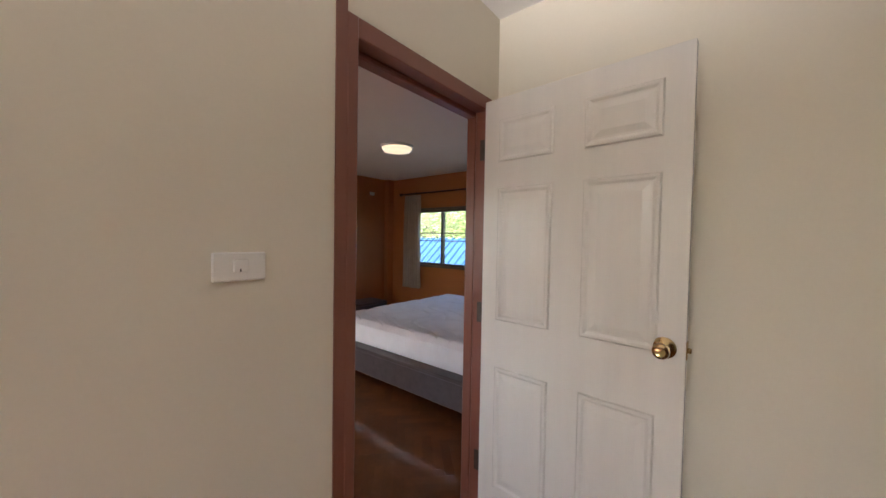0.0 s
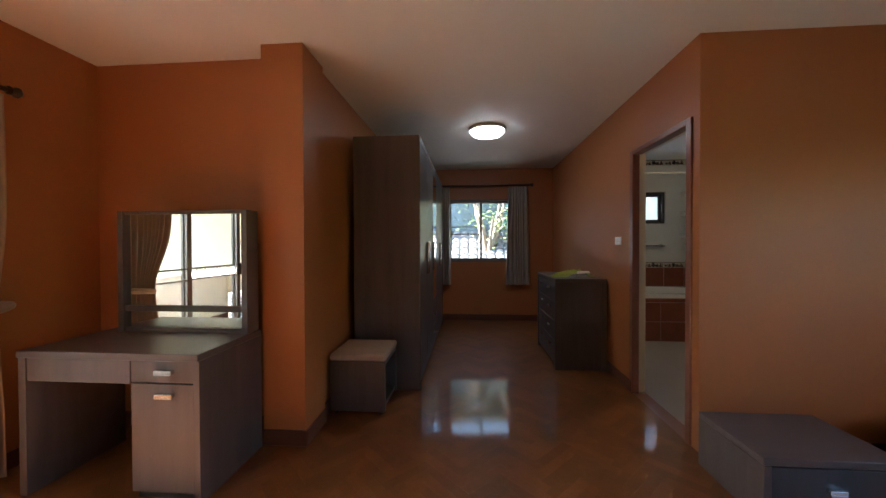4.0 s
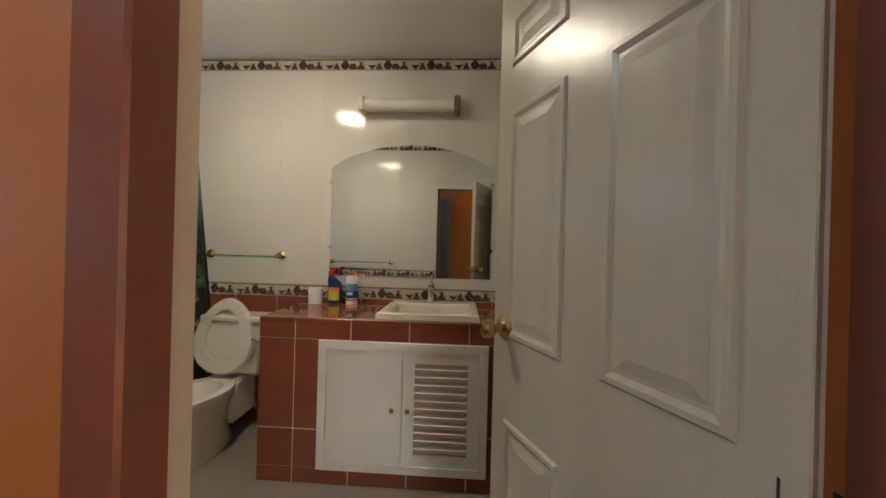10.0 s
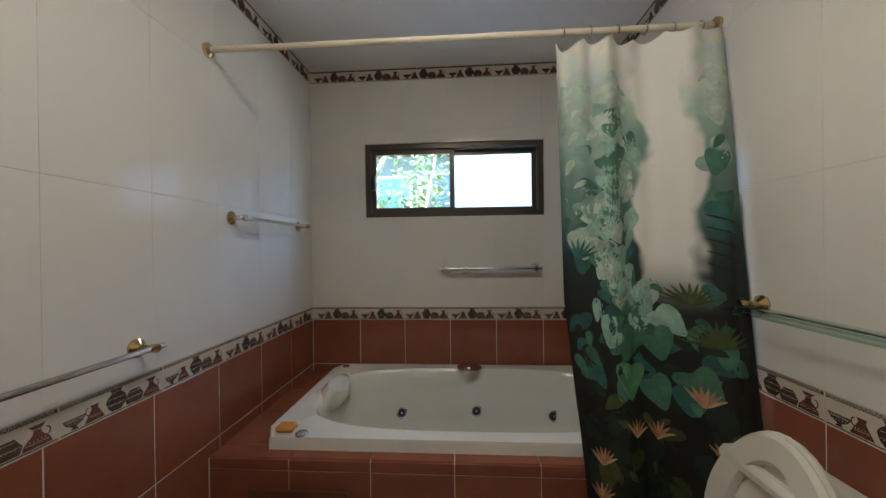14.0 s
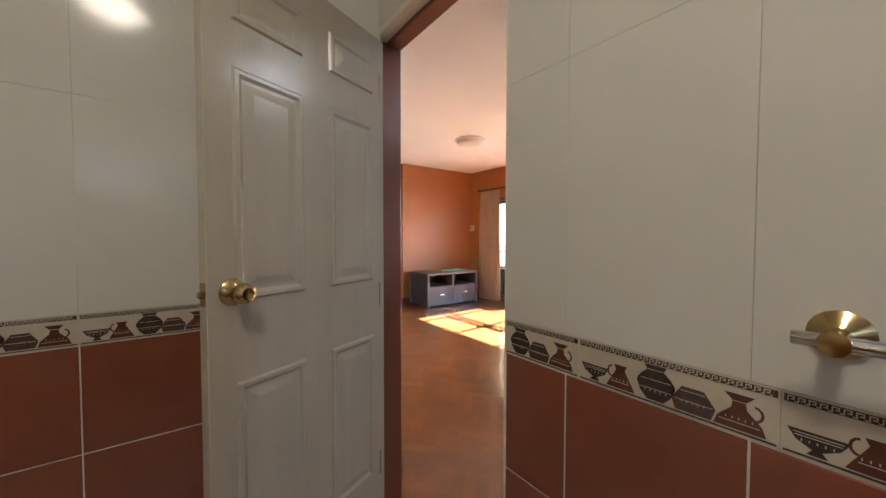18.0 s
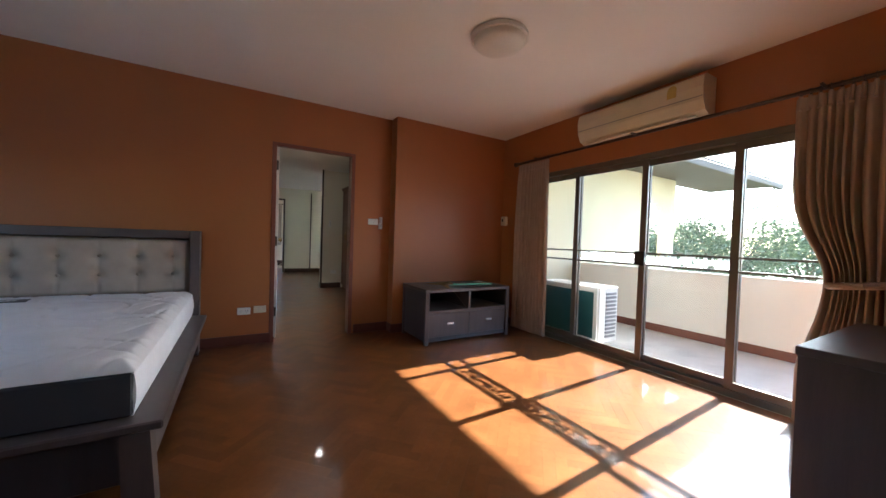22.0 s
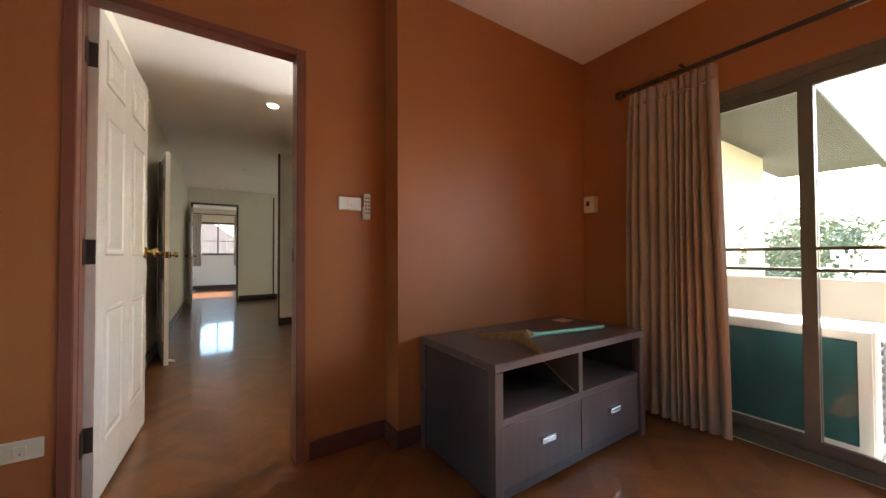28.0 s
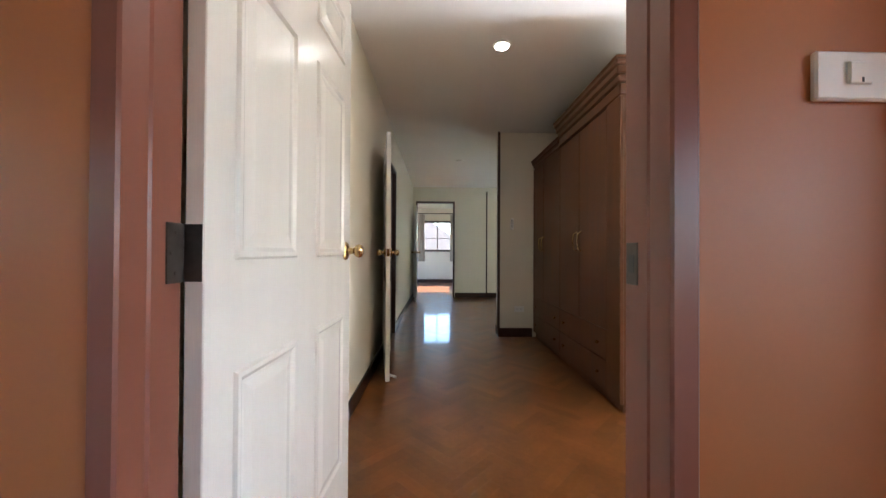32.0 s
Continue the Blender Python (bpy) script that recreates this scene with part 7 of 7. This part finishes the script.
for x in (1.05, -2.4):
    w = part("window", box(x, 11.55, 1.7, x + 0.7, 11.599, 2.7), material("teal_window", (0.10, 0.30, 0.34), 0.2, bump=0), nb)
    part("frame", frame_bars(bmesh.new(), "y", 11.53, 0.02, x, x + 0.7, 1.7, 2.7, 0.05), PLASTIC, w)
bm = bmesh.new()
for r in range(9):
    for c in range(56):
        x = -6 + c * 0.22
        y0, z0 = 9.2 + r * 0.26, 0.18 + r * 0.155
        prof = [(0, 0.0), (0.045, 0.045), (0.11, 0.06), (0.175, 0.045), (0.22, 0.0)]
        lo = [bm.verts.new((x + p, y0, z0 + 0.045 + q)) for p, q in prof]
        hi = [bm.verts.new((x + p, y0 + 0.28, z0 + 0.165 + q)) for p, q in prof]
        bo = [bm.verts.new((x, y0, z0 - 0.02)), bm.verts.new((x + 0.22, y0, z0 - 0.02))]
        for k in range(4):
            bm.faces.new((lo[k], lo[k + 1], hi[k + 1], hi[k]))
        bm.faces.new((bo[0], bo[1], lo[4], lo[3], lo[2], lo[1], lo[0]))
tagged(part("roof_tiles", bm, ROOFW, nb, "pale cement roof tiles"), kind="stuff")
part("roof_base", box(-6, 9.2, -3.2, 6.4, 11.55, 0.1), GREYWALL, nb)


def tree(x, y, base, height, spread, mat, seed, leaves=1500, bare=0.35, trunk=0.12, size=0.16):
    t = thing("tree", (x, y, base), "leafy green garden tree with a grey trunk", "tree", "garden trees")
    rnd = random.Random(seed)
    bm = bmesh.new()
    tips = []
    top = base + height * bare
    tube(bm, [(x, y, base), (x + 0.08, y, base + (top - base) * 0.5), (x, y + 0.05, top)], [trunk, trunk * 0.8, trunk * 0.7], 9)
    for k in range(8):
        a = 2 * math.pi * (k + rnd.random() * 0.6) / 8
        r, h = spread * rnd.uniform(0.45, 0.9), height * (1 - bare) * rnd.uniform(0.35, 0.95)
        p0, p1, p2 = Vector((x, y, top)), Vector((x + 0.4 * r * math.cos(a), y + 0.4 * r * math.sin(a), top + 0.55 * h)), Vector((x + r * math.cos(a), y + r * math.sin(a), top + h))
        tube(bm, [p0, p1, p2], [trunk * 0.6, trunk * 0.4, trunk * 0.12], 7)
        tips += [p1 * 0.4 + p2 * 0.6, p2]
        for s in (0.5, 0.8):
            q = p1 * (1 - s) + p2 * s
            e = q + Vector((rnd.uniform(-1, 1), rnd.uniform(-1, 1), rnd.uniform(0.1, 0.8))) * spread * 0.3
            tube(bm, [q, e], [trunk * 0.22, trunk * 0.07], 5)
            tips.append(e)
    part("trunk", bm, BARK, t, "", True)
    verts, faces = [], []
    for k in range(leaves):
        c = rnd.choice(tips) + Vector((rnd.gauss(0, 1), rnd.gauss(0, 1), rnd.gauss(0, 0.8))) * spread * 0.22
        d = Vector((rnd.gauss(0, 1), rnd.gauss(0, 1), rnd.gauss(0, 0.6))).normalized() * size * rnd.uniform(0.6, 1.4)
        s = d.orthogonal().normalized() * size * 0.42
        b = len(verts)
        verts += [c - d, c + s, c + d, c - s]
        faces.append((b, b + 1, b + 2, b + 3))
    me = bpy.data.meshes.new("crown")
    me.from_pydata([tuple(v) for v in verts], [], faces)
    me.materials.append(mat)
    o = new("crown", me)
    o.parent, o.matrix_parent_inverse = t, WORLD[t].inverted()
    tagged(o, "crown of many small green leaves", kind="stuff")


for k, (x, y, h, s) in enumerate(((16.5, 9.5, 7.5, 3.4), (18, 4.5, 8, 3.8), (15.5, 0.5, 7, 3.4), (12.5, -1.5, 6.2, 3.0), (19, 14, 8.5, 4), (14.0, -6, 7, 3.5), (11.0, 1.6, 5.0, 2.2), (20, 20, 8, 4))):
    tree(x, y, -3.2, h, s, LEAF, 20 + k, 9000, 0.30, 0.16, 0.10)
tree(9.0, 2.6, -3.2, 4.6, 1.5, LEAF, 61, 4000, 0.3, 0.1, 0.075)
tree(0.65, 10.9, -3.2, 7.4, 1.6, LEAF, 44, 1400, 0.52, 0.12, 0.05)
tree(1.95, 10.4, -3.2, 6.4, 0.9, LEAF, 45, 1800, 0.52, 0.10, 0.05)
for k, (x, y, h) in enumerate(((-34, -4, 6), (-38, 4, 6.5), (-42, -14, 7), (-30, -12, 6), (-45, 12, 7), (-40, 22, 7), (-36, -22, 7), (-19, -3.5, 5.6))):
    tree(x, y, -3.2, h, 3.2, LEAFD, 70 + k, 7000 if x > -25 else 3000, 0.25, 0.2, 0.10 if x > -25 else 0.20)


# ---- bathroom tiles ----
TW, BAND0, BAND1 = 0.302, 0.897, 0.983
tile_mesh = {}


def flat_tile(w, h, mat):
    """A wall tile with slightly eased edges, in its own x-z plane, facing -y, 8 mm thick."""
    key = (round(w, 3), round(h, 3), mat.name)
    if key not in tile_mesh:
        g, e = (0.0018, 0.0016) if mat == TILER else (0.0001, 0.0004)
        verts = [(g, 0, g), (w - g, 0, g), (w - g, 0, h - g), (g, 0, h - g), (g, -0.0065, g), (w - g, -0.0065, g), (w - g, -0.0065, h - g), (g, -0.0065, h - g),
                 (g + e, -0.008, g + e), (w - g - e, -0.008, g + e), (w - g - e, -0.008, h - g - e), (g + e, -0.008, h - g - e)]
        faces = [(8, 9, 10, 11)] + [(a + k, a + (k + 1) % 4, a + 4 + (k + 1) % 4, a + 4 + k) for a in (0, 4) for k in range(4)]
        me = bpy.data.meshes.new("tile")
        me.from_pydata(verts, [], faces)
        me.materials.append(mat)
        tile_mesh[key] = me
    return tile_mesh[key]


POTS = (
    (0.035, 0.030, "bowl", POT_D), (0.085, 0.028, "jug", POT_R), (0.145, 0.034, "vase", POT_D), (0.20, 0.032, "hex", POT_B), (0.258, 0.032, "flask", POT_R))
SHAPES = {
    "bowl": ((-1, 0.85), (1, 0.85), (0.7, 0.45), (0.15, 0.2), (0.35, 0), (-0.35, 0), (-0.15, 0.2), (-0.7, 0.45)),
    "jug": ((-0.45, 1.25), (0.45, 1.25), (0.3, 1.0), (0.5, 0.7), (0.8, 0.3), (1, 0), (-1, 0), (-0.8, 0.3), (-0.5, 0.7), (-0.3, 1.0)),
    "vase": ((-0.55, 1.75), (0.55, 1.75), (0.4, 1.5), (0.75, 1.2), (0.95, 0.85), (0.75, 0.35), (0.4, 0), (-0.4, 0), (-0.75, 0.35), (-0.95, 0.85), (-0.75, 1.2), (-0.4, 1.5)),
    "hex": ((-0.5, 1.15), (0.5, 1.15), (1, 0.5), (0.8, 0), (-0.8, 0), (-1, 0.5)),
    "flask": ((-0.6, 1.5), (0.6, 1.5), (0.25, 1.2), (0.3, 0.9), (0.85, 0.4), (1, 0), (-1, 0), (-0.85, 0.4), (-0.3, 0.9), (-0.25, 1.2))}


def border(owner, m, length, start, z0, h):
    """Border tiles printed with pots, along local x from 0 to length."""
    prints = {POT_R: ([], []), POT_D: ([], []), POT_B: ([], []), BLACKLINE: ([], []), LISTEL: ([], [])}

    def poly(mat, pts, lift=0.0088):
        v, f = prints[mat]
        b = len(v)
        v.extend(tuple(m @ Vector((x, -lift, z))) for x, z in pts)
        f.append(tuple(range(b, b + len(pts))))

    def bar(x0, x1, z0, z1):
        poly(LISTEL, ((x0, z0), (x1, z0), (x1, z1), (x0, z1)), 0.0092)
    x = start
    while x < length - 0.01:
        a, b = (0 if x < 0.03 else x), min(length, x + TW)
        if b - a > 0.03:
            ob = new("border_tile", flat_tile(b - a, h, LISTEL))
            ob.parent = owner
            ob.matrix_basis = m @ Matrix.Translation((a, 0, z0))
            poly(BLACKLINE, ((a + 0.003, z0 + h * 0.84), (b - 0.003, z0 + h * 0.84), (b - 0.003, z0 + h * 0.96), (a + 0.003, z0 + h * 0.96)))
            poly(BLACKLINE, ((a + 0.003, z0 + h * 0.05), (b - 0.003, z0 + h * 0.05), (b - 0.003, z0 + h * 0.085), (a + 0.003, z0 + h * 0.085)))
            if z0 < 1.5:
                # key pattern and pale bands on the pots
                u, e = a + 0.006, h * 0.0165
                while u < b - 0.016:
                    zk = z0 + h * 0.855
                    bar(u, u + e, zk, zk + h * 0.09), bar(u + e, u + 5 * e, zk + h * 0.0735, zk + h * 0.09), bar(u + 4 * e, u + 5 * e, zk + h * 0.03, zk + h * 0.0735)
                    bar(u + 2.2 * e, u + 4 * e, zk + h * 0.03, zk + h * 0.047), bar(u + 5 * e, u + 7 * e, zk, zk + h * 0.0165)
                    u += 7 * e
                for px, r, kind, mat in POTS:
                    cx = x + px
                    if a + r < cx < b - r:
                        for v0, half in ({"bowl": ((0.62, 0.75), (0.72, 0.8)), "jug": ((0.32, 0.62),), "vase": ((0.55, 0.78), (1.0, 0.72), (1.5, 0.36)), "hex": ((0.5, 0.86), (0.95, 0.55)), "flask": ((0.28, 0.78), (1.18, 0.24))}[kind]):
                            zz = z0 + h * 0.11 + v0 * h * 0.41
                            bar(cx - half * r * 0.95, cx + half * r * 0.95, zz, zz + 0.0011)
                        for q in range(5):
                            qx, zz = cx + r * (q - 2) * 0.24, z0 + h * 0.11 + 0.42 * h * 0.41
                            bar(qx - 0.0006, qx + 0.0006, zz, zz + 0.0035)
            for px, r, kind, mat in POTS:
                cx = x + px
                if a + r < cx < b - r:
                    poly(mat, [(cx + u * r * 0.95, z0 + h * 0.11 + v * h * 0.41) for u, v in SHAPES[kind]])
                    if kind in ("jug", "vase", "flask"):
                        s = -1 if kind == "jug" else 1
                        for sg in ((s,) if kind != "vase" else (-1, 1)):
                            arc = [(cx + sg * r * (0.55 + 0.33 * math.sin(t)) , z0 + h * (0.46 + 0.14 * math.cos(t))) for t in (math.pi * i / 6 for i in range(7))]
                            inner = [(cx + sg * r * (0.55 + 0.22 * math.sin(t)), z0 + h * (0.46 + 0.10 * math.cos(t))) for t in (math.pi * i / 6 for i in range(7))]
                            poly(mat, arc + inner[::-1])
        x += TW
    for mat, (v, f) in prints.items():
        if f:
            me = bpy.data.meshes.new("pot_prints")
            me.from_pydata(v, [], f)
            me.materials.append(mat)
            o = new("pot_prints", me)
            o.parent = owner
            tagged(o, "printed antique pots and dark key line", kind="stuff")


BLACKLINE = material("printed_key_line", (0.10, 0.075, 0.06), 0.2, bump=0.0, vary=0.3, scale=160)


def tiled(owner_name, m, length, start, holes=(), top=BCEIL):
    """Tiles a wall: terracotta below, printed border, white tiles, border under the ceiling."""
    owner = bpy.data.objects[owner_name]
    rows = [(0.0, 0.30, TILER), (0.30, 0.60, TILER), (0.60, BAND0, TILER), (BAND1, 1.565, TILEW), (1.565, 2.15, TILEW), (2.15, top - 0.085, TILEW)]
    for z0, z1, mat in rows:
        x = start
        while x < length - 0.005:
            a, b = (0 if x < 0.03 else x), min(length, x + TW)
            if b < 0.03:
                x += TW
                continue
            bits = [(a, b, z0, z1)]
            for h in holes:
                nxt = []
                for p, q, r, s in bits:
                    if q <= h[0] or p >= h[2] or s <= h[1] or r >= h[3]:
                        nxt.append((p, q, r, s))
                        continue
                    nxt += [t for t in ((p, min(q, h[0]), r, s), (max(p, h[2]), q, r, s), (max(p, h[0]), min(q, h[2]), r, h[1]), (max(p, h[0]), min(q, h[2]), h[3], s)) if t[1] - t[0] > 0.006 and t[3] - t[2] > 0.006]
                bits = nxt
            for p, q, r, s in bits:
                ob = new("wall_tile", flat_tile(q - p, s - r, mat))
                ob.parent = owner
                ob.matrix_basis = m @ Matrix.Translation((p, 0, r))
            x += TW
    return owner


def face(x, y, turn):
    return Matrix.Translation((x, y, 0)) @ Matrix.Rotation(radians(turn), 4, "Z")


# local x runs to the right when facing the wall from inside
FN = face(BI, BN + 0.008, 0)
tiled("wall_bath_north", FN, BE - BI, 0.325 - 2 * TW, [(0.37, 1.58, 1.55, 2.07)])
for z0, h in ((BAND0, BAND1 - BAND0), (BCEIL - 0.085, 0.084)):
    border(bpy.data.objects["wall_bath_north"], FN, BE - BI, 0.325 - 2 * TW, z0, h)
FE = face(BE + 0.008, BN, -90)
tiled("wall_bath_east", FE, BN - BS, 0.1 - TW)
for z0, h in ((BAND0, BAND1 - BAND0), (BCEIL - 0.085, 0.084)):
    border(bpy.data.objects["wall_bath_east"], FE, BN - BS, 0.1 - TW, z0, h)
FS = face(BE, BS - 0.008, 180)
tiled("wall_bath_south", FS, BE - BI, 0.18 - TW)
for z0, h in ((BAND0, BAND1 - BAND0), (BCEIL - 0.085, 0.084)):
    border(bpy.data.objects["wall_bath_south"], FS, BE - BI, 0.18 - TW, z0, h)
FW = face(BI - 0.008, BS, 90)
HOLE = (4.16 - BS - 0.05, -1, 4.9625 - BS, 2.045)
tiled("wall_bath_west", FW, BN - BS, 0.885 - 4 * TW, [HOLE])
FW2 = face(BI - 0.008, 4.9625, 90)
border(bpy.data.objects["wall_bath_west"], FW2, BN - 4.9625, 0.2045 - TW, BAND0, BAND1 - BAND0)
border(bpy.data.objects["wall_bath_west"], FW, BN - BS, 0.917 - 4 * TW, BCEIL - 0.085, 0.084)

# tub deck
bm = box(BI, TUBY + 0.0065, 0, BE, 6.66, DECK - 0.0105)
bx(bm, BI, 6.66, 0, 1.862, BN, DECK - 0.0105), bx(bm, 3.58, 6.66, 0, BE, BN, DECK - 0.0105), bx(bm, 1.862, 7.51, 0, 3.58, BN, DECK - 0.0105)
structure("tub_deck", bm, GROUT, "masonry tub surround")
deck = bpy.data.objects["tub_deck"]
FD = face(BI, TUBY + 0.011, 0)
for k in range(-1, 7):
    a, b = max(0, 0.33 + k * 0.325 - 0.0), min(BE - BI, 0.33 + (k + 1) * 0.325)
    a = max(0, 0.33 + k * 0.325)
    if b - a < 0.02:
        continue
    for z0, z1 in ((0.0, 0.255), (0.255, 0.505), (0.505, DECK - 0.004)):
        ob = new("tile", flat_tile(b - a, z1 - z0, TILER))
        ob.parent, ob.matrix_basis = deck, FD @ Matrix.Translation((a, 0, z0))
    lay = face(BI + a, TUBY + 0.008, 0) @ Matrix.Translation((0, 0, DECK - 0.0085)) @ Matrix.Rotation(radians(-90), 4, "X")
    ob = new("tile", flat_tile(b - a, 0.085, TILER))
    ob.parent, ob.matrix_basis = deck, lay @ Matrix.Rotation(0, 4, "X") @ Matrix.Translation((0, 0, 0))
for k in range(3):
    lay = face(BI, TUBY + 0.095 + k * 0.29, 0) @ Matrix.Translation((0, 0, DECK - 0.0085)) @ Matrix.Rotation(radians(-90), 4, "X")
    ob = new("tile", flat_tile(0.2, 0.29, TILER))
    ob.parent, ob.matrix_basis = deck, lay
# wooden-trimmed inspection panel in the deck front
ip = thing("access_panel", (2.0, TUBY, 0.2), "brown slatted access panel in the tub front", "access panel")
part("frame", frame_bars(bmesh.new(), "y", TUBY - 0.018, 0.014, 1.83, 2.22, 0.12, 0.44, 0.03), WOOD, ip)
for k in range(6):
    part("slat", box(1.861, TUBY - 0.014, 0.155 + k * 0.043, 2.189, TUBY - 0.006, 0.188 + k * 0.043), WOOD, ip)

# bathroom floor tiles
bf = bpy.data.objects["floor_bathroom"]
for i in range(7):
    for j in range(12):
        a, b = BI + i * 0.303, min(BE, BI + (i + 1) * 0.303)
        c, d = BS + j * 0.303, min(TUBY + 0.01, BS + (j + 1) * 0.303)
        if b - a < 0.02 or d - c < 0.02:
            continue
        ob = new("floor_tile", flat_tile(b - a, d - c, TILEF))
        ob.parent = bf
        ob.matrix_basis = Matrix.Translation((a, c, -0.0085)) @ Matrix.Rotation(radians(-90), 4, "X")
structure("threshold", box(BX - 0.01, 4.219, -0.011, BI, 4.926, -0.001), TRIM, "worn wooden threshold strip")


# ---- floors, piece by piece ----
parquet("floor", (WEST, HALL_N + 0.0, EAST, FAR), (-0.9, 0.2, 0.9, 2.1))
parquet("floor_dressing", (DL, FAR, BX, DN))
parquet("floor_hall", (-3.6, FR, HALL_E, HALL_N))
